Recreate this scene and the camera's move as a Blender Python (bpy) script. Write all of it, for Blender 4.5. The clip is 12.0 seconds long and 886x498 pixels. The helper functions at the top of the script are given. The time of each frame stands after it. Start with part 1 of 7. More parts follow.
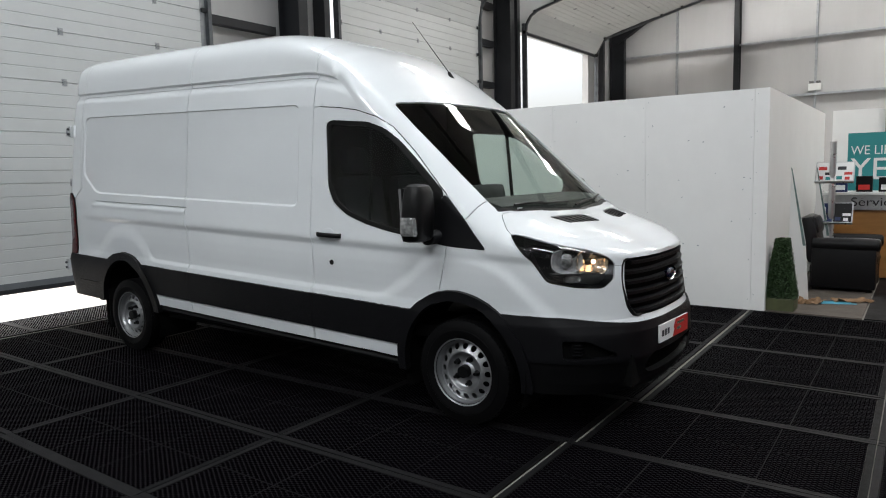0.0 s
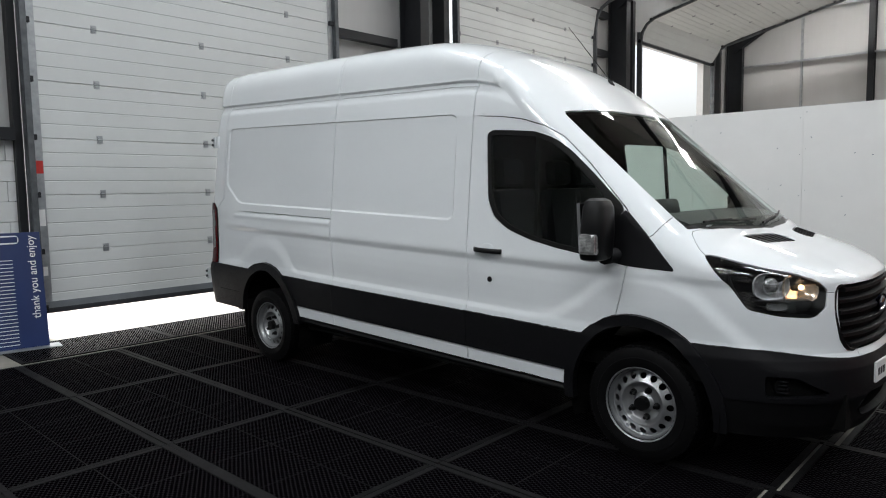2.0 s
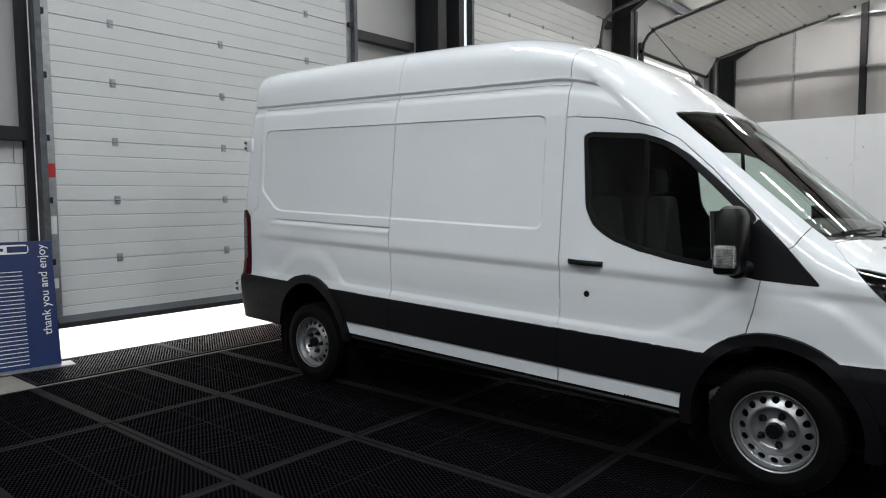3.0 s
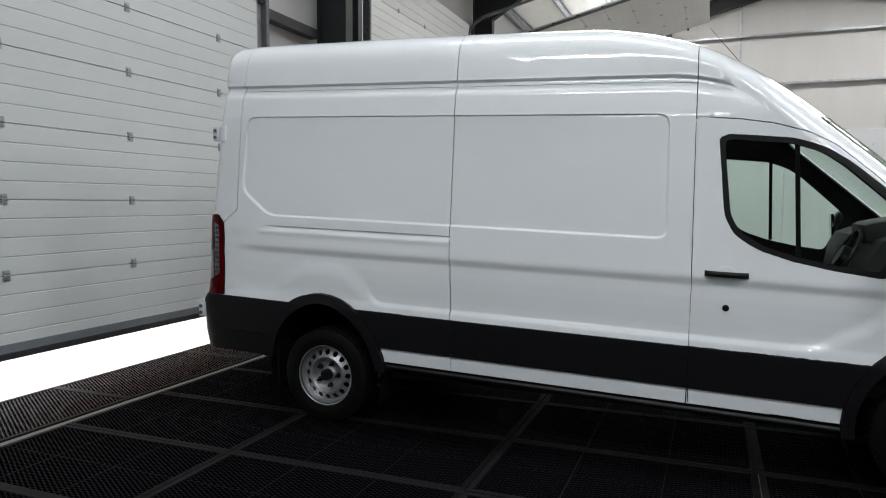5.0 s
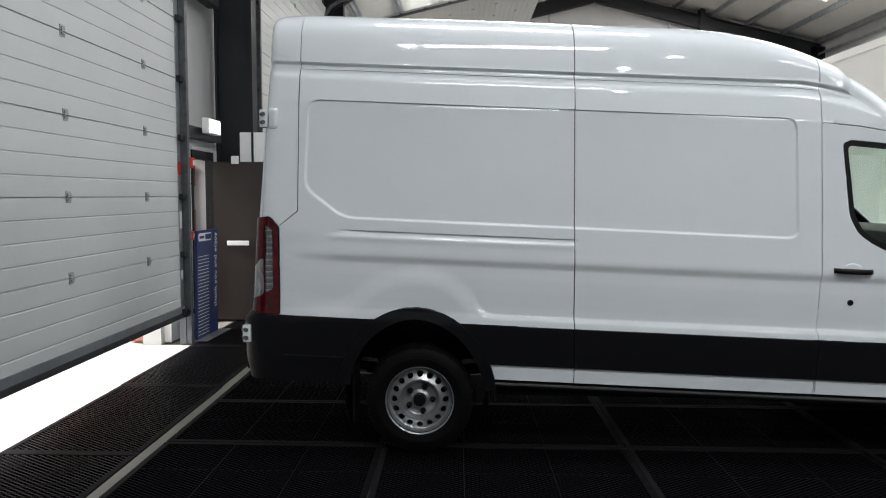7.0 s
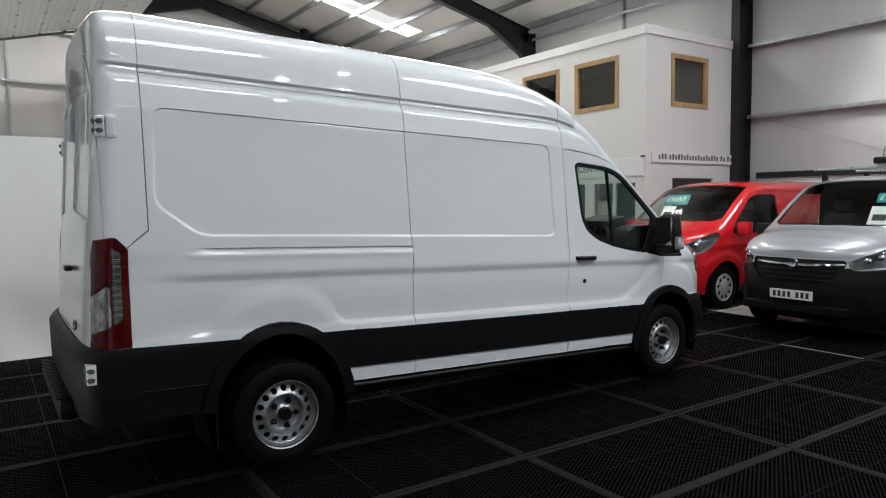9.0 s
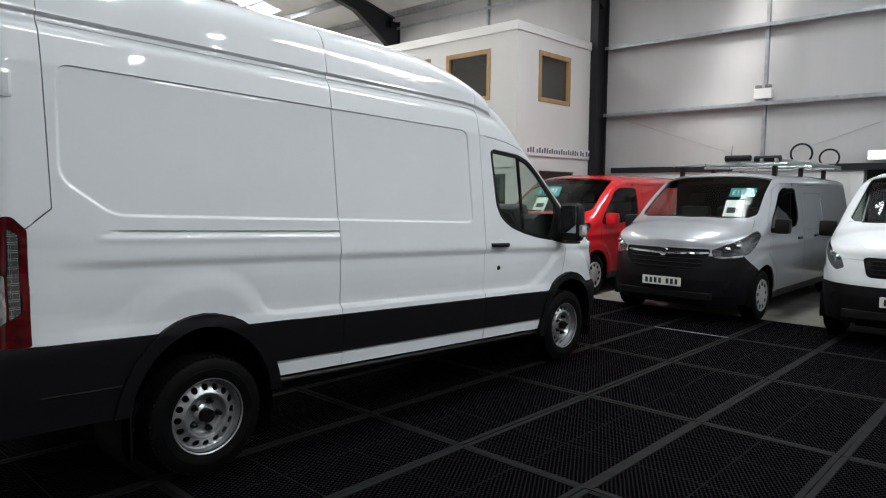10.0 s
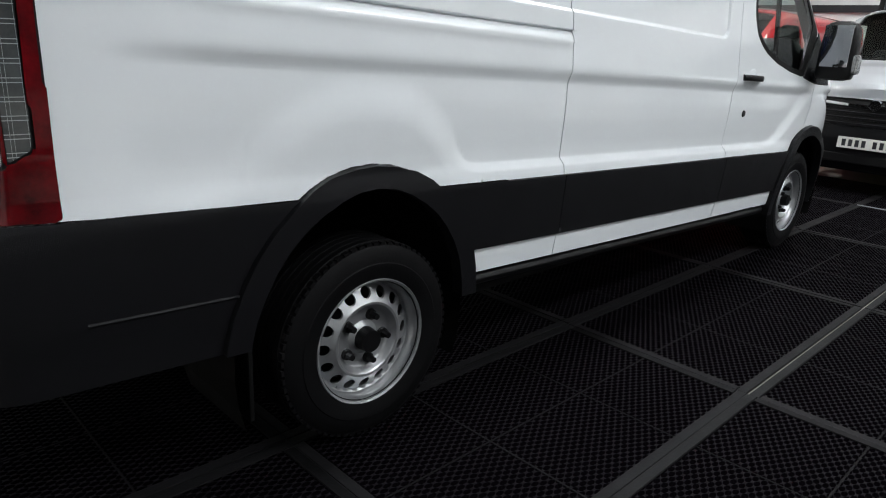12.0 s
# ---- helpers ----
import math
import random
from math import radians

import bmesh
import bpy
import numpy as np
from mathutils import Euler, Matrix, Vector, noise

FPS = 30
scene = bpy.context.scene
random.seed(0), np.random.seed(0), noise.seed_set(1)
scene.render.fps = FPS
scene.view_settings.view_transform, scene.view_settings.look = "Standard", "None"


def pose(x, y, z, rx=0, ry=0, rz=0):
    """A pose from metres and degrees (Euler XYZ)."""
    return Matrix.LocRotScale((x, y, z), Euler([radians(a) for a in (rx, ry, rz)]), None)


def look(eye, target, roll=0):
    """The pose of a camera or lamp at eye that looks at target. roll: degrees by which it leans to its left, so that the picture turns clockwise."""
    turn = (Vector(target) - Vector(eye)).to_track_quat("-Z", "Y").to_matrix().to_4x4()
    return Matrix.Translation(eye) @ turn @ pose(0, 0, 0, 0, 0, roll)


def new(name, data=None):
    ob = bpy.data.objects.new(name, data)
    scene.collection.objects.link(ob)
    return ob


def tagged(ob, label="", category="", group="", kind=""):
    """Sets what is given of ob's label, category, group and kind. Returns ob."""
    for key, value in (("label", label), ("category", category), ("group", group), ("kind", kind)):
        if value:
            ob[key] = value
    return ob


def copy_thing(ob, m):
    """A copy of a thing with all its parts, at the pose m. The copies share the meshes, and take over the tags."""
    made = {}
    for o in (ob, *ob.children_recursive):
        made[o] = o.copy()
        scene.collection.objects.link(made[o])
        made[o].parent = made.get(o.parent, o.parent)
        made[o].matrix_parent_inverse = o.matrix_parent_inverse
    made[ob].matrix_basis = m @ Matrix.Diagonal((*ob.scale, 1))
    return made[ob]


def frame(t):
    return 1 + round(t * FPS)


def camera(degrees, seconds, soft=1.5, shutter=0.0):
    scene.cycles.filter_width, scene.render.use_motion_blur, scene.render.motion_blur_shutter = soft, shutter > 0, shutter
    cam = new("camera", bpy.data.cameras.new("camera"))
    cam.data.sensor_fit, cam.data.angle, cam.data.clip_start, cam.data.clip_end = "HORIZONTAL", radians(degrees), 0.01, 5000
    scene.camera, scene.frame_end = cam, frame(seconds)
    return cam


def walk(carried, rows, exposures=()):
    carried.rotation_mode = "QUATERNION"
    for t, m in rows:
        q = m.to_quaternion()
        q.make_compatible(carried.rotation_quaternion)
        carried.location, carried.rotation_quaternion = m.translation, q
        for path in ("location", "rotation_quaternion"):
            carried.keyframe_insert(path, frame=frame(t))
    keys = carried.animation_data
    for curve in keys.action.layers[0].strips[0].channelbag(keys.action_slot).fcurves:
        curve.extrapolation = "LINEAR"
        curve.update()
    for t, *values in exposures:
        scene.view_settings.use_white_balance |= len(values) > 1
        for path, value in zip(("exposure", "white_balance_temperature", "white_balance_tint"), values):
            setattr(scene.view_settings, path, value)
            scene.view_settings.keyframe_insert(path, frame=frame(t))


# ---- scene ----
cam = camera(66.2, 12.0, soft=1.1)
PATH = [
    (0, (6.104, -4.463, 1.595), (4.952, -2.843, 1.377), -1.4),
    (0.5, (6.082, -4.509, 1.608), (4.829, -2.962, 1.419), -1.3),
    (1, (6.038, -4.553, 1.6), (4.708, -3.068, 1.431), -1.1),
    (1.5, (5.866, -4.558, 1.591), (4.522, -3.087, 1.419), -1.0),
    (2, (5.527, -4.568, 1.605), (4.177, -3.103, 1.429), -0.9),
    (2.5, (5.125, -4.669, 1.585), (3.774, -3.203, 1.423), -0.5),
    (3, (4.682, -4.786, 1.587), (3.399, -3.259, 1.441), -0.5),
    (3.2, (4.469, -4.822, 1.597), (3.248, -3.244, 1.459), -0.5),
    (4.8, (2.786, -5.17, 1.576), (2.001, -3.335, 1.45), 0.2),
    (5, (2.57, -5.219, 1.59), (1.839, -3.362, 1.456), 0.2),
    (5.5, (1.951, -5.281, 1.597), (1.351, -3.378, 1.453), 0.6),
    (6, (1.355, -5.295, 1.575), (0.89, -3.355, 1.429), 1.0),
    (6.5, (0.812, -5.271, 1.595), (0.561, -3.294, 1.421), 1.4),
    (6.7, (0.575, -5.236, 1.638), (0.409, -3.25, 1.473), 0.9),
    (8.3, (-1.055, -5.211, 1.649), (-0.433, -3.314, 1.521), -0.1),
    (8.5, (-1.24, -5.203, 1.68), (-0.471, -3.364, 1.514), -0.2),
    (9, (-1.536, -5.082, 1.681), (-0.42, -3.428, 1.541), -0.7),
    (9.5, (-1.757, -4.874, 1.651), (-0.392, -3.418, 1.528), -0.3),
    (10, (-1.878, -4.568, 1.634), (-0.417, -3.212, 1.466), 0.5),
    (10.5, (-1.887, -4.098, 1.612), (-0.447, -2.726, 1.412), 0.8),
    (11, (-1.852, -3.668, 1.546), (-0.466, -2.254, 1.273), 1.8),
    (11.5, (-1.63, -3.178, 1.444), (-0.243, -1.79, 1.053), 1.9),
    (12, (-1.3, -2.632, 1.313), (0.045, -1.274, 0.724), 2.9),
]
EXPOSURE = [(0, 0), (6.5, 0), (8.5, 0.03), (10, 0.13), (10.8, 0.27), (11.5, 0.48), (12, 0.65)]
walk(cam, [(t, look(eye, target, roll)) for t, eye, target, roll in PATH], EXPOSURE)


# ---- light ----
scene.view_settings.exposure = 0.0
world = bpy.data.worlds.new("sky")
scene.world = world
world.use_nodes = True
wn = world.node_tree
sky = wn.nodes.new("ShaderNodeTexSky")
sky.sky_type, sky.sun_disc = "NISHITA", False
sky.sun_elevation, sky.sun_rotation = radians(42), radians(256)
sky.air_density, sky.dust_density = 1.0, 4.0
wn.nodes["Background"].inputs["Strength"].default_value = 0.14
pale = wn.nodes.new("ShaderNodeHueSaturation")      # thin overcast: little blue left
pale.inputs["Saturation"].default_value, pale.inputs["Value"].default_value = 0.25, 2.2
wn.links.new(sky.outputs[0], pale.inputs["Color"])
wn.links.new(pale.outputs[0], wn.nodes["Background"].inputs["Color"])
sun = new("sun", bpy.data.lights.new("sun", "SUN"))
sun.data.energy, sun.data.angle, sun.data.color = 5.0, radians(12), (1.0, 0.98, 0.95)
sun.matrix_world = look((-20, -5, 18.6), (0, 0, 0))

EAVE, RIDGE_X, SLOPE = 6.95, 4.8, 0.24          # roof lining
ROOFLIGHTS = [-14.2, -7.4, -0.4, 7.1, 14.9]      # middles along y


def roof_z(x):
    return EAVE + SLOPE * (7.75 - abs(x - RIDGE_X))


for y in ROOFLIGHTS:
    for x in (1.2, 8.4):
        lamp = new("rooflight_daylight", bpy.data.lights.new("rooflight_daylight", "AREA"))
        lamp.data.shape, lamp.data.size, lamp.data.size_y = "RECTANGLE", 4.0, 0.95
        lamp.data.energy, lamp.data.color = {-7.4: 360, -14.2: 260, -0.4: 250, 7.1: 250, 14.9: 420}.get(y, 335), (0.93, 0.97, 1.0) if y < 5 else (1.0, 0.98, 0.95)
        lamp.matrix_world = pose(x, y, roof_z(x) + 0.06, 0, math.degrees(math.atan(SLOPE)) * (1 if x > RIDGE_X else -1), 0)


# high-bay lamps under the rafters
HIGHBAYS = [(3.3, -7.9, 6.75), (3.55, -5.8, 6.1)]
for x, y, z in HIGHBAYS:
    lamp = new("highbay_light", bpy.data.lights.new("highbay_light", "AREA"))
    lamp.data.shape, lamp.data.size = "DISK", 0.24
    lamp.data.energy, lamp.data.color = 25, (0.97, 0.99, 1.0)
    lamp.matrix_world = pose(x, y, z - 0.03)


# ---- materials ----
def material(name, colour, rough=0.6, metal=0.0, spot=0.0, scale=6.0, grain=0.0, grain_scale=180.0, coat=0.0, vary=0.0, rough_vary=0.12, stretch=(1, 1, 1), spec=0.5):
    """A painted, plastic, metal or stone surface: cloudy stains (spot), fine relief (grain), a shift from piece to piece (vary)."""
    m = bpy.data.materials.new(name)
    m.use_nodes = True
    n, l = m.node_tree.nodes, m.node_tree.links
    b = n["Principled BSDF"]
    b.inputs["Specular IOR Level"].default_value = spec
    b.inputs["Roughness"].default_value, b.inputs["Metallic"].default_value = rough, metal
    b.inputs["Base Color"].default_value = (*colour, 1)
    if coat:
        b.inputs["Coat Weight"].default_value, b.inputs["Coat Roughness"].default_value = coat, 0.03
    tc = n.new("ShaderNodeTexCoord")
    mp = n.new("ShaderNodeMapping")
    mp.inputs["Scale"].default_value = stretch
    l.new(tc.outputs["Object"], mp.inputs["Vector"])
    big = n.new("ShaderNodeTexNoise")
    big.inputs["Scale"].default_value, big.inputs["Detail"].default_value, big.inputs["Roughness"].default_value = scale, 6, 0.65
    l.new(mp.outputs[0], big.inputs["Vector"])
    last = None
    if spot:
        mix = n.new("ShaderNodeMix")
        mix.data_type = "RGBA"
        ramp = n.new("ShaderNodeMapRange")
        ramp.inputs["From Min"].default_value, ramp.inputs["From Max"].default_value = 0.35, 0.7
        l.new(big.outputs["Fac"], ramp.inputs["Value"])
        l.new(ramp.outputs[0], mix.inputs["Factor"])
        mix.inputs["A"].default_value = (*colour, 1)
        mix.inputs["B"].default_value = (*[c * (1 - spot) for c in colour], 1)
        last = mix.outputs["Result"]
    if vary:
        info = n.new("ShaderNodeObjectInfo")
        hsv = n.new("ShaderNodeHueSaturation")
        mr = n.new("ShaderNodeMapRange")
        mr.inputs["To Min"].default_value, mr.inputs["To Max"].default_value = 1 - vary, 1 + vary
        l.new(info.outputs["Random"], mr.inputs["Value"])
        l.new(mr.outputs[0], hsv.inputs["Value"])
        if last:
            l.new(last, hsv.inputs["Color"])
        else:
            hsv.inputs["Color"].default_value = (*colour, 1)
        last = hsv.outputs[0]
    if last:
        l.new(last, b.inputs["Base Color"])
    rr = n.new("ShaderNodeMapRange")
    rr.inputs["To Min"].default_value, rr.inputs["To Max"].default_value = max(0.02, rough - rough_vary), min(1, rough + rough_vary)
    l.new(big.outputs["Fac"], rr.inputs["Value"])
    l.new(rr.outputs[0], b.inputs["Roughness"])
    if grain:
        fine = n.new("ShaderNodeTexNoise")
        fine.inputs["Scale"].default_value, fine.inputs["Detail"].default_value = grain_scale, 3
        l.new(mp.outputs[0], fine.inputs["Vector"])
        bump = n.new("ShaderNodeBump")
        bump.inputs["Strength"].default_value, bump.inputs["Distance"].default_value = grain, 0.002
        l.new(fine.outputs["Fac"], bump.inputs["Height"])
        l.new(bump.outputs[0], b.inputs["Normal"])
    return m


def glass_material(name, tint=(0.75, 0.85, 0.82), see=0.75, shine=0.035):
    """Thin vehicle glass: mostly see-through, with a clear gloss."""
    m = bpy.data.materials.new(name)
    m.use_nodes = True
    n, l = m.node_tree.nodes, m.node_tree.links
    n.remove(n["Principled BSDF"])
    out = n["Material Output"]
    tr = n.new("ShaderNodeBsdfTransparent")
    tr.inputs["Color"].default_value = (*[see * t for t in tint], 1)
    gl = n.new("ShaderNodeBsdfGlossy")
    gl.inputs["Roughness"].default_value = 0.02
    lw = n.new("ShaderNodeLayerWeight")
    lw.inputs["Blend"].default_value = 0.5
    po = n.new("ShaderNodeMath")
    po.operation, po.inputs[1].default_value = "POWER", 4.5
    l.new(lw.outputs["Facing"], po.inputs[0])
    fr = n.new("ShaderNodeMapRange")
    fr.inputs["To Min"].default_value, fr.inputs["To Max"].default_value = shine, 0.95
    l.new(po.outputs[0], fr.inputs["Value"])
    mix = n.new("ShaderNodeMixShader")
    l.new(fr.outputs[0], mix.inputs[0])
    l.new(tr.outputs[0], mix.inputs[1])
    l.new(gl.outputs[0], mix.inputs[2])
    l.new(mix.outputs[0], out.inputs["Surface"])
    return m


def glow_material(name, colour, strength):
    m = bpy.data.materials.new(name)
    m.use_nodes = True
    b = m.node_tree.nodes["Principled BSDF"]
    b.inputs["Base Color"].default_value = (*colour, 1)
    b.inputs["Emission Color"].default_value, b.inputs["Emission Strength"].default_value = (*colour, 1), strength
    return m


def mat_material(name="ring_rubber", gloss=0.045, rough=0.5, relief=0.012, pitch=(21.0, 36.0)):
    """Ring-hole rubber matting: a regular field of round holes, dusty crowns."""
    m = bpy.data.materials.new(name)
    m.use_nodes = True
    n, l = m.node_tree.nodes, m.node_tree.links
    b = n["Principled BSDF"]
    tc = n.new("ShaderNodeTexCoord")
    mp = n.new("ShaderNodeMapping")
    mp.inputs["Scale"].default_value = (*pitch, 1.0)
    l.new(tc.outputs["Object"], mp.inputs["Vector"])
    vo = n.new("ShaderNodeTexVoronoi")
    vo.voronoi_dimensions = "2D"
    vo.inputs["Randomness"].default_value, vo.inputs["Scale"].default_value = 0.0, 1.0
    mp2 = n.new("ShaderNodeMapping")
    mp2.inputs["Location"].default_value = (0.5, 0.5, 0)
    vo2 = n.new("ShaderNodeTexVoronoi")
    vo2.voronoi_dimensions = "2D"
    vo2.inputs["Randomness"].default_value, vo2.inputs["Scale"].default_value = 0.0, 1.0
    l.new(mp.outputs[0], vo.inputs["Vector"])
    l.new(mp.outputs[0], mp2.inputs["Vector"])
    l.new(mp2.outputs[0], vo2.inputs["Vector"])
    mn = n.new("ShaderNodeMath")
    mn.operation = "MINIMUM"
    l.new(vo.outputs["Distance"], mn.inputs[0])
    l.new(vo2.outputs["Distance"], mn.inputs[1])
    ring = n.new("ShaderNodeMapRange")
    ring.interpolation_type = "SMOOTHSTEP"
    ring.inputs["From Min"].default_value, ring.inputs["From Max"].default_value = 0.28, 0.38
    l.new(mn.outputs[0], ring.inputs["Value"])
    no = n.new("ShaderNodeTexNoise")
    no.inputs["Scale"].default_value, no.inputs["Detail"].default_value = 3.0, 6
    l.new(tc.outputs["Object"], no.inputs["Vector"])
    dust = n.new("ShaderNodeMix")
    dust.data_type = "RGBA"
    dust.inputs["A"].default_value, dust.inputs["B"].default_value = (0.0046, 0.0039, 0.0052, 1), (0.0098, 0.0084, 0.0108, 1)
    l.new(no.outputs["Fac"], dust.inputs["Factor"])
    col = n.new("ShaderNodeMix")
    col.data_type = "RGBA"
    col.inputs["A"].default_value = (0.0017, 0.0014, 0.0019, 1)
    l.new(ring.outputs[0], col.inputs["Factor"])
    l.new(dust.outputs["Result"], col.inputs["B"])
    l.new(col.outputs["Result"], b.inputs["Base Color"])
    shine = n.new("ShaderNodeMath")
    shine.operation, shine.inputs[1].default_value = "MULTIPLY", gloss
    l.new(ring.outputs[0], shine.inputs[0])
    l.new(shine.outputs[0], b.inputs["Specular IOR Level"])
    rg = n.new("ShaderNodeMapRange")
    rg.inputs["To Min"].default_value, rg.inputs["To Max"].default_value = 0.95, rough
    l.new(ring.outputs[0], rg.inputs["Value"])
    l.new(rg.outputs[0], b.inputs["Roughness"])
    bump = n.new("ShaderNodeBump")
    bump.inputs["Strength"].default_value, bump.inputs["Distance"].default_value = 0.9, relief
    l.new(ring.outputs[0], bump.inputs["Height"])
    l.new(bump.outputs[0], b.inputs["Normal"])
    return m


M_CONCRETE = material("concrete", (0.25, 0.235, 0.21), 0.8, spot=0.35, scale=1.6, grain=0.3, grain_scale=90)
M_YARD = material("yard_concrete", (0.58, 0.55, 0.51), 0.85, spot=0.2, scale=0.9, grain=0.3, grain_scale=60)
M_MAT = mat_material()
M_MAT_DOOR = mat_material("lit_ring_rubber", 0.3, 0.32, 0.012, (19.0, 33.0))     # same ring mats by the loading door, their daylight sheen put into the gloss
M_MAT_EDGE = material("rubber_edge", (0.0056, 0.0053, 0.006), 0.6, spec=0.15, spot=0.45, scale=5, grain=0.4, grain_scale=120)
M_MAT_RIB = material("rubber_rib", (0.0016, 0.0015, 0.0019), 0.6, spec=0.12, spot=0.6, scale=14, grain=0.4, grain_scale=120)
M_PANEL = material("door_panel_white", (0.6, 0.62, 0.62), 0.42, spot=0.06, scale=1.1, grain=0.15, grain_scale=260)
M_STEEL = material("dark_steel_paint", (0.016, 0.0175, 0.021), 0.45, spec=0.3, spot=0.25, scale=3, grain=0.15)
M_GALV = material("galvanised_steel", (0.42, 0.44, 0.46), 0.42, metal=0.8, spot=0.3, scale=8, grain=0.1)
M_LINER = material("wall_liner", (0.5, 0.5, 0.5), 0.5, spot=0.12, scale=0.8, grain=0.1, stretch=(1, 1, 0.15))
M_ROOF = material("roof_liner", (0.62, 0.61, 0.58), 0.55, spot=0.12, scale=0.7)
M_BOARD = material("painted_board", (0.85, 0.85, 0.835), 0.55, spot=0.05, scale=1.5, grain=0.15, grain_scale=120)
M_BLOCK = material("painted_block", (0.76, 0.77, 0.77), 0.6, spot=0.08, scale=2.5, grain=0.5, grain_scale=70)
M_TRIM = material("galvanised_trim", (0.33, 0.36, 0.39), 0.5, metal=0.5, spot=0.2, scale=4)
M_FOOT = material("door_foot_grey", (0.17, 0.185, 0.2), 0.5, spot=0.2, scale=4)
M_SEALGREY = material("grey_rubber_seal", (0.03, 0.032, 0.037), 0.6, spec=0.3, spot=0.3, scale=6)
M_TRACK = material("dull_track_steel", (0.12, 0.13, 0.14), 0.5, metal=0.5, spot=0.4, scale=9, grain=0.1)
M_RUBBER = material("black_rubber", (0.006, 0.006, 0.006), 0.6, spec=0.2, spot=0.3, scale=8, grain=0.3)
M_BLUE = material("blue_board", (0.007, 0.022, 0.1), 0.4, spot=0.12, scale=3)
M_INK_W = material("white_print", (0.8, 0.8, 0.8), 0.5)
M_INK_B = material("black_print", (0.02, 0.02, 0.025), 0.5)
M_RED = material("red_plastic", (0.5, 0.03, 0.025), 0.4)
M_WOOD = material("pine_wood", (0.5, 0.32, 0.15), 0.5, spot=0.35, scale=4, grain=0.2, stretch=(3, 3, 0.4))
M_BROWN = material("brown_door_paint", (0.022, 0.0165, 0.0145), 0.4, spot=0.12, scale=2)
# Unseen south end: the hall's unlit look there is put into this dark colour
M_FARWALL = material("unlit_end_wall", (0.08, 0.08, 0.085), 0.7, spot=0.2, scale=0.8)
M_BRICK = material("red_sandstone", (0.42, 0.17, 0.1), 0.85, spot=0.3, scale=9, grain=0.7, grain_scale=60, vary=0.2)
M_WHITEPL = material("white_plastic", (0.75, 0.76, 0.75), 0.35)
M_DARKGLASS = glass_material("window_glass", (0.8, 0.85, 0.86), 0.6, 0.14)
M_EXIT = glow_material("exit_sign_face", (0.75, 1, 0.9), 2.5)


# ---- building helpers ----
def box(bm, x0, x1, y0, y1, z0, z1, bevel=0.0, m=None):
    """A block between two corners; m: a turn or shift of it."""
    a = Matrix.Translation(((x0 + x1) / 2, (y0 + y1) / 2, (z0 + z1) / 2)) @ Matrix.Diagonal((abs(x1 - x0), abs(y1 - y0), abs(z1 - z0), 1))
    made = bmesh.ops.create_cube(bm, size=1, matrix=a)["verts"]
    if bevel:
        edges = list({e for v in made for e in v.link_edges})
        done = bmesh.ops.bevel(bm, geom=edges, offset=bevel, segments=2, affect="EDGES", profile=0.6)
        made = list({v for f in done["faces"] for v in f.verts} | {v for v in made if v.is_valid})
    if m is not None:
        bmesh.ops.transform(bm, matrix=m, verts=made)
    return bm


def block(*a, **k):
    return box(bmesh.new(), *a, **k)


def rod(bm, a, b, r, sides=12, r2=None):
    """A round bar from a to b."""
    a, b = Vector(a), Vector(b)
    d = b - a
    m = Matrix.Translation((a + b) / 2) @ d.to_track_quat("Z", "Y").to_matrix().to_4x4()
    bmesh.ops.create_cone(bm, cap_ends=True, segments=sides, radius1=r, radius2=r if r2 is None else r2, depth=d.length, matrix=m)
    return bm


def part(name, bm, mat, parent=None, label="", smooth=False, kind=""):
    """Links a bmesh as one mesh object under a thing or a part."""
    me = bpy.data.meshes.new(name)
    bmesh.ops.recalc_face_normals(bm, faces=bm.faces[:])
    if smooth:
        for f in bm.faces:
            f.smooth = True
        for e in bm.edges:
            if len(e.link_faces) == 2 and e.calc_face_angle(0) > 0.6:
                e.smooth = False
    bm.to_mesh(me)
    bm.free()
    for one in mat if isinstance(mat, (list, tuple)) else [mat]:
        me.materials.append(one)
    ob = new(name, me)
    ob.parent = parent
    return tagged(ob, label, kind=kind)


def thing(name, label, category, at=(0, 0, 0), turn=0.0, group="", kind=""):
    ob = new(name)
    ob.empty_display_size = 0.1
    ob.matrix_world = pose(*at, 0, 0, turn)
    return tagged(ob, label, category, group, kind)


def structure(name, bm, mat, label, category, smooth=False):
    return tagged(part(name, bm, mat, smooth=smooth), label, category, kind="structure")


def loft(bm, rows, close=False, cap=False, material_index=0):
    """Quads between rows of points."""
    vs = [[bm.verts.new(p) for p in r] for r in rows]
    for i in range(len(vs) - 1):
        n = len(vs[i])
        for j in range(n if close else n - 1):
            f = bm.faces.new((vs[i][j], vs[i][(j + 1) % n], vs[i + 1][(j + 1) % n], vs[i + 1][j]))
            f.material_index = material_index
    if cap and close:
        bm.faces.new(vs[0][::-1])
        bm.faces.new(vs[-1])
    return vs


def words(name, body, size, mat, parent, m, align="LEFT", squeeze=1.0):
    """Lettering in the built-in font, as a thin mesh."""
    cu = bpy.data.curves.new(name, "FONT")
    cu.body, cu.size, cu.align_x, cu.extrude = body, size, align, 0.0008
    cu.space_character = 1.0
    tmp = bpy.data.objects.new(name, cu)
    scene.collection.objects.link(tmp)
    me = bpy.data.meshes.new_from_object(tmp.evaluated_get(bpy.context.evaluated_depsgraph_get()))
    bpy.data.objects.remove(tmp)
    me.transform(m @ Matrix.Diagonal((squeeze, 1, 1, 1)))
    me.materials.clear()
    me.materials.append(mat)
    ob = new(name, me)
    ob.parent = parent
    return ob


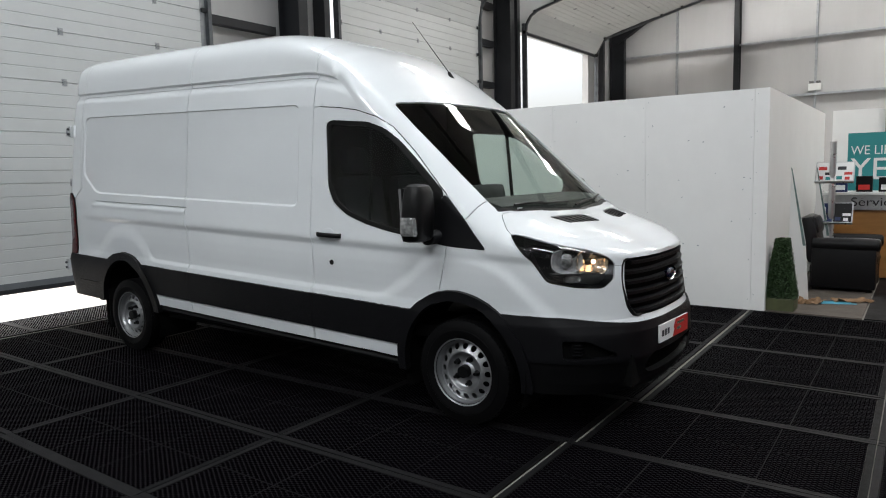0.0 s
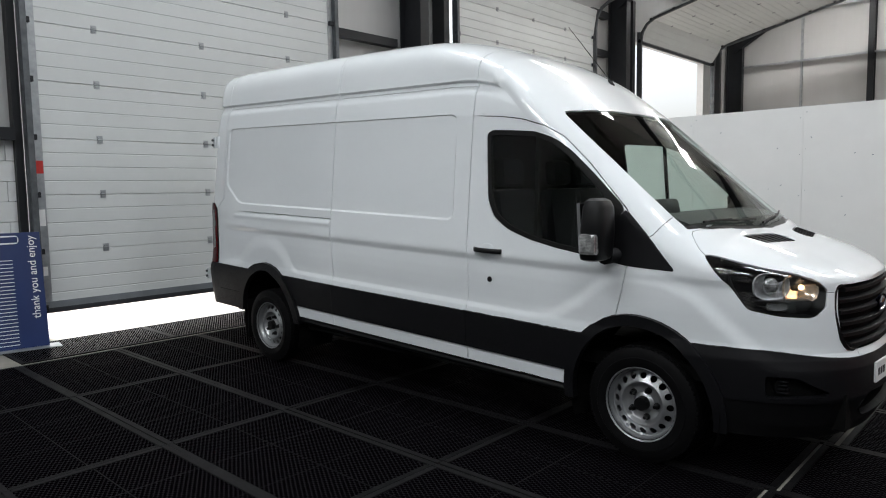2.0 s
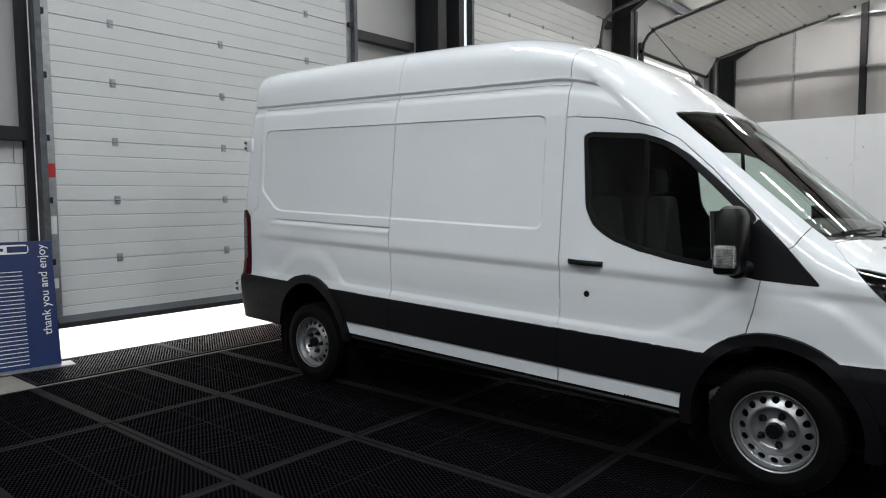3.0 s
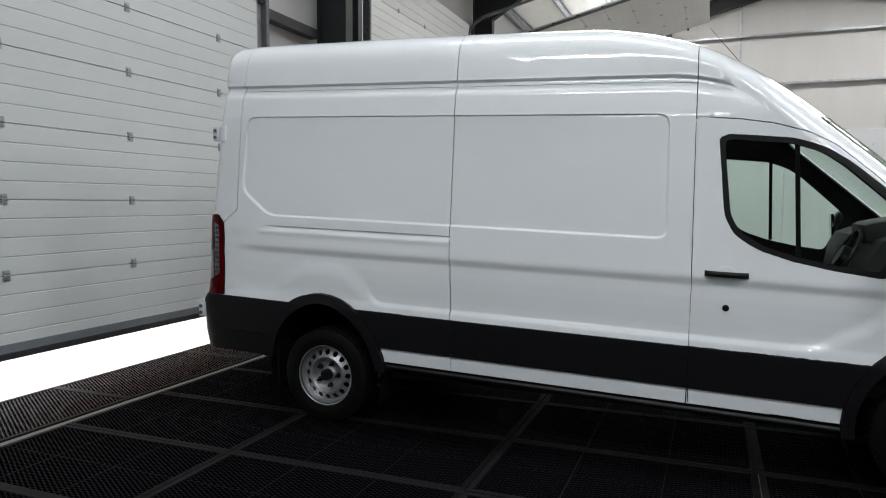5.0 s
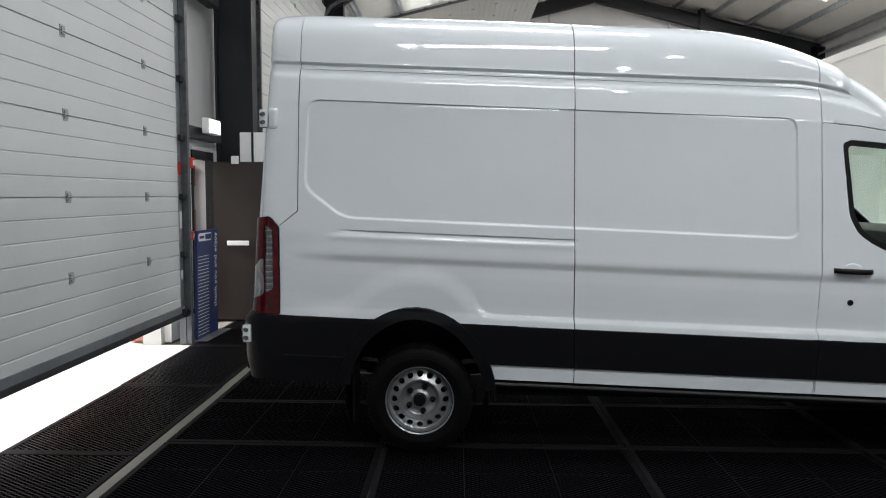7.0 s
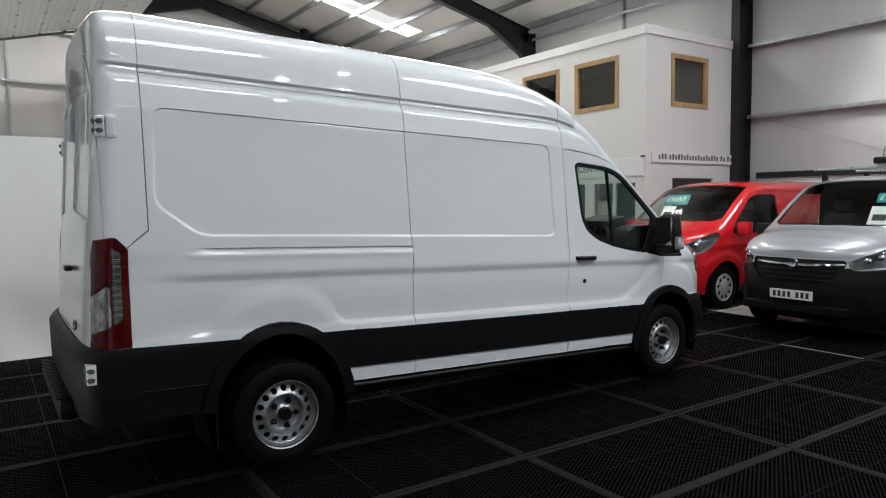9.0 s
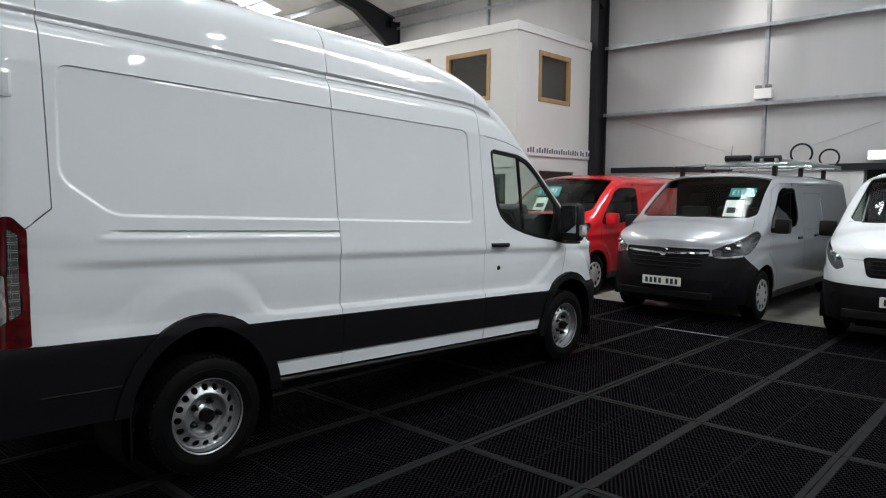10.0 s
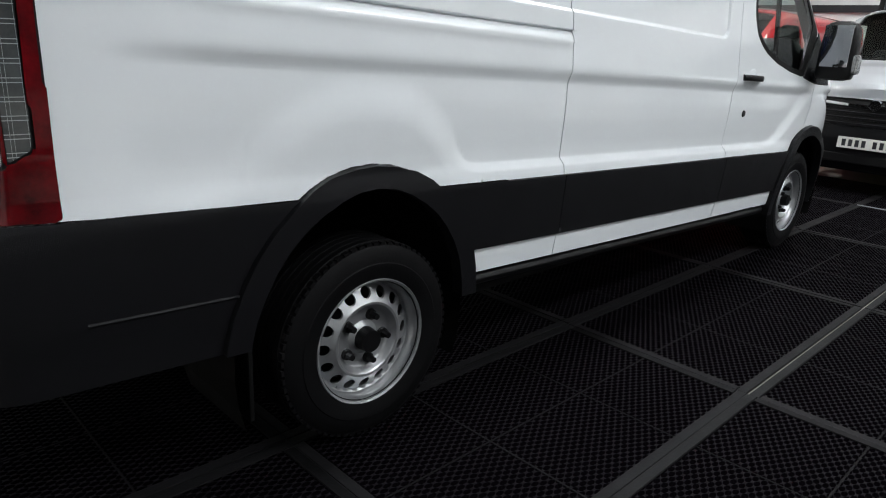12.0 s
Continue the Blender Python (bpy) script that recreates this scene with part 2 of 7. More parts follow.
# ---- the large structure ----
WX, XX, YN, YF = -2.98, 12.55, -16.5, 18.75     # door wall, far side wall, wall behind, far end wall
DOORS = [(-2.10, 2.02), (4.87, 9.62), (11.95, 16.7)]

structure("ground", block(-400, 400, -400, 400, -0.5, -0.06), M_YARD, "pale worn concrete yard outside the building", "ground")
# Slab paler than the floor: daylight under the door is put into its colour
M_APRON = material("daylit_threshold_concrete", (0.62, 0.59, 0.55), 0.8, spot=0.12, scale=2.0, grain=0.3, grain_scale=70)
structure("threshold", block(WX - 0.24, -2.64, -2.08, 2.0, -0.02, -0.006), M_APRON, "concrete threshold under the loading door, daylight put into its pale colour", "floor")
structure("floor", block(WX - 0.25, XX, YN, YF, -0.05, -0.012), M_CONCRETE, "pale stained concrete workshop floor", "floor")


def wall_with_holes(name, axis, at, thick, lo, hi, z0, z1, holes, mat, label):
    """A wall along y (axis x) or x (axis y) with openings that go right through."""
    bm = bmesh.new()

    def piece(a, b, c, d):
        if b - a > 1e-4 and d - c > 1e-4:
            if axis == "x":
                box(bm, at, at + thick, a, b, c, d)
            else:
                box(bm, a, b, at, at + thick, c, d)
    us = sorted({lo, hi} | {v for h in holes for v in h[:2]})
    vs = sorted({z0, z1} | {v for h in holes for v in h[2:]})
    for u0, u1 in zip(us, us[1:]):
        start = None
        for w0, w1 in zip(vs, vs[1:]):
            um, wm = (u0 + u1) / 2, (w0 + w1) / 2
            free = not any(h[0] < um < h[1] and h[2] < wm < h[3] for h in holes)
            if free and start is None:
                start = w0
            if not free and start is not None:
                piece(u0, u1, start, w0)
                start = None
        if start is not None:
            piece(u0, u1, start, vs[-1])
    return structure(name, bm, mat, label, "wall")


# wall with the three loading doors: cladding above, painted blockwork below
holes = [(a, b, -0.05, 5.35) for a, b in DOORS] + [(2.78, 3.42, -0.05, 2.12)]
wall_west = wall_with_holes("wall_west", "x", WX - 0.22, 0.2, YN, YF, -0.05, EAVE + 0.1, holes, M_LINER, "pale grey ribbed cladding wall with loading doors")
for a, b in ((YN, -2.16), (2.1, 2.76), (3.45, 4.8), (9.7, 11.9), (16.78, YF)):
    n_high, z_top = 10, 2.2
    bm = bmesh.new()
    h = z_top / n_high
    for i in range(n_high):
        shift = 0.225 if i % 2 else 0
        y = a
        while y < b - 0.01:
            y2 = min(b, y + (0.45 if y > a or not shift else shift))
            if y2 > -8:
                box(bm, WX - 0.02, WX + 0.06, y + 0.003, y2 - 0.003, i * h + 0.003, (i + 1) * h - 0.003, 0.003)
            y = y2
    structure("wall_blockwork", bm, M_BLOCK, "white painted concrete blockwork lower wall", "wall")
wall_north = wall_with_holes("wall_north", "y", YF, 0.2, WX, XX, -0.05, 9.2, [], M_LINER, "pale ribbed cladding end wall")
wall_south = wall_with_holes("wall_south", "y", YN - 0.2, 0.2, WX, XX, -0.05, 9.2, [], M_FARWALL, "plain end wall, dark grey for the unlit end of the hall")
wall_east = wall_with_holes("wall_east", "x", XX, 0.2, YN, YF, -0.05, EAVE + 0.1, [(-4.6, -1.7, -0.05, 2.12)], M_LINER, "pale grey cladding side wall")
# Added backing and lid, dark in colour for the shade inside the opening
structure("wall_recess", block(XX + 1.2, XX + 1.3, -5.5, -1.0, -0.05, 2.6), M_STEEL, "dark backing added behind the side opening for its shade", "wall")
structure("wall_recess", block(XX + 0.2, XX + 1.2, -5.5, -1.0, 2.4, 2.5), M_STEEL, "dark lid added behind the side opening for its shade", "wall")

# roof lining with holes for the rooflights
bm = bmesh.new()
cuts = sorted([YN - 0.3] + [v for y in ROOFLIGHTS if YN < y for v in (y - 0.5, y + 0.5)] + [YF + 0.3])
for side in (-1, 1):
    xs = [RIDGE_X, RIDGE_X + side * 1.5, RIDGE_X + side * (6.1 if side > 0 else 5.7), RIDGE_X + side * 8.1]
    for i in range(3):
        for j in range(len(cuts) - 1):
            if i == 1 and j % 2 == 1:
                continue
            x0, x1 = xs[i], xs[i + 1]
            p = [bm.verts.new((x, y, roof_z(x) + dz)) for dz in (0, 0.12) for x, y in ((x0, cuts[j]), (x1, cuts[j]), (x1, cuts[j + 1]), (x0, cuts[j + 1]))]
            for q in ((0, 1, 2, 3), (4, 5, 6, 7), (0, 1, 5, 4), (1, 2, 6, 5), (2, 3, 7, 6), (3, 0, 4, 7)):
                bm.faces.new([p[k] for k in q])
structure("ceiling", bm, M_ROOF, "cream profiled roof lining sheets", "ceiling")

# purlins
for side in (-1, 1):
    for k in range(1, 7):
        x = RIDGE_X + side * (0.35 + k * 1.2)
        z = roof_z(x)
        bm = bmesh.new()
        box(bm, x - 0.004, x + 0.004, YN, YF, z - 0.2, z - 0.004)
        box(bm, x - 0.065, x - 0.004, YN, YF, z - 0.2, z - 0.194)
        box(bm, x + 0.004, x + 0.065, YN, YF, z - 0.012, z - 0.006)
        structure("purlin", bm, M_GALV, "galvanised steel roof purlin", "purlin")


def i_beam(bm, m, length, depth, width, web=0.02, flange=0.025):
    """An I section along its own z from 0 to length."""
    box(bm, -web / 2, web / 2, -depth / 2, depth / 2, 0, length, m=m)
    for s in (-1, 1):
        box(bm, -width / 2, width / 2, s * depth / 2 - flange / 2, s * depth / 2 + flange / 2, 0, length, m=m)


# portal frames: columns and rafters with haunches
for y in (-10.2, -3.2, 3.72, 10.75, 18.5):
    for side in (-1, 1):
        edge = WX + 0.3 if side < 0 else XX - 0.25
        bm = bmesh.new()
        i_beam(bm, pose(edge, y, 0, 0, 0, 90), EAVE - 0.25, 0.46, 0.2)
        structure("column", bm, M_STEEL, "dark grey steel portal column", "column")
        bm = bmesh.new()
        x0, x1 = edge, RIDGE_X
        z0, z1 = roof_z(x0) - 0.42, roof_z(x1) - 0.42
        length = math.hypot(x1 - x0, z1 - z0)
        tilt = math.degrees(math.atan2(x1 - x0, z1 - z0))
        i_beam(bm, pose(x0, y, z0, 0, tilt, 0) @ pose(0, 0, 0, 0, 0, 90), length, 0.4, 0.18)
        run = 1.5 * (1 if side < 0 else -1)
        pts = [(x0, z0 - 0.2), (x0 + run, z0 + 0.36 - 0.2), (x0, z0 - 0.75)]
        a = [bm.verts.new((px, y - 0.09, pz)) for px, pz in pts]
        b = [bm.verts.new((px, y + 0.09, pz)) for px, pz in pts]
        bm.faces.new(a), bm.faces.new(b)
        for i in range(3):
            bm.faces.new((a[i], a[(i + 1) % 3], b[(i + 1) % 3], b[i]))
        structure("rafter", bm, M_STEEL, "dark grey steel roof rafter with haunch", "rafter")

# cladding rails (girts) and posts on the end and side walls
for z in (3.72, 5.38, 6.9):
    bm = box(block(WX + 0.5, XX, YF - 0.2, YF - 0.004, z - 0.004, z + 0.004), WX + 0.5, XX, YF - 0.2, YF - 0.194, z - 0.06, z)
    structure("girt", bm, M_GALV, "galvanised cladding rail on the end wall", "rail")
for x in (-0.75, 3.3, 7.4):
    structure("post", block(x - 0.03, x + 0.03, YF - 0.1, YF - 0.004, 0, 8.4), M_GALV, "galvanised cladding post", "post")
for x in (1.15, 8.4):
    bm = bmesh.new()
    i_beam(bm, pose(x, YF - 0.24, 0, 0, 0, 0), 8.0, 0.25, 0.16)
    structure("column", bm, M_STEEL, "dark grey steel gable column", "column")
for z in (3.46, 4.98, 6.5):
    for a, b in ((YN, 3.6), (3.85, 10.6), (10.9, YF)):
        bm = box(block(XX - 0.2, XX - 0.004, a, b, z - 0.004, z + 0.004), XX - 0.2, XX - 0.194, a, b, z - 0.07, z)
        structure("girt", bm, M_GALV, "galvanised cladding rail on the side wall", "rail")
for y in (0.08, -7.0, 7.2):
    structure("post", block(XX - 0.1, XX - 0.004, y - 0.03, y + 0.03, 2.2, 6.9), M_GALV, "galvanised cladding post", "post")
structure("rail", block(XX - 0.14, XX - 0.004, YN, 3.4, 2.1, 2.22), M_STEEL, "dark grey steel rail along the side wall", "rail")
structure("wall_lower", block(XX - 0.08, XX - 0.004, -1.7, 3.4, -0.01, 2.1), M_BLOCK, "white painted lower side wall", "wall")
for a, b in (((XX - 0.03, 3.4, 3.4), (XX - 0.03, 0.2, 2.3)), ((XX - 0.03, -3.2, 3.4), (XX - 0.03, 0.0, 2.3))):
    structure("bracing_wire", rod(bmesh.new(), a, b, 0.004, 6), M_GALV, "thin steel bracing rod", "rod")

# dark rails on the door wall between the doors
for a, b in ((-6.0, -2.25), (2.1, 3.42)):
    for z in (2.2, 3.95):
        z += 0.08 if a > 0 and z < 3 else 0.0
        structure("rail", block(WX + 0.06, WX + 0.2, a, b, z, z + 0.13), M_STEEL, "dark grey steel rail over the blockwork", "rail")
for a, b in ((9.75, 10.5),):
    for z in (3.7, 4.7, 5.6):
        structure("rail", block(WX + 0.0, WX + 0.16, a, b, z, z + 0.15), M_STEEL, "dark grey steel rail between the doors", "rail")
for y, half in ((-2.205, 0.04), (4.55, 0.07), (11.55, 0.07), (17.3, 0.07)):
    structure("column", block(WX, WX + (0.13 if y < 0 else 0.28), y - half, y + half, -0.01, 6.2), M_STEEL, "dark steel door post", "column")


# ---- loading doors ----
def loading_door(y0, y1, z_low, slack, label):
    """A sectional door: ribbed panels that go up, round the bend and along the roof, with hinges, tracks and a bottom seal."""
    door = thing("sectional_door", label, "door", (WX + 0.24, (y0 + y1) / 2, 0), group="loading doors")
    half, pitch, bend = (y1 - y0) / 2, 0.62, 5.3
    angle = math.atan(SLOPE)

    def place(s):
        """Point and lean of the door face at the height s along the track."""
        if s <= bend:
            return Vector((0, 0, s)), 0.0
        r, turn = 0.55, math.pi / 2 - angle
        t = min(1, (s - bend) / (r * turn)) * turn
        p = Vector((r - r * math.cos(t), 0, bend + r * math.sin(t)))
        rest = max(0, s - bend - r * turn)
        return p + rest * Vector((math.cos(angle), 0, math.sin(angle))), t
    s = z_low + 0.04
    n_panels = 9
    for i in range(n_panels):
        p0, t0 = place(s)
        p1, t1 = place(s + pitch)
        d = (p1 - p0)
        lean = math.degrees(math.atan2(d.x, d.z))
        bm = bmesh.new()
        prof = []
        ribs = 4
        for k in range(ribs):
            a, b = k / ribs * pitch, (k + 1) / ribs * pitch
            prof += [(0.0, a + 0.003), (0.0, b - 0.012), (-0.006, b - 0.008), (-0.006, b - 0.003)]
        prof[-1] = (-0.012, pitch - 0.002)
        prof += [(-0.04, pitch - 0.002), (-0.04, 0.002), (-0.03, 0.002), (-0.03, -0.012), (-0.02, -0.012), (-0.02, 0.002), (-0.012, 0.002)]
        loft(bm, [[(x, -half, z) for x, z in prof], [(x, half, z) for x, z in prof]], close=True, cap=True)
        bmesh.ops.transform(bm, matrix=Matrix.Translation(p0) @ pose(0, 0, 0, 0, lean, 0), verts=bm.verts)
        panel = part("panel", bm, M_PANEL, door)
        if i:
            for y in (-1.37, -0.06, 1.25) if y0 < 0 else (-half + 0.06, -1.2, 0, 1.2, half - 0.06):
                bm = bmesh.new()
                box(bm, 0, 0.006, y - 0.032, y + 0.032, -0.045, 0.045, 0.002)
                box(bm, 0.006, 0.016, y - 0.022, y + 0.022, -0.03, -0.012, 0.002)
                box(bm, 0.006, 0.016, y - 0.022, y + 0.022, 0.012, 0.03, 0.002)
                rod(bm, (0.012, y - 0.03, 0), (0.012, y + 0.03, 0), 0.007, 8)
                bmesh.ops.transform(bm, matrix=Matrix.Translation(p0) @ pose(0, 0, 0, 0, lean, 0), verts=bm.verts)
                part("hinge", bm, M_GALV, panel)
        s += pitch
    p0, t0 = place(z_low)
    lean = math.degrees(t0)
    shift = Matrix.Translation(p0) @ pose(0, 0, 0, 0, lean, 0)
    bm = block(-0.045, 0.01, -half, half, 0.02, 0.1, 0.004)
    bmesh.ops.transform(bm, matrix=shift, verts=bm.verts)
    part("bottom_rail", bm, M_FOOT, door, "dark grey metal bottom rail")
    bm = block(-0.05, 0.015, -half - 0.02, half + 0.02, -0.03, 0.03, 0.012)
    bmesh.ops.transform(bm, matrix=shift, verts=bm.verts)
    part("bottom_seal", bm, M_SEALGREY, door, "dark grey rubber bottom seal")
    if z_low > 0.1:
        for side in (-1, 1):
            bm = rod(bmesh.new(), (0.03, side * (half - 0.02), 0.02), (0.03, side * (half + 0.1), 0.02), 0.045, 16)
            bmesh.ops.transform(bm, matrix=shift, verts=bm.verts)
            part("end_buffer", bm, M_RUBBER, door, "black rubber end buffer")
    for side in (-1, 1):
        bm = bmesh.new()
        path = [place(k * 0.25) for k in range(int((bend + 4.2) / 0.25))]
        rows = []
        for p, t in path:
            nx = Vector((math.cos(t), 0, -math.sin(t)))
            rows.append([p + nx * a + Vector((0, side * (half + b), 0)) for a, b in ((0.02, 0.01), (0.075, 0.01), (0.075, 0.07), (0.02, 0.07))])
        loft(bm, rows, close=True, cap=True)
        part("track", bm, M_TRACK, door, "grey steel guide track")
        part("jamb", block(-0.05, 0.02, side * half, side * (half + 0.075), 0.0, bend + 0.2, 0.004), M_TRACK, door, "dull steel jamb angle")
        for k in range(9):
            p, t = place(z_low + 0.04 + k * pitch)
            bm = block(0.0, 0.05, side * half - 0.07, side * half + 0.03, -0.03, 0.03, 0.004)
            rod(bm, (0.04, side * half, 0), (0.04, side * (half + 0.06), 0), 0.016, 10)
            bmesh.ops.transform(bm, matrix=Matrix.Translation(p) @ pose(0, 0, 0, 0, math.degrees(t), 0), verts=bm.verts)
            part("roller_bracket", bm, M_STEEL, door)
    return door


door_a = loading_door(*DOORS[0], 0.33, 0, "white ribbed sectional loading door, raised slightly off the floor")
door_b = loading_door(*DOORS[1], 0.02, 0, "white ribbed sectional loading door, closed")
door_c = loading_door(*DOORS[2], 5.25, 0, "white ribbed sectional loading door, open, folded up under the roof")
for side in (-1, 1):
    part("edge_plate", block(0.001, 0.005, side * 2.06, side * 1.975, 0.42, 5.2, 0.001), M_GALV, door_a, "galvanised plate along the edge of the door")
    part("warning_tag", block(0.0055, 0.007, side * 2.055, side * 1.98, 1.84, 1.98), M_RED, door_a, "orange-red warning tag")
    part("label_tag", block(0.0055, 0.007, side * 2.05, side * 1.99, 1.27, 1.45), M_INK_W, door_a, "white printed label")
    part("label_tag", block(0.0055, 0.007, side * 2.045, side * 2.0, 0.72, 0.82), M_INK_W, door_a, "white printed label")

# partition of screwed white boards, and its return
PY, PX = 3.64, 4.7
partition = tagged(thing("partition_wall", "white painted board partition with screw marks", "partition", (0, 0, 0)), kind="structure")
xs = [-2.62, -1.5, -0.28, 0.94, 2.13, 3.35, 4.55, PX]
for a, b in zip(xs, xs[1:]):
    part("board", block(a + 0.001, b - 0.001, PY, PY + 0.1, 0.0, 2.44, 0.002), M_BOARD, partition)
ys = [PY + 0.101, 4.86, 6.08, 7.3, 8.5]
for a, b in zip(ys, ys[1:]):
    part("board", block(PX - 0.1, PX, a + 0.001, b - 0.001, 0.0, 2.44, 0.002), M_BOARD, partition)
for x in xs[1:-1]:
    for z in (0.15, 0.6, 1.05, 1.5, 1.95, 2.35):
        for d in (-0.03, 0.03):
            part("screw", rod(bmesh.new(), (x + d, PY + 0.0005, z + d), (x + d, PY - 0.001, z + d), 0.0045, 8), M_TRIM, partition)
rng = random.Random(21)
for k in range(34):
    x, z = rng.uniform(1.0, 4.6), rng.uniform(0.3, 2.3)
    part("scuff", box(bmesh.new(), -0.004 - 0.012 * rng.random(), 0.005, -0.001, 0.0005, -0.003, 0.003 + 0.004 * rng.random(), m=pose(x, PY, z, 0, rng.uniform(-60, 60), 0)), M_TRIM, partition)


# ---- vehicle bodies: one wrapped surface, divided into panels along drawn outlines ----
def table(*pairs):
    xs, ys = [p[0] for p in pairs], [p[1] for p in pairs]
    return lambda v: np.interp(v, xs, ys)


def soft(v, a, b):
    t = np.clip((v - a) / (b - a), 0, 1)
    return t * t * (3 - 2 * t)


def ellipse(cx, cy, rx, ry, n=40):
    return [(cx + rx * math.cos(k * 2 * math.pi / n), cy + ry * math.sin(k * 2 * math.pi / n)) for k in range(n)]


def rounded(pts, r, n=4):
    """Rounds the corners of an outline."""
    out = []
    m = len(pts)
    for i in range(m):
        p, q, s = (Vector(pts[(i + k) % m]) for k in (-1, 0, 1))
        a, b = p - q, s - q
        d = min(r, a.length * 0.45, b.length * 0.45)
        a, b = q + a.normalized() * d, q + b.normalized() * d
        for k in range(n + 1):
            t = k / n
            out.append(tuple((1 - t) ** 2 * a + 2 * t * (1 - t) * q + t * t * b))
    return out


def signed(px, py, poly):
    """Distance of points from an outline (negative inside), and the nearest places on it."""
    poly = np.array(poly, float)
    best = np.full(px.shape, 1e9)
    nx, ny = np.zeros_like(px), np.zeros_like(py)
    inside = np.zeros(px.shape, bool)
    for (ax, ay), (bx, by) in zip(poly, np.roll(poly, -1, 0)):
        dx, dy = bx - ax, by - ay
        t = np.clip(((px - ax) * dx + (py - ay) * dy) / max(1e-12, dx * dx + dy * dy), 0, 1)
        qx, qy = ax + t * dx, ay + t * dy
        d = np.hypot(px - qx, py - qy)
        near = d < best
        best, nx, ny = np.where(near, d, best), np.where(near, qx, nx), np.where(near, qy, ny)
        cross = ((ay > py) != (by > py)) & (px < ax + (py - ay) * dx / (dy if abs(dy) > 1e-12 else 1e-12))
        inside ^= cross
    return np.where(inside, -best, best), nx, ny


def eased(*pairs):
    """A table whose kinks over the roof and cab are rounded off."""
    raw = table(*pairs)

    def value(v):
        v = np.asarray(v, float)
        mean = sum(raw(v + 0.016 * k) for k in range(-6, 7)) / 13
        weight = soft(v, 0.9, 1.2) * (1 - soft(v, 3.15, 3.35))
        return raw(v) + weight * (mean - raw(v))
    return value


class Shell:
    """The skin of a van about its rear axle, nose to +x. Half is drawn, the other half is its mirror.
    wall: half width by height; front, rear: end of the skin by height; low, shoulder, crown: heights along x; swell: relief of the side."""

    def __init__(self, wall, front, rear, low, shoulder, crown, x_rear, x_front, n_rear, n_front, round_top, swell, steps, levels, bow=None, taper=None, corner=44, nose=64, extra=()):
        self.wall, self.swell = wall, swell
        def spread(depth, n, count, dense):
            """Angles that divide a rounded end evenly, finer near its corner by the factor dense."""
            t = np.linspace(0, math.pi / 2, 3000)
            px, py = depth * np.sin(t) ** (2 / n), np.cos(t).clip(0) ** (2 / n)
            step = np.hypot(np.diff(px), np.diff(py)) * np.where(py[1:] > 0.8, dense, 1.0)
            run = np.r_[0, np.cumsum(step)]
            return np.interp(np.linspace(0, run[-1], count), run, t)
        stations = [("r", v) for v in spread(x_rear - float(rear(1.2)), n_rear, corner, 4.0)[:0:-1]]
        stations += [("s", v) for v in sorted(set(np.arange(x_rear, x_front, steps)) | set(extra))]
        stations += [("f", v) for v in spread(float(front(1.0)) - x_front, n_front, nose, 1.0)]
        rows, kinds = [], []
        arc = np.linspace(0, math.pi / 2, 26)[1:]
        for kind, v in stations:
            xg = {"s": v, "r": x_rear, "f": x_front}[kind]
            if kind == "f":
                xg = x_front + (front(1.2) - x_front) * math.sin(v) ** (2 / n_front)
            if kind == "r":
                xg = x_rear + (rear(2.4) - x_rear) * math.sin(v) ** (2 / n_rear)
            zs, zl, zt = float(shoulder(xg)), float(low(xg)), float(crown(xg))
            lev = np.array(levels, float)
            z = zl + lev * (zs - zl)
            w = wall(z)
            if kind == "s":
                x, y = np.full_like(z, v), w + swell(np.full_like(z, v), z)
            elif kind == "f":
                c = max(0.0, math.cos(v))
                x, y = x_front + (front(z) - x_front) * math.sin(v) ** (2 / n_front), (w + swell(np.full_like(z, xg), z)) * c ** (2 / n_front)
            else:
                c = max(0.0, math.cos(v))
                x, y = x_rear + (rear(z) - x_rear) * math.sin(v) ** (2 / n_rear), (w + swell(np.full_like(z, xg), z)) * c ** (2 / n_rear)
            m = float(round_top(xg))
            ys, xs = y[-1], x[-1]
            ty = ys * np.cos(arc).clip(0) ** (2 / m)
            tz = zs + max(0.0, zt - zs) * np.sin(arc) ** (2 / m)
            if taper is not None:
                ty = ty * (1 - float(taper(xg)) * np.sin(arc) ** (2 / m))
            tx = np.full_like(ty, xs)
            if bow is not None:
                tx = tx + bow(xs, ty / max(1e-6, ys))
            rows.append(np.stack([np.r_[x, tx], -np.r_[y, ty], np.r_[z, tz]], 1))
            kinds.append(kind)
        self.p = np.array(rows)
        self.kind = np.array(kinds)
        ns, nv, _ = self.p.shape
        self.on_wall = np.zeros((ns, nv), bool)
        self.on_wall[:, :len(levels)] = True
        idx = np.arange(ns * nv).reshape(ns, nv)
        self.quads = np.stack([idx[:-1, :-1], idx[1:, :-1], idx[1:, 1:], idx[:-1, 1:]], 2).reshape(-1, 4)
        self.flat = self.p.reshape(-1, 3).copy()
        self.wallflat = self.on_wall.reshape(-1)
        self.normals()
        self.drawn = []
        self.inside = {}

    def plane_of(self, plane):
        x, y, z = self.flat.T
        return {"side": (x, z), "top": (x, -y), "end": (-y, z)}[plane]

    def outline(self, name, plane, poly, where=None):
        """Draws an outline on the skin: side (x, height), top (x, y) or end (y, height), half the van only."""
        self.drawn.append((name, plane, poly, where))

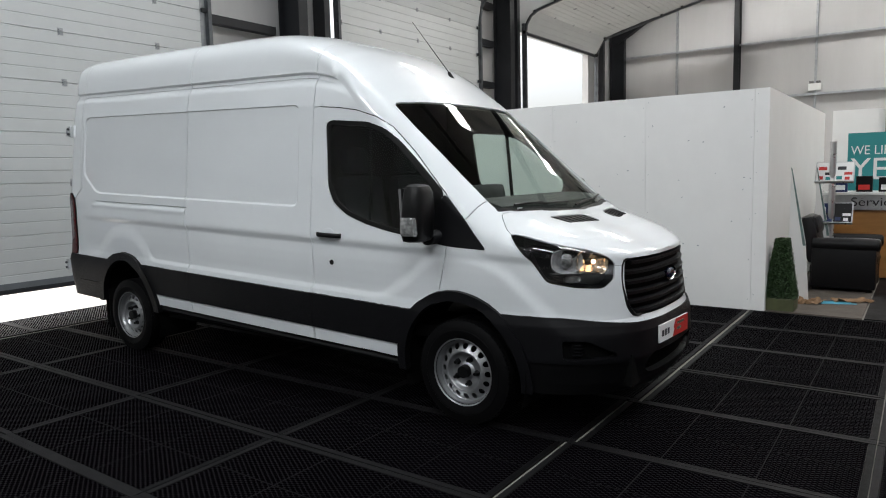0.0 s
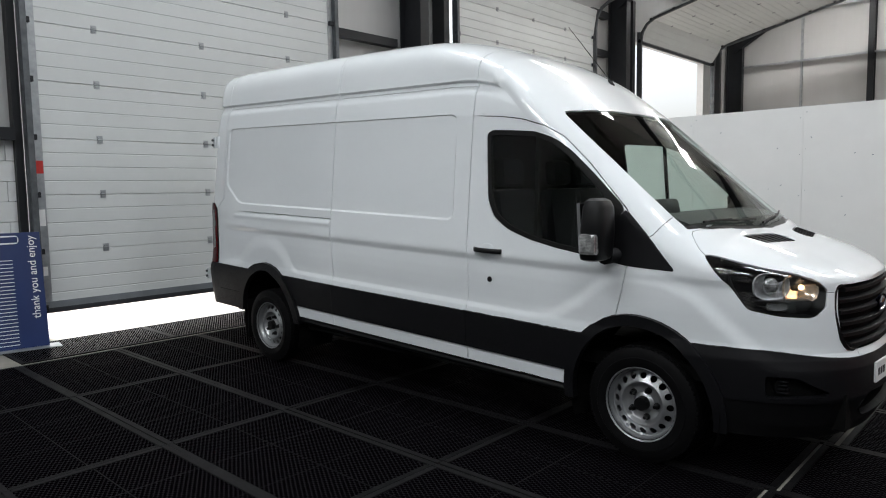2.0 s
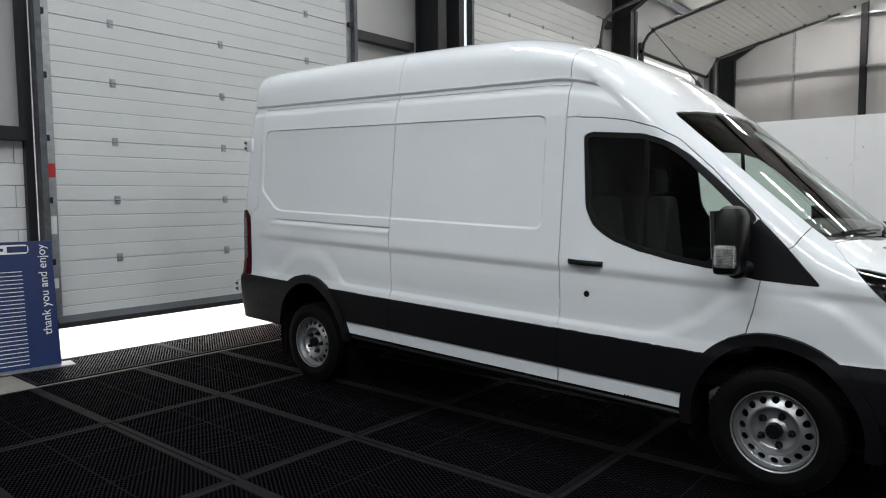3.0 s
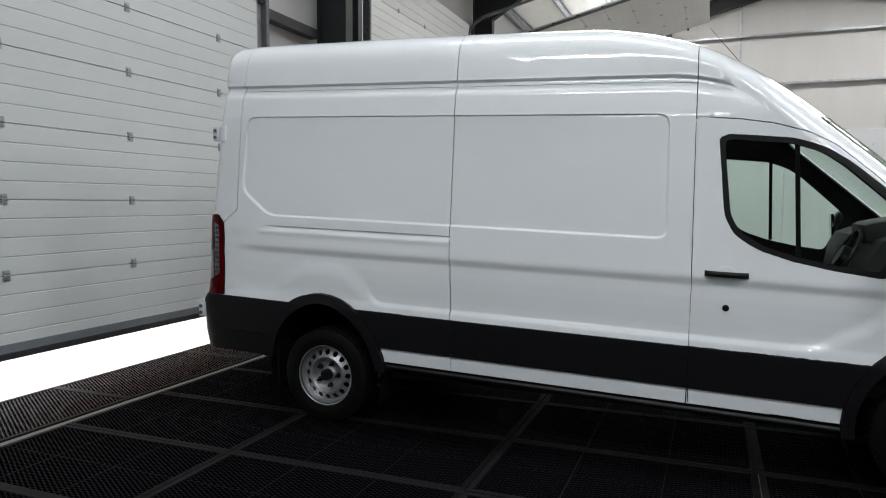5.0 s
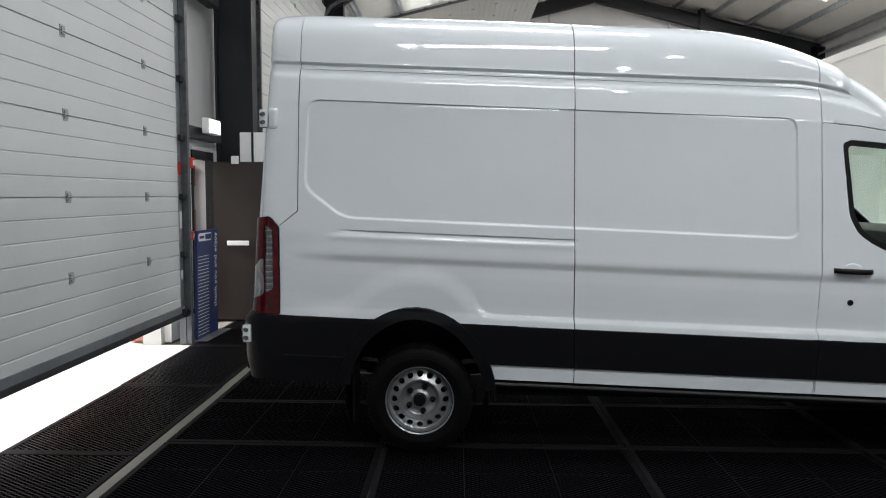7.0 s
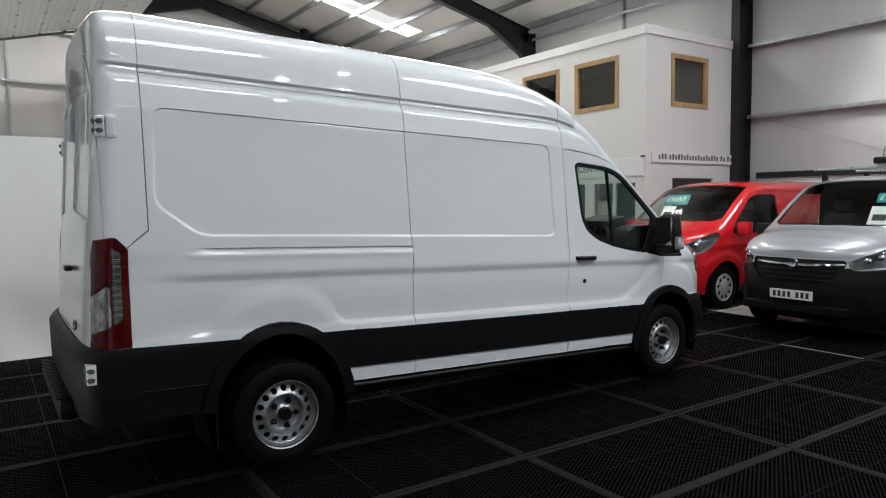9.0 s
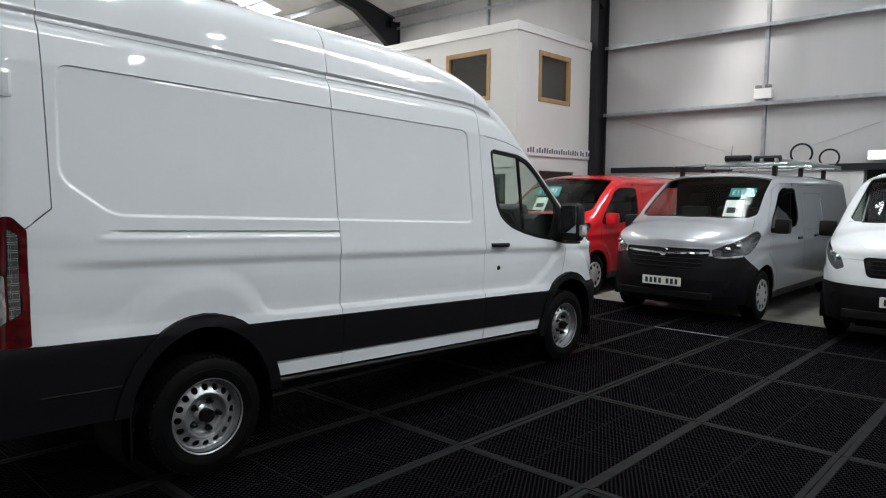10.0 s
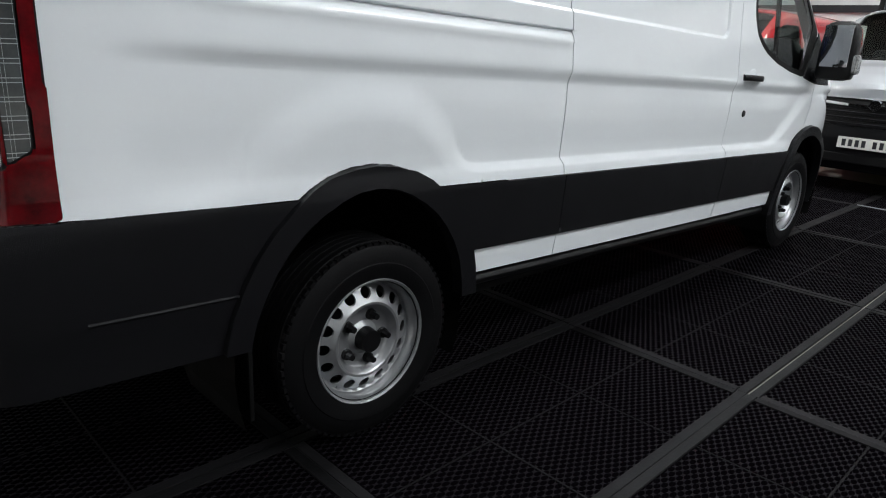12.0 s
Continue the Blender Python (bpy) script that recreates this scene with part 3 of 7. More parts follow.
    def finish(self):
        """Cuts the skin along all drawn outlines and tells which faces lie in which."""
        q = self.quads
        tri = np.vstack([q[:, [0, 1, 2]], q[:, [0, 2, 3]]])
        same = (tri[:, 0] == tri[:, 1]) | (tri[:, 1] == tri[:, 2]) | (tri[:, 0] == tri[:, 2])
        tri = tri[~same]
        kept = {}
        for name, plane, poly, where in self.drawn:
            x, y, z = self.flat.T
            pa, pb = self.plane_of(plane)
            if where is None:
                ok = {"side": -y > 0.45, "top": ~self.wallflat, "end": np.ones_like(x, bool)}[plane]
            else:
                ok = where(x, -y, z)
            d, _, _ = signed(pa, pb, poly)
            d = np.where(ok, d, 0.03)
            d = np.where(np.abs(d) < 2e-4, -1e-9, d)
            s = d[tri] > 0
            mixed = s.any(1) & ~s.all(1)
            if mixed.any():
                t, ts = tri[mixed], s[mixed]
                lone = np.where(ts.sum(1) == 1, ts.argmax(1), (~ts).argmax(1))
                r = np.arange(len(t))
                va, vb, vc = t[r, lone], t[r, (lone + 1) % 3], t[r, (lone + 2) % 3]
                keys = np.sort(np.vstack([np.stack([va, vb], 1), np.stack([va, vc], 1)]), axis=1)
                pairs, inv = np.unique(keys, axis=0, return_inverse=True)
                inv = inv.reshape(-1) + len(self.flat)
                i, j = pairs.T
                f = (d[i] / (d[i] - d[j]))[:, None]
                self.flat = np.vstack([self.flat, self.flat[i] * (1 - f) + self.flat[j] * f])
                n = self.normal[i] * (1 - f) + self.normal[j] * f
                self.normal = np.vstack([self.normal, n / np.maximum(1e-9, np.linalg.norm(n, axis=1, keepdims=True))])
                self.wallflat = np.r_[self.wallflat, self.wallflat[i] & self.wallflat[j]]
                for k in kept:
                    kept[k] = np.r_[kept[k], kept[k][i] * (1 - f[:, 0]) + kept[k][j] * f[:, 0]]
                d = np.r_[d, np.zeros(len(pairs))]
                ab, ac = inv[:len(t)], inv[len(t):]
                tri = np.vstack([tri[~mixed], np.stack([va, ab, ac], 1), np.stack([ab, vb, vc], 1), np.stack([ab, vc, ac], 1)])
            kept[name] = d
        self.quads = tri
        self.inside = {k: d[tri].mean(1) < 0 for k, d in kept.items()}

    def normals(self):
        g = self.p
        n = np.cross(np.gradient(g, axis=0), np.gradient(g, axis=1))
        n /= np.maximum(1e-9, np.linalg.norm(n, axis=2, keepdims=True))
        if ((g - np.array([1.5, 0, 1.0])) * n).sum(2).mean() < 0:
            n = -n
        self.normal = n.reshape(-1, 3)

    def panel(self, name, mask, mat, parent, label="", off=0.0, gap=0.0, lip=0.014, sides=(1, -1), shear=0.0, split=False):
        """Cuts the faces of a mask out as a part: moved by off along the normal, gap taken off its rim, rim turned in by lip."""
        made = []
        groups = [(1,), (-1,)] if split else [sides]
        for group in groups:
            q = self.quads[mask]
            if not len(q):
                return made
            used, inv = np.unique(q, return_inverse=True)
            q = inv.reshape(-1, 3)
            v = self.flat[used] + self.normal[used] * off
            edges = {}
            for f in q:
                for i in range(3):
                    e = (f[i], f[(i + 1) % 3])
                    if e[0] != e[1]:
                        k = (min(e), max(e))
                        edges[k] = None if k in edges else e
            seam = np.abs(v[:, 1]) < 1e-3
            rim = [e for e in edges.values() if e is not None and not (seam[e[0]] and seam[e[1]])]
            nv = self.normal[used]
            if gap and rim:
                centre = np.zeros_like(v)
                count = np.zeros(len(v))
                fc = v[q].mean(1)
                for i in range(3):
                    np.add.at(centre, q[:, i], fc)
                    np.add.at(count, q[:, i], 1)
                centre /= np.maximum(1, count)[:, None]
                push = np.zeros_like(v)
                for a, b in rim:
                    d = v[b] - v[a]
                    for k in (a, b):
                        o = np.cross(d, nv[k])
                        ln = np.linalg.norm(o)
                        if ln > 1e-9:
                            o /= ln
                            if np.dot(o, centre[k] - v[k]) < 0:
                                o = -o
                            push[k] += o
                ln = np.linalg.norm(push, axis=1, keepdims=True)
                v = v + np.where(ln > 1e-6, push / np.maximum(ln, 1e-6) * gap, 0)
            verts, faces = [v], q.tolist()
            if lip and rim:
                rv = sorted({k for e in rim for k in e})
                back = {k: len(v) + i for i, k in enumerate(rv)}
                verts.append(v[rv] - nv[rv] * lip)
                faces += [(b, a, back[a], back[b]) for a, b in rim]
            v, f = np.vstack(verts), faces
            if len(group) == 2:
                w = v.copy()
                w[:, 1] *= -1
                f = f + [[i + len(v) for i in t[::-1]] for t in f]
                v = np.vstack([v, w])
            elif group[0] == -1:
                v = v * np.array([1, -1, 1])
                f = [t[::-1] for t in f]
            v = v.copy()
            v[:, 2] -= shear * v[:, 0]
            me = bpy.data.meshes.new(name)
            me.from_pydata(v.tolist(), [], [tuple(dict.fromkeys(t)) for t in f if len(set(t)) > 2])
            bm = bmesh.new()
            bm.from_mesh(me)
            bmesh.ops.remove_doubles(bm, verts=bm.verts, dist=1e-4)
            bmesh.ops.dissolve_degenerate(bm, edges=bm.edges, dist=1e-5)
            for face in bm.faces:
                face.smooth = True
            for e in bm.edges:
                if len(e.link_faces) == 2 and e.calc_face_angle(0) > 0.9:
                    e.smooth = False
            bm.to_mesh(me)
            bm.free()
            me.materials.append(mat)
            ob = new(name, me)
            ob.parent = parent
            made.append(tagged(ob, label))
        return made


def wheel(parent, at, out, radius=0.345, width=0.215, rim_r=0.218, trim=False):
    """Tyre with tread blocks and a pressed steel rim with round holes, or a spoked plastic cover; out: -1 or 1, the side that faces out."""
    hub = new("wheel")
    hub.parent = parent
    hub.matrix_basis = Matrix.Translation(at) @ pose(0, 0, 0, 0, 0, 0 if out < 0 else 180)
    n = 64
    prof = [(rim_r - 0.012, width / 2 - 0.012), (rim_r + 0.004, width / 2 - 0.002), (rim_r + 0.02, width / 2), (rim_r + 0.03, width / 2 + 0.004), (rim_r + 0.055, width / 2 + 0.006), (rim_r + 0.058, width / 2 + 0.003),
            (radius - 0.03, width / 2 - 0.001), (radius - 0.012, width / 2 - 0.012), (radius - 0.004, width / 2 - 0.03)]
    tread = []
    for k in range(5):
        a, b = width / 2 - 0.03 - k * (width - 0.06) / 5, width / 2 - 0.03 - (k + 1) * (width - 0.06) / 5
        tread += [(radius, a - 0.004), (radius, b + 0.004), (radius - 0.008, b + 0.003), (radius - 0.008, b - 0.003)]
    full = prof + tread[:-2] + [(r, -y) for r, y in prof[::-1]]
    bm = bmesh.new()
    rows = []
    for k in range(n):
        t = 2 * math.pi * k / n
        rows.append([(r * math.sin(t), -y, r * math.cos(t)) for r, y in full])
    loft(bm, rows + [rows[0]])
    bmesh.ops.remove_doubles(bm, verts=bm.verts, dist=1e-5)
    for k in range(72):
        t = 2 * math.pi * (k + 0.5) / 72
        box(bm, -0.009, 0.009, -width / 2 + 0.012, -width / 2 + 0.035, radius - 0.02, radius - 0.0025, m=Matrix.Rotation(t, 4, "Y"))
    part("tyre", bm, M_TYRE, hub, "black tyre with block tread", smooth=True)
    if trim:
        bm = bmesh.new()
        d = -width / 2
        rows = [[(r * math.sin(2 * math.pi * k / 48), d + y, r * math.cos(2 * math.pi * k / 48)) for k in range(48)]
                for r, y in ((rim_r, 0.01), (rim_r - 0.004, -0.006), (rim_r - 0.03, 0.0), (rim_r - 0.05, 0.01), (0.09, -0.008), (0.04, -0.012), (0.001, -0.014))]
        loft(bm, rows, close=True)
        part("wheel_cover", bm, M_COVER, hub, "silver plastic wheel cover", smooth=True)
        for k in range(9):
            t = 2 * math.pi * k / 9
            bm = bmesh.new()
            box(bm, -0.02, 0.02, d - 0.003, d + 0.004, 0.125, 0.175, 0.006, m=Matrix.Rotation(t, 4, "Y"))
            part("cover_slot", bm, M_BLACK, hub)
        return hub
    # rim: dish with holes
    bm = bmesh.new()
    d = -width / 2

    def ring(r, y, count=64):
        return [(r * math.sin(2 * math.pi * k / count), d + y, r * math.cos(2 * math.pi * k / count)) for k in range(count)]
    loft(bm, [ring(r, y) for r, y in ((rim_r - 0.03, 0.19), (rim_r - 0.012, 0.16), (rim_r - 0.012, 0.06), (rim_r + 0.002, 0.03), (rim_r + 0.004, 0.008), (rim_r - 0.001, 0.0), (rim_r - 0.008, 0.004),
                                            (rim_r - 0.010, 0.02), (rim_r - 0.014, 0.034), (rim_r - 0.018, 0.038), (rim_r - 0.022, 0.052), (rim_r - 0.03, 0.058))], close=True)
    holes, r0, r1 = 16, rim_r - 0.03, rim_r - 0.078
    y0, y1 = 0.058, 0.030
    for k in range(holes):
        tc, half = 2 * math.pi * k / holes, math.pi / holes
        outer, inner, deep = [], [], []
        for j in range(16):
            c, s = math.cos(2 * math.pi * j / 16), math.sin(2 * math.pi * j / 16)
            big = max(abs(c), abs(s))
            u, w = c / big, s / big
            r = (r0 + r1) / 2 + w * (r0 - r1) / 2
            yy = d + y1 + (y0 - y1) * (r - r1) / (r0 - r1)
            t = tc + u * half
            outer.append(bm.verts.new((r * math.sin(t), yy, r * math.cos(t))))
            rr = (r0 + r1) / 2 + s * 0.0195
            t = tc + c * 0.0195 / ((r0 + r1) / 2)
            yy = d + y1 + (y0 - y1) * (rr - r1) / (r0 - r1)
            inner.append(bm.verts.new((rr * math.sin(t), yy, rr * math.cos(t))))
            deep.append(bm.verts.new((rr * math.sin(t), yy + 0.008, rr * math.cos(t))))
        for j in range(16):
            i = (j + 1) % 16
            bm.faces.new((outer[j], outer[i], inner[i], inner[j]))
            bm.faces.new((inner[j], inner[i], deep[i], deep[j]))
    loft(bm, [ring(r, y) for r, y in ((r1, y1), (r1 - 0.008, 0.025), (r1 - 0.016, 0.026), (r1 - 0.024, 0.034), (r1 - 0.032, 0.05), (r1 - 0.04, 0.056), (0.06, 0.058), (0.05, 0.05), (0.042, 0.046))], close=True)
    bmesh.ops.remove_doubles(bm, verts=bm.verts, dist=4e-4)
    part("rim", bm, M_RIM, hub, "silver pressed steel rim with round holes", smooth=True)
    part("brake_drum", rod(bmesh.new(), (0, d + 0.1, 0), (0, d + 0.17, 0), 0.165, 32), M_BLACK, hub)
    bm = rod(bmesh.new(), (0, d + 0.056, 0), (0, d + 0.006, 0), 0.043, 32, 0.038)
    part("hub_cap", bm, M_BLACK, hub, "black plastic hub cap")
    for k in range(5):
        t = 2 * math.pi * (k + 0.3) / 5
        x, z = 0.082 * math.sin(t), 0.082 * math.cos(t)
        part("wheel_nut", rod(rod(bmesh.new(), (x, d + 0.058, z), (x, d + 0.044, z), 0.02, 12, 0.018), (x, d + 0.044, z), (x, d + 0.018, z), 0.015, 6, 0.011), M_BLACK, hub)
    return hub


M_WHITE = material("white_car_paint", (0.78, 0.81, 0.83), 0.35, spec=0.25, spot=0.03, scale=1.5, coat=1.0, rough_vary=0.03)
M_TYRE = material("tyre_rubber", (0.0034, 0.0033, 0.0037), 0.6, spec=0.1, spot=0.3, scale=12, grain=0.3, grain_scale=120)
M_RIM = material("silver_wheel_paint", (0.38, 0.39, 0.4), 0.33, metal=0.75, spot=0.12, scale=14, grain=0.05)
M_COVER = material("silver_plastic", (0.55, 0.56, 0.57), 0.35, metal=0.4, spot=0.1, scale=10)
M_BLACK = material("black_plastic", (0.0045, 0.0045, 0.005), 0.4, spec=0.25, spot=0.25, scale=10, grain=0.2, grain_scale=300)
M_CLAD = material("grained_grey_plastic", (0.0058, 0.0058, 0.007), 0.45, spec=0.19, spot=0.2, scale=5, grain=0.5, grain_scale=600)
M_INNER = material("dark_underbody", (0.004, 0.004, 0.004), 0.8, spec=0.1, spot=0.3, scale=5)
M_CHROME = material("chrome", (0.75, 0.76, 0.78), 0.08, metal=1.0, rough_vary=0.03)
M_REFLECTOR = material("silvered_reflector", (0.75, 0.76, 0.78), 0.22, metal=0.55, spot=0.25, scale=30, rough_vary=0.05)
M_MIRROR = material("mirror_glass", (0.3, 0.31, 0.32), 0.03, metal=1.0, rough_vary=0.01)
M_SCREEN = glass_material("windscreen_glass", (0.84, 0.93, 0.88), 0.93, 0.022)
M_LENS = glass_material("lamp_lens", (0.95, 0.96, 0.97), 0.96, 0.07)
M_REDLENS = material("red_lamp_lens", (0.11, 0.0015, 0.004), 0.08, spot=0.75, scale=14, rough_vary=0.04, spec=0.3)
def ribbed(m, across, along):
    """Adds dark moulded lines in two directions to a lens."""
    n, l = m.node_tree.nodes, m.node_tree.links
    b = n["Principled BSDF"]
    tc = n.new("ShaderNodeTexCoord")
    last = b.inputs["Base Color"].links[0].from_socket
    for axis, scale in (("Z", along), ("X", across)):
        if not scale:
            continue
        w = n.new("ShaderNodeTexWave")
        w.bands_direction = axis
        w.inputs["Scale"].default_value = scale
        l.new(tc.outputs["Object"], w.inputs["Vector"])
        r = n.new("ShaderNodeMapRange")
        r.inputs["From Min"].default_value, r.inputs["From Max"].default_value = 0.0, 0.25
        r.inputs["To Min"].default_value = 0.4
        l.new(w.outputs["Fac"], r.inputs["Value"])
        mix = n.new("ShaderNodeMix")
        mix.data_type, mix.blend_type = "RGBA", "MULTIPLY"
        mix.inputs["Factor"].default_value = 1.0
        l.new(last, mix.inputs["A"])
        l.new(r.outputs[0], mix.inputs["B"])
        last = mix.outputs["Result"]
    l.new(last, b.inputs["Base Color"])


M_CLEARLENS = material("ribbed_clear_lens", (0.62, 0.63, 0.63), 0.14, metal=0.6, spot=0.7, scale=28)
ribbed(M_CLEARLENS, 60.0, 40.0)


def grid_lens():
    """A smoky clear lens over a dark shell, with fine pale moulded bars in pairs."""
    m = material("barred_clear_lens", (0.06, 0.066, 0.066), 0.1, spot=0.5, scale=20, coat=1.0, rough_vary=0.03)
    n, l = m.node_tree.nodes, m.node_tree.links
    b = n["Principled BSDF"]
    tc = n.new("ShaderNodeTexCoord")
    last = b.inputs["Base Color"].links[0].from_socket
    for axis, scale, level, width in (("Z", 8.3, 0.86, 0.05), ("X", 9.0, 0.9, 0.02)):
        w = n.new("ShaderNodeTexWave")
        w.bands_direction = axis
        w.inputs["Scale"].default_value = scale
        l.new(tc.outputs["Object"], w.inputs["Vector"])
        c = n.new("ShaderNodeMath")
        c.operation = "COMPARE"
        c.inputs[1].default_value, c.inputs[2].default_value = level, width
        l.new(w.outputs["Fac"], c.inputs[0])
        mix = n.new("ShaderNodeMix")
        mix.data_type = "RGBA"
        mix.inputs["B"].default_value = (0.3, 0.32, 0.32, 1)
        l.new(c.outputs[0], mix.inputs["Factor"])
        l.new(last, mix.inputs["A"])
        last = mix.outputs["Result"]
    l.new(last, b.inputs["Base Color"])
    return m


M_GRIDLENS = grid_lens()
M_BOWLLENS = material("faceted_clear_lens", (0.5, 0.5, 0.49), 0.12, metal=0.5, spot=0.85, scale=22, stretch=(1.6, 1.6, 0.7), coat=1.0)
ribbed(M_BOWLLENS, 0, 75.0)
M_AMBER = material("amber_lens", (0.95, 0.78, 0.6), 0.22, metal=0.75, coat=1.0, spot=0.2, scale=30)
M_BOWLGLOW = glow_material("amber_bowl_glow", (1.0, 0.66, 0.36), 5)
M_SEAT = material("dark_seat_cloth", (0.012, 0.012, 0.014), 0.9, spec=0.2, spot=0.25, scale=12, grain=0.5, grain_scale=400)
M_DASH = material("dashboard_plastic", (0.035, 0.038, 0.038), 0.6, spec=0.3, spot=0.15, scale=6, grain=0.4, grain_scale=400)


# ---- the white panel van ----
RAKE = 0.036
M_NAVY = material("dark_blue_enamel", (0.008, 0.014, 0.05), 0.12, coat=1.0)
van = thing("panel_van", "white high-roof panel van with black side mouldings", "van", (0, 0, 0))
wall_t = table((0.3, 0.963), (0.5, 0.978), (0.6, 0.99), (0.84, 1.004), (0.87, 1.0), (0.915, 0.9915), (0.96, 0.9925), (1.0, 0.9955), (1.06, 0.999), (1.13, 1.0005), (1.18, 0.9995), (1.205, 0.9995), (1.213, 1.0005), (1.249, 1.0165), (1.27, 1.0175), (1.4, 1.004), (1.6, 0.985), (1.9, 0.955), (2.2, 0.924), (2.4, 0.886), (2.47, 0.868))


def van_wall(z):
    return (wall_t(z - 0.008) + wall_t(z) + wall_t(z + 0.008)) / 3


RECESS = rounded([(-0.71, 2.212), (-0.735, 1.66), (-0.49, 1.478), (2.335, 1.468), (2.325, 2.212)], 0.07)
# upper edge of the raised lower body: a ledge over the moulding that climbs round both wheel arches
LEDGE = table((-1.3, 0.85), (-0.9, 0.85), (-0.8, 0.872), (-0.7, 0.89), (-0.6, 0.893), (-0.53, 0.9), (-0.47, 0.918), (-0.38, 0.985), (-0.30, 1.05), (-0.21, 1.10), (-0.13, 1.122), (0.0, 1.135), (0.1, 1.125), (0.19, 1.085), (0.268, 1.02), (0.33, 0.955), (0.381, 0.912), (0.43, 0.893), (0.5, 0.889), (3.0, 0.887), (3.1, 0.895), (3.2, 0.925), (3.36, 1.02), (3.52, 1.16), (3.62, 1.205), (3.75, 1.22), (3.9, 1.205), (4.05, 1.15), (4.25, 0.95), (4.4, 0.8))


CORNER = table((0.78, 1.022), (0.84, 1.02), (0.9, 1.01), (1.0, 1.004), (1.2, 1.003), (1.4, 0.999), (1.6, 0.985))


def ledge(x):
    return sum(LEDGE(x + d) for d in (-0.03, -0.015, 0.0, 0.015, 0.03)) / 5


def van_swell(x, z):
    d, _, _ = signed(x, z, RECESS)
    crisp = soft(z, 1.9, 2.1)
    s = -0.011 * (crisp * soft(-d, -0.0005, 0.0032) + (1 - crisp) * soft(-d, -0.004, 0.013))
    # ledge: steep where it is a shelf, softer on the front wing
    slope = (ledge(x + 0.01) - ledge(x - 0.01)) / 0.02
    d = (ledge(x) - z) / np.sqrt(1 + slope ** 2)
    wing = soft(x, 2.9, 3.5)
    round_arch = np.maximum(soft(ledge(x), 0.895, 0.97), 1 - soft(x, -0.5, -0.3))
    s = s + (1 - wing) * 0.02 * soft(d, -0.028 - 0.05 * round_arch, 0.008 + 0.055 * round_arch) + wing * 0.022 * soft(d, -0.06, 0.03)
    # the creases run out before the rear corner
    plain = (1 - soft(x, -0.86, -0.46)) * soft(z, 0.78, 0.85) * (1 - soft(z, 1.3, 1.42))
    s = s + plain * (CORNER(z) - van_wall(z) - s)
    # undercut below the roof, the slot of the rear side panel and its ridge
    fade = soft(x, -1.02, -0.98) * (1 - soft(x, 2.62, 2.95))
    line = 2.452 - 0.42 * np.clip(x - 2.3, 0, 2) ** 2
    s = s - 0.026 * (1 - soft(z, line - 0.018, line)) * soft(z, line - 0.1, line - 0.028) * fade
    slot = soft(x, -0.53, -0.4) * (1 - soft(x, 0.95, 0.97))
    s = s - 0.017 * np.exp(-((z - 1.402) / np.where(z < 1.402, 0.011, 0.0028)) ** 2) * slot
    s = s + 0.008 * np.exp(-((z - 1.365) / np.where(z < 1.365, 0.02, 0.012)) ** 2) * soft(x, -0.6, -0.5) * (1 - soft(x, 0.95, 0.97))
    return s


levels = [0.43 + 0.022 * k for k in range(34)]
levels += [levels[-1] + 0.012 * k for k in range(1, 40)]
levels += [levels[-1] + 0.022 * k for k in range(1, 37)]
levels = [v for v in levels if v < 2.18] + [2.18 + 0.006 * k for k in range(0, 5)] + [2.2062] + [2.207 + 0.0011 * k for k in range(8)] + [2.2155, 2.22] + [2.25 + 0.022 * k for k in range(7)] + [2.396 + 0.005 * k for k in range(16)]
levels = sorted({round(v, 4) for v in levels + [1.386 + 0.0025 * k for k in range(14)] if v <= 2.471} | {round(0.82 + 0.011 * k, 4) for k in range(32)} | {round(0.862 + 0.005 * k, 4) for k in range(14)} | {round(1.2 + 0.007 * k, 4) for k in range(11)} | {round(1.455 + 0.004 * k, 4) for k in range(9)} | {round(1.49 + 0.007 * k, 4) for k in range(26)})
levels = [(v - 0.43) / (2.47 - 0.43) for v in levels]
levels[-1] = 1.0

SHOULDER = eased((-1.2, 2.58), (-1.0, 2.56), (-0.9, 2.49), (-0.8, 2.47), (2.45, 2.47), (2.6, 2.43), (2.75, 2.33), (2.9, 2.19), (3.1, 1.99), (3.3, 1.81), (3.5, 1.64), (3.7, 1.47), (3.85, 1.36), (3.975, 1.28), (4.1, 1.255), (4.6, 1.225), (4.75, 1.22))
CROWN = eased((-1.1, 2.62), (-1.02, 2.68), (-1.0, 2.745), (-0.96, 2.79), (-0.9, 2.815), (-0.8, 2.828), (-0.7, 2.832), (0.5, 2.84), (1.5, 2.835), (1.9, 2.825), (2.1, 2.80), (2.3, 2.76), (2.5, 2.695), (2.7, 2.61), (2.9, 2.50), (3.1, 2.36), (3.25, 2.243), (3.5, 2.035), (3.8, 1.775), (4.05, 1.553), (4.12, 1.495), (4.16, 1.475), (4.21, 1.462), (4.31, 1.432), (4.47, 1.383), (4.62, 1.322), (4.69, 1.288), (4.735, 1.262))
ROUND = eased((1.9, 4.3), (2.3, 3.5), (2.6, 2.8), (2.9, 2.45), (3.9, 2.4), (4.15, 2.7), (4.6, 2.8))
TAPER = table((1.9, 0.075), (2.6, 0.0))


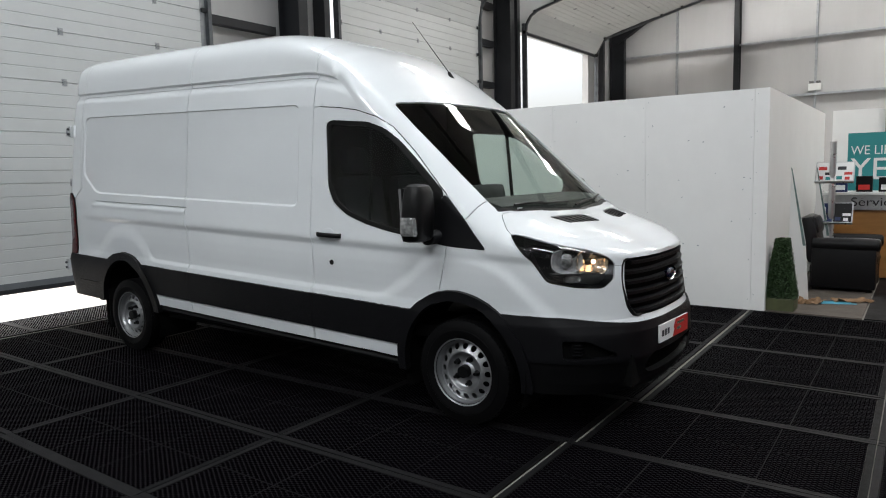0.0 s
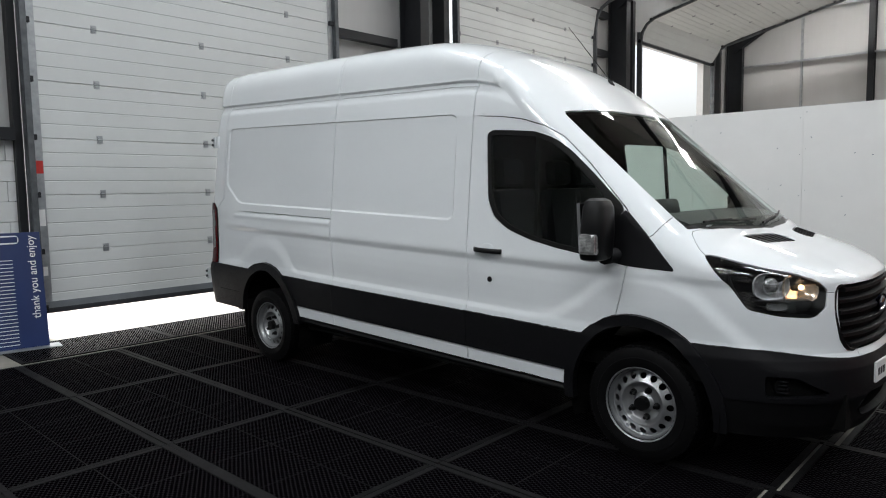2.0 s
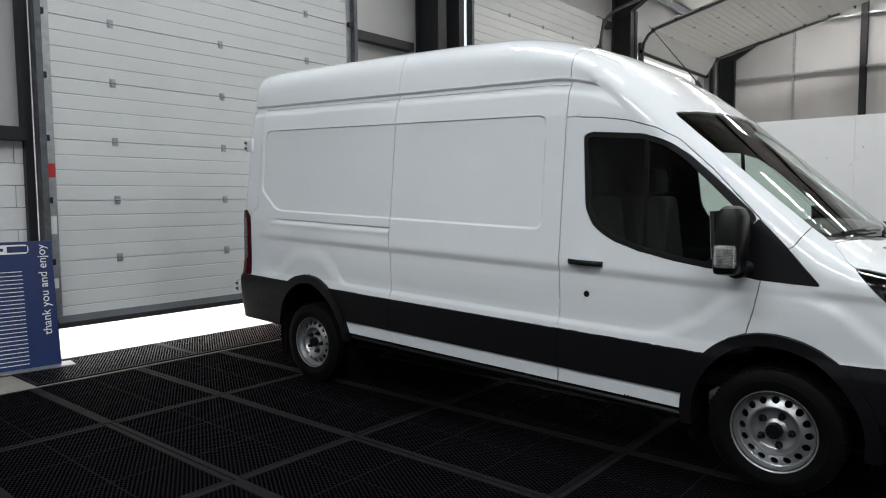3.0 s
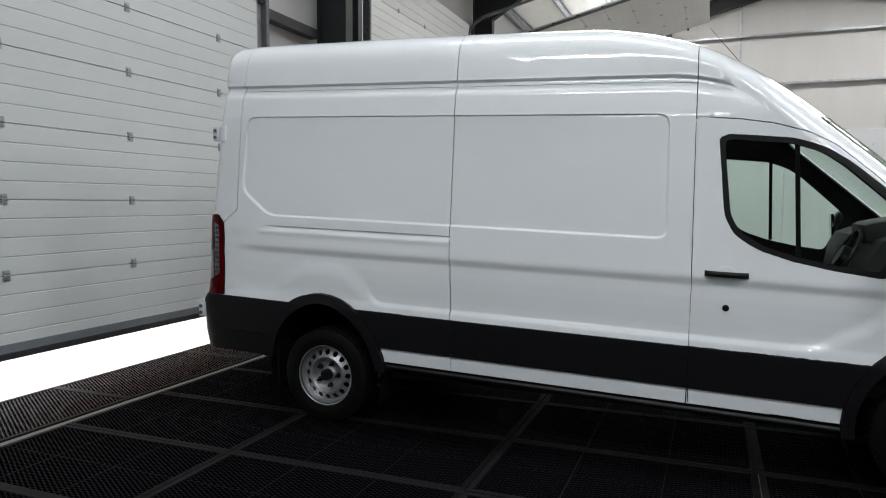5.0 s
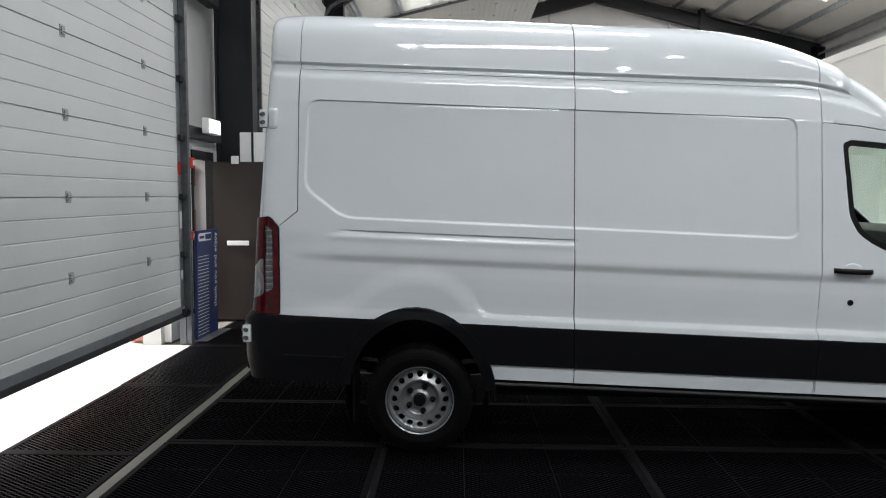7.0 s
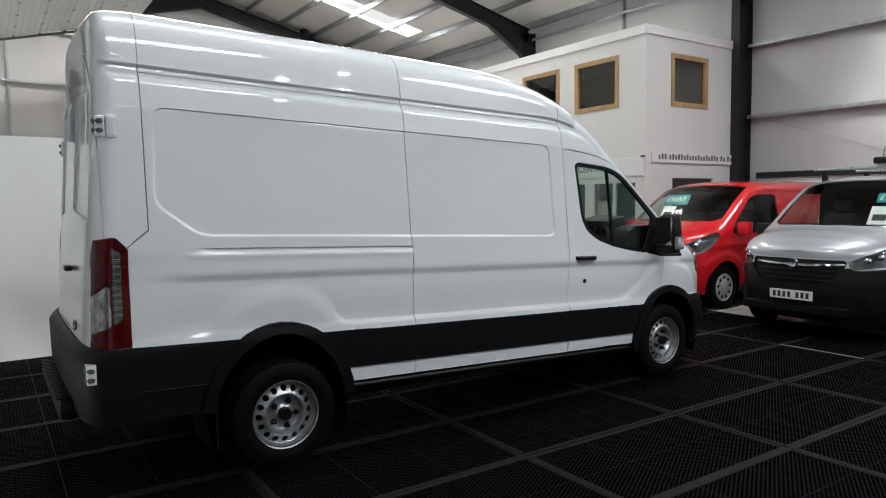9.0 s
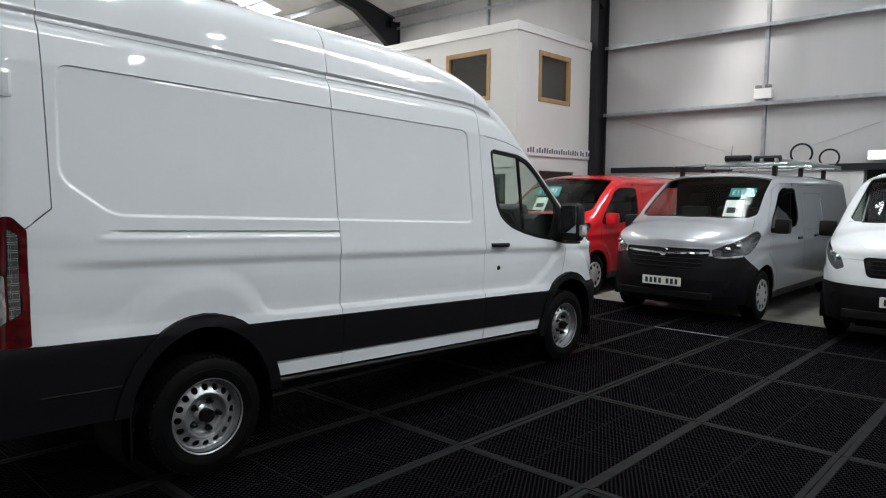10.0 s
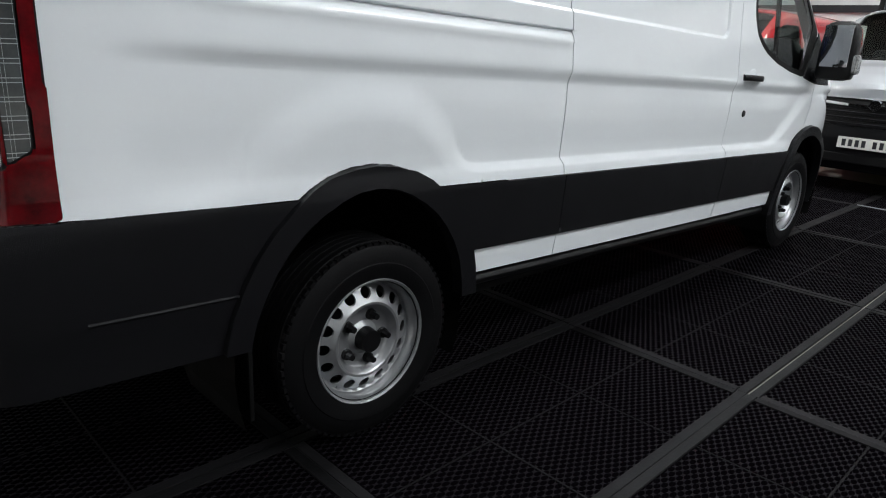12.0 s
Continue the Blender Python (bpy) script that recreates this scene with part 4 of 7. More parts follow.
def on_top(x, y, up=0.0):
    """A place on the roof, windscreen or bonnet."""
    w = float(van_wall(np.array([float(SHOULDER(x))]))[0])
    if x > 3.7:
        w *= max(0.05, 1 - ((x - 3.7) / 1.04) ** 2.7) ** (1 / 2.7)
    m = float(ROUND(x))
    u = min(0.999, abs(y) / w)
    return Vector((x, y, float(SHOULDER(x)) + float(CROWN(x) - SHOULDER(x)) * (1 - u ** m) ** (1 / m) - RAKE * x + up))


shell = Shell(
    wall=van_wall,
    front=table((0.4, 4.72), (0.5, 4.772), (0.65, 4.805), (0.8, 4.8), (0.845, 4.788), (0.88, 4.77), (0.95, 4.765), (1.1, 4.755), (1.23, 4.735), (1.3, 4.72)),
    rear=table((0.4, -1.13), (0.55, -1.16), (0.8, -1.165), (0.832, -1.14), (0.856, -1.108), (0.9, -1.103), (1.5, -1.06), (2.2, -1.01), (2.8, -0.985)),
    low=lambda x: 0.43,
    shoulder=SHOULDER,
    crown=CROWN,
    x_rear=-0.86, x_front=3.7, n_rear=5.5, n_front=2.7,
    round_top=ROUND, taper=TAPER,
    swell=van_swell, steps=0.0215, levels=levels, extra=[-0.76 + 0.006 * k for k in range(50)] + [2.295 + 0.004 * k for k in range(15)] + [-0.55 + 0.011 * k for k in range(95)])

WINDOW = rounded([(2.607, 2.07), (2.65, 2.09), (3.0, 2.068), (3.15, 2.02), (3.27, 1.945), (3.42, 1.818), (3.655, 1.605), (3.45, 1.318), (3.2, 1.347), (3.0, 1.383), (2.82, 1.437), (2.70, 1.515), (2.645, 1.62)], 0.035)
GLASS = rounded([(2.635, 2.045), (2.66, 2.062), (2.99, 2.042), (3.13, 1.995), (3.24, 1.925), (3.39, 1.79), (3.56, 1.63), (3.42, 1.35), (3.21, 1.373), (3.01, 1.41), (2.84, 1.462), (2.725, 1.535), (2.675, 1.63)], 0.035)
TRIANGLE = rounded([(3.655, 1.605), (3.80, 1.46), (3.96, 1.278), (3.68, 1.283), (3.44, 1.318)], 0.008)
DOOR = [(2.476, 2.193), (2.704, 2.18), (2.89, 2.155), (3.069, 2.105), (3.206, 2.035), (3.403, 1.865), (3.672, 1.595), (3.68, 1.28), (3.652, 1.129), (3.607, 0.965), (3.575, 0.87), (3.5, 0.3), (2.47, 0.3)]
HEADLAMP = rounded([(4.085, 1.385), (4.2, 1.362), (4.36, 1.325), (4.5, 1.297), (4.585, 1.262), (4.62, 1.215), (4.622, 1.12), (4.585, 1.07), (4.45, 1.078), (4.315, 1.105), (4.25, 1.2)], 0.02)
ARCH_R, ARCH_F = ellipse(-0.02, 0.36, 0.43, 0.505), ellipse(3.75, 0.49, 0.42, 0.455)
FLARE_R, FLARE_F = ellipse(-0.02, 0.36, 0.505, 0.578), ellipse(3.75, 0.49, 0.485, 0.52)
far = 9.0
shell.outline("arch_rear", "side", ARCH_R)
shell.outline("arch_front", "side", ARCH_F)
shell.outline("flare_rear", "side", FLARE_R)
shell.outline("flare_front", "side", FLARE_F)
shell.outline("glass", "side", GLASS)
shell.outline("window", "side", WINDOW)
shell.outline("triangle", "side", TRIANGLE)
shell.outline("headlamp", "side", HEADLAMP, where=lambda x, y, z: (x > 4.0) & (y > 0.5))
shell.outline("door", "side", DOOR)
shell.outline("tail_column", "side", rounded([(-0.967, 1.415), (-0.924, 1.385), (-0.926, 1.015), (-0.973, 0.985), (-0.973, 1.205), (-0.967, 1.235)], 0.006), where=lambda x, y, z: (y > 0.8) & (x < -0.7))
shell.outline("tail_bowl", "side", rounded([(-1.3, 1.12), (-1.06, 1.135), (-1.0, 1.2), (-0.979, 1.2), (-0.979, 0.98), (-1.06, 0.935), (-1.3, 0.925)], 0.006), where=lambda x, y, z: (y > 0.8) & (x < -0.7))
shell.outline("tail_inner", "end", rounded([(0.922, 0.8), (0.888, 1.36), (0.92, 1.5), (1.3, 1.5), (1.3, 0.8)], 0.03), where=lambda x, y, z: x < -0.7)
shell.outline("tail", "side", rounded([(-1.3, 1.44), (-1.03, 1.452), (-0.965, 1.468), (-0.94, 1.464), (-0.886, 1.405), (-0.886, 0.856), (-1.3, 0.856)], 0.012), where=lambda x, y, z: (y > 0.8) & (x < -0.7))
shell.outline("press_top", "end", rounded([(0.1, 1.62), (0.78, 1.56), (0.74, 2.3), (0.1, 2.34)], 0.06), where=lambda x, y, z: x < -0.85)
shell.outline("corner", "side", [(-0.77, far), (-0.772, 1.51), (-0.89, 1.412), (-0.905, 0.5), (-3, 0.5), (-3, far)], where=lambda x, y, z: y > -1)
shell.outline("rear_door", "side", [(-0.995, 2.56), (-1.0, 0.85), (-3, 0.85), (-3, 2.56)], where=lambda x, y, z: x < -0.8)
shell.outline("clad", "side", [(-3, 0.862), (-0.9, 0.853), (0.3, 0.848), (3.4, 0.846), (3.4, 0.598), (-3, 0.6)])
shell.outline("sill", "side", [(-3, 0.6), (3.3, 0.598), (3.3, 0.498), (-3, 0.49)])
shell.outline("bumper_rear", "side", [(-3, 0.862), (-0.9, 0.853), (-0.2, 0.85), (-0.2, 0.1), (-3, 0.1)], where=lambda x, y, z: x < 0.3)
shell.outline("bumper_front", "side", [(3.9, 0.895), (4.25, 0.902), (4.45, 0.892), (4.6, 0.87), (4.72, 0.85), (9, 0.845), (9, 0.1), (3.9, 0.1)], where=lambda x, y, z: x > 3.8)
shell.outline("valance", "side", [(3.9, 0.615), (4.3, 0.628), (9, 0.62), (9, 0.1), (3.9, 0.1)], where=lambda x, y, z: x > 3.8)
shell.outline("grille", "end", rounded([(-0.6, 1.235), (0.55, 1.235), (0.575, 1.1), (0.55, 0.96), (0.5, 0.888), (-0.6, 0.888)], 0.04), where=lambda x, y, z: x > 4.4)
shell.outline("screen", "top", [(3.275, -0.3), (3.275, 0.2), (3.24, 0.5), (3.185, 0.7), (3.13, 0.812), (3.3, 0.826), (3.6, 0.84), (3.935, 0.852), (4.02, 0.7), (4.085, 0.4), (4.12, 0.0), (4.12, -0.3)])
shell.outline("cowl", "top", [(3.935, 0.852), (4.02, 0.7), (4.085, 0.4), (4.12, 0.0), (4.12, -0.3), (4.15, -0.3), (4.15, 0.0), (4.115, 0.4), (4.05, 0.7), (3.965, 0.86)])
shell.outline("bonnet", "top", [(4.15, -0.3), (4.15, 0.0), (4.115, 0.4), (4.05, 0.7), (3.985, 0.86), (4.06, 0.925), (4.2, 0.95), (5.0, 0.95), (5.0, -0.3)], where=lambda x, y, z: (x > 3.9) & (z > 1.2) & ((y < 0.86) | (z > 1.3)))
shell.outline("intake", "end", rounded([(-0.6, 0.655), (0.4, 0.655), (0.46, 0.57), (0.4, 0.525), (-0.6, 0.525)], 0.03), where=lambda x, y, z: x > 4.6)
shell.outline("scoop", "side", rounded([(4.405, 0.77), (4.53, 0.765), (4.65, 0.685), (4.645, 0.665), (4.41, 0.65)], 0.02), where=lambda x, y, z: (x > 4.2) & (y > 0.5))
shell.outline("wing", "side", [(3.6, 1.3), (3.72, 1.43), (3.78, 1.44), (3.83, 1.47), (3.9, 1.6), (9, 1.6), (9, 0.3), (3.3, 0.3)], where=lambda x, y, z: (x > 3.5) & (y > 0.45))
shell.outline("vents", "top", rounded([(4.15, 0.545), (4.222, 0.145), (4.35, 0.135), (4.28, 0.5)], 0.012), where=lambda x, y, z: (x > 3.9) & (z > 1.2))
shell.outline("roof_split", "side", [(-0.772, 2.407), (2.3, 2.407), (2.49, 2.395), (2.49, 9), (-0.772, 9)], where=lambda x, y, z: y > -1)
shell.outline("seam_mid", "side", [(-9, far), (0.965, far), (0.955, 1.5), (0.972, 0.3), (-9, 0.3)], where=lambda x, y, z: y > -1)
shell.outline("seam_front", "side", [(-9, far), (2.492, far), (2.476, 2.19), (2.476, 1.2), (2.455, 0.3), (-9, 0.3)], where=lambda x, y, z: y > -1)
shell.finish()
I = shell.inside
left = ~(I["arch_rear"] | I["arch_front"])


def take(name, extra=None):
    """Takes the faces of an outline that no earlier panel has taken."""
    global left
    m = left & (I[name] if extra is None else extra)
    left = left & ~m
    return m


K = dict(parent=van, shear=RAKE)
flare_r, flare_f = take("flare_rear", I["flare_rear"]), take("flare_front", I["flare_front"])
glass = take("glass")
seal = take("window")
tri = take("triangle")
lamp_mask = take("headlamp")
tail = take("tail", I["tail"] & I["tail_inner"])
intake, scoop = take("intake"), take("scoop")
valance = take("valance")
bump_r, bump_f = take("bumper_rear"), take("bumper_front")
grille = take("grille")
screen, cowl, vents, bonnet = take("screen"), take("cowl"), take("vents"), take("bonnet")
clad = take("clad")
zc = shell.flat[shell.quads][:, :, 2].mean(1)
xc = shell.flat[shell.quads][:, :, 0].mean(1)
under = take("under", (zc < 0.5) & (xc < 4.0))
door = take("door")
rear_corner, rear_doors = I["corner"] & left & ~I["rear_door"], I["rear_door"] & left
left &= ~(rear_corner | rear_doors)
press = rear_doors & I["press_top"]
rear_doors = rear_doors & ~press
rear_panel = take("rear_panel", I["seam_mid"])
mid_panel = take("mid_panel", I["seam_front"])
wing = take("wing")
nose = take("nose_panel", (xc > 4.2) & (zc < 1.3))
cab_top = left

shell.panel("wheel_arch_moulding", flare_r, M_CLAD, off=0.03, lip=0.05, split=True, label="dark grey plastic rear arch moulding", **K)
shell.panel("wheel_arch_moulding", flare_f, M_CLAD, off=0.026, lip=0.05, split=True, label="dark grey plastic front arch moulding", **K)
shell.panel("side_window", glass, M_SCREEN, off=-0.006, lip=0.0, split=True, label="clear side window glass", **K)
shell.panel("window_seal", seal, M_RUBBER, off=-0.002, lip=0.02, split=True, label="black rubber window seal", **K)
shell.panel("mirror_plinth", tri, M_CLAD, off=0.006, lip=0.02, gap=0.002, split=True, label="black triangular mirror plinth", **K)
lenses = shell.panel("headlamp_lens", lamp_mask, M_LENS, off=0.0, lip=0.0, gap=0.002, split=True, label="clear headlamp lens", **K)
shell.panel("headlamp_housing", lamp_mask, M_BLACK, off=-0.09, lip=-0.085, gap=0.004, split=True, label="dark headlamp housing", **K)
shell.panel("rear_bumper", bump_r, M_CLAD, off=0.012, gap=0.002, lip=0.03, label="dark grey plastic rear bumper", **K)
shell.panel("front_bumper", bump_f, M_CLAD, off=0.012, gap=0.002, lip=0.03, label="dark grey plastic front bumper", **K)
shell.panel("front_valance", valance, M_BLACK, off=0.004, gap=0.002, lip=0.03, label="black lower valance of the bumper", **K)
shell.panel("lower_intake", intake, M_BLACK, off=-0.03, lip=-0.04, label="black lower air intake", **K)
shell.panel("bumper_scoop", scoop, M_CLAD, off=-0.035, lip=-0.046, split=True, label="hollow for the fog lamp", **K)
shell.panel("grille_backing", grille, M_BLACK, off=-0.035, lip=-0.035, label="black recessed grille", **K)
screen_ob = shell.panel("windscreen", screen, M_SCREEN, off=-0.004, lip=0.0, label="sloping clear windscreen", **K)
shell.panel("cowl_panel", cowl, M_BLACK, off=-0.012, lip=0.02, label="black plastic scuttle below the windscreen", **K)
shell.panel("bonnet_vent", vents, M_BLACK, off=-0.006, lip=0.0, split=True, label="black bonnet vent", **K)
shell.panel("bonnet", bonnet, M_WHITE, gap=0.0025, label="short white bonnet", **K)
for mask, a in ((clad & I["seam_mid"], 0), (clad & ~I["seam_mid"] & I["seam_front"], 1), (clad & ~I["seam_front"], 2)):
    shell.panel("side_moulding", mask, M_CLAD, off=0.012, gap=0.002, lip=0.014, split=True, label="dark grey plastic side moulding", **K)
shell.panel("under_sill", under, M_BLACK, off=-0.03, lip=0.0, label="black lower sill", split=True, **K)
door_obs = shell.panel("front_door", door, M_WHITE, gap=0.0038, split=True, label="white cab door", **K)
shell.panel("rear_corner_panel", rear_corner, M_WHITE, gap=0.003, split=True, label="white rear corner pillar", **K)
shell.panel("rear_door", rear_doors, M_WHITE, gap=0.003, off=0.004, split=True, label="white rear cargo door", **K)
shell.panel("door_pressing", press, M_WHITE, off=-0.012, lip=-0.016, split=True, label="pressed hollow in the cargo door", **K)
for nm, mask, lab in (("rear", rear_panel, "rear"), ("middle", mid_panel, "middle")):
    shell.panel("body_side_panel", mask & ~I["roof_split"], M_WHITE, gap=0.003, split=True, label="white pressed " + lab + " body side", **K)
    shell.panel("roof_panel", mask & I["roof_split"], M_WHITE, gap=0.003, label="white " + lab + " roof section", **K)
shell.panel("front_wing", wing, M_WHITE, gap=0.0022, split=True, label="white front wing", **K)
shell.panel("nose_panel", nose, M_WHITE, gap=0.001, label="white nose panel round the grille", **K)
shell.panel("cab_roof", cab_top, M_WHITE, gap=0.003, label="white cab roof and windscreen pillars", **K)
# dark shell added behind the panels, so that the gaps between them go dark
skin = ~(I["arch_rear"] | I["arch_front"] | glass | screen | lamp_mask)
shell.panel("inner_lining", skin, M_INNER, off=-0.03, lip=0.0, label="dark shell added behind the panels to darken the gaps", **K)


def on_side(x, z, out=0.0):
    """A place on the near side of the skin, by length and body height."""
    xa, za = np.array([float(x)]), np.array([float(z)])
    return Vector((x, -float(van_wall(za)[0] + van_swell(xa, za)[0]) - out, z - RAKE * x))


for s in (-1, 1):
    rows = []
    for k in range(9):
        z = 1.41 + 0.645 * k / 8
        x = 3.03 - 0.02 * k / 8
        p = on_side(x, z, -0.014)
        rows.append([(x + a, -s * (p.y + b), p.z - RAKE * a) for a, b in ((-0.012, 0.0), (0.012, 0.0), (0.012, 0.02), (-0.012, 0.02))])
    bm = bmesh.new()
    loft(bm, rows, close=True, cap=True)
    part("window_divider", bm, M_INNER, van, "black upright window divider")

# rear lamps: red and clear pieces of the lens
shell.panel("lamp_seal", tail, M_BLACK, off=0.008, lip=0.03, split=True, label="black rim round the rear lamp", **K)
shell.panel("tail_lamp", tail & ~I["tail_column"] & ~I["tail_bowl"], M_REDLENS, off=0.016, gap=0.007, lip=0.01, split=True, label="red rear lamp lens", **K)
shell.panel("lamp_column", tail & I["tail_column"], M_GRIDLENS, off=0.0155, lip=0.006, gap=0.002, split=True, label="clear rear lamp column with fine moulded bars", **K)
shell.panel("lamp_bowl", tail & I["tail_bowl"], M_BOWLLENS, off=0.0155, lip=0.006, gap=0.003, split=True, label="clear reversing lamp lens", **K)

# wheels, arch liners, floor pan
for x, track in ((-0.003, 0.908), (3.75, 0.872)):
    for s in (-1, 1):
        w = wheel(van, (x, s * track, 0.342), s, 0.342)
        w["label"] = "black tyre on silver steel wheel"
        bm = bmesh.new()
        c = Vector((x - (0.02 if x < 1 else 0), 0, 0.36))
        rows = []
        for k in range(25):
            t = math.pi * (-0.12 + 1.24 * k / 24)
            rows.append([(c.x + 0.46 * math.cos(t), s * yy, c.z + (0.53 if x < 1 else 0.47) * math.sin(t)) for yy in (0.985, 0.6)])
        loft(bm, rows)
        part("arch_liner", bm, M_INNER, van)
        if x < 1:
            part("mud_flap", block(-0.435, -0.42, s * 0.74, s * 0.98, 0.19, 0.55, 0.005), M_INNER, van, "black rubber mud flap")
bm = bmesh.new()
box(bm, -0.95, -0.45, -0.9, 0.9, 0.46, 0.62)
box(bm, 0.5, 3.25, -0.93, 0.93, 0.36, 0.52)
box(bm, 4.2, 4.72, -0.6, 0.6, 0.3, 0.5)
box(bm, -0.6, 3.6, -0.6, 0.6, 0.6, 0.64)
part("floor_pan", bm, M_INNER, van)
for s in (-1, 1):
    part("chassis_rail", block(-0.9, 3.3, s * 0.46, s * 0.54, 0.5, 0.6, 0.006), M_INNER, van)
    bm = bmesh.new()
    for k in range(4):
        rows = [[(x, s * 0.6 + dy, 0.44 - 0.016 * k + 0.12 * (x / 0.75) ** 2 + dz) for dy, dz in ((-0.035, 0.0), (0.035, 0.0), (0.035, 0.01), (-0.035, 0.01))] for x in np.linspace(-0.75 + 0.12 * k, 0.75 - 0.12 * k, 11)]
        loft(bm, rows, close=True, cap=True)
    part("leaf_spring", bm, M_INNER, van, "dark steel leaf spring")
    part("damper", rod(rod(bmesh.new(), (-0.08, s * 0.68, 0.3), (-0.2, s * 0.64, 0.62), 0.028, 12), (-0.14, s * 0.66, 0.46), (-0.2, s * 0.64, 0.62), 0.036, 12), M_INNER, van, "dark damper")
part("rear_axle", rod(bmesh.new(), (0, -0.78, 0.345), (0, 0.78, 0.345), 0.05), M_INNER, van)
for s in (-1, 1):
    bm = bmesh.new()
    rows = []
    for x in np.linspace(0.46, 3.28, 30):
        z = 0.46 - RAKE * x
        rows.append([(x, s * (0.95 + 0.035 * math.cos(a)), z + 0.03 * math.sin(a)) for a in np.linspace(0, 2 * math.pi, 13)[:-1]])
    loft(bm, rows, close=True, cap=True)
    part("sill_tube", bm, M_BLACK, van, "black sill edge", smooth=True)

# grille bars, surround and badge
bm = bmesh.new()
rows = []
edge = rounded([(-0.51, 0.89), (0.51, 0.89), (0.56, 0.96), (0.59, 1.1), (0.565, 1.232), (-0.565, 1.232), (-0.59, 1.1), (-0.56, 0.96)], 0.05, 6)
for y, z in edge + edge[:1]:
    u = abs(y) / 1.015
    x = 3.7 + (4.765 - (z - 0.95) * 0.12 - 3.7) * (1 - u ** 2.7) ** (1 / 2.7)
    rows.append([(x - 0.015 + 0.02 * math.cos(t), y + 0.011 * math.sin(t) * (1 if y > 0 else -1) * (abs(y) > 0.5), z - RAKE * x + 0.011 * math.sin(t) * (abs(y) <= 0.56) * (1 if z > 1.1 else -1)) for t in np.linspace(0, 2 * math.pi, 9)[:-1]])
loft(bm, rows, close=True)
part("grille_surround", bm, M_BLACK, van, "black grille surround", smooth=True)

bm = bmesh.new()
for k, z in enumerate((0.915, 0.972, 1.03, 1.09, 1.15, 1.208)):
    rows = []
    half = 0.55 if k not in (0, 5) else 0.5
    for y in np.linspace(-half, half, 31):
        u = abs(y) / 1.0
        x = 3.7 + (4.765 - (z - 0.95) * 0.12 - 3.7) * (1 - u ** 2.7) ** (1 / 2.7)
        zz = z - RAKE * x
        rows.append([(x - 0.03, y, zz - 0.016), (x + 0.004, y, zz - 0.012), (x + 0.006, y, zz + 0.008), (x - 0.03, y, zz + 0.016)])
    bar = bmesh.new()
    loft(bar, rows, close=True, cap=True)
    part("grille_bar", bar, M_CLAD, van)
bm.free()
bm = bmesh.new()
bmesh.ops.create_uvsphere(bm, u_segments=28, v_segments=12, radius=1, matrix=Matrix.Translation((4.752, 0, 1.09 - RAKE * 4.75)) @ Matrix.Diagonal((0.018, 0.092, 0.038, 1)))
emblem = part("emblem", bm, M_NAVY, van, "small blue oval emblem", smooth=True)
bm = bmesh.new()
rows = [[(4.752 + 0.012 * math.cos(b), (0.092 + 0.008 * math.cos(b)) * math.cos(a), 1.09 - RAKE * 4.75 + (0.038 + 0.008 * math.sin(b) * 0 + 0.008 * math.cos(b)) * math.sin(a)) for b in np.linspace(0, 2 * math.pi, 9)[:-1]] for a in np.linspace(0, 2 * math.pi, 33)]
loft(bm, rows, close=True)
part("emblem_ring", bm, M_CHROME, emblem, "chrome ring", smooth=True)

# headlamp innards: projector in a chrome cup, indicator bowl, row of day lamps along the foot
def facing(at, turn):
    return Matrix.Translation((at[0], at[1], at[2] - RAKE * at[0])) @ pose(0, 0, 0, 0, 0, turn)


def bowl(m, w, h, depth, rim=0.006, n=28, power=2.4):
    """An open reflector, its mouth along +x of m."""
    bm = bmesh.new()
    rows = []
    for r, dx in ((0.25, -depth), (0.5, -depth * 0.9), (0.75, -depth * 0.65), (0.92, -depth * 0.3), (1.0, 0.0), (1.0 + rim / w, 0.002), (1.0 + rim / w, -0.012)):
        ring = []
        for k in range(n):
            c, d = math.cos(2 * math.pi * k / n), math.sin(2 * math.pi * k / n)
            q = (abs(c) ** power + abs(d) ** power) ** (-1 / power)
            ring.append(m @ Vector((dx, w * r * q * c, h * r * q * d)))
        rows.append(ring)
    loft(bm, rows, close=True)
    bm.faces.new([bm.verts.new(v) for v in rows[0]])
    return bm


def ball(m, a, b, c):
    bm = bmesh.new()
    bmesh.ops.create_uvsphere(bm, u_segments=24, v_segments=12, radius=1, matrix=m @ Matrix.Diagonal((a, b, c, 1)))
    return bm


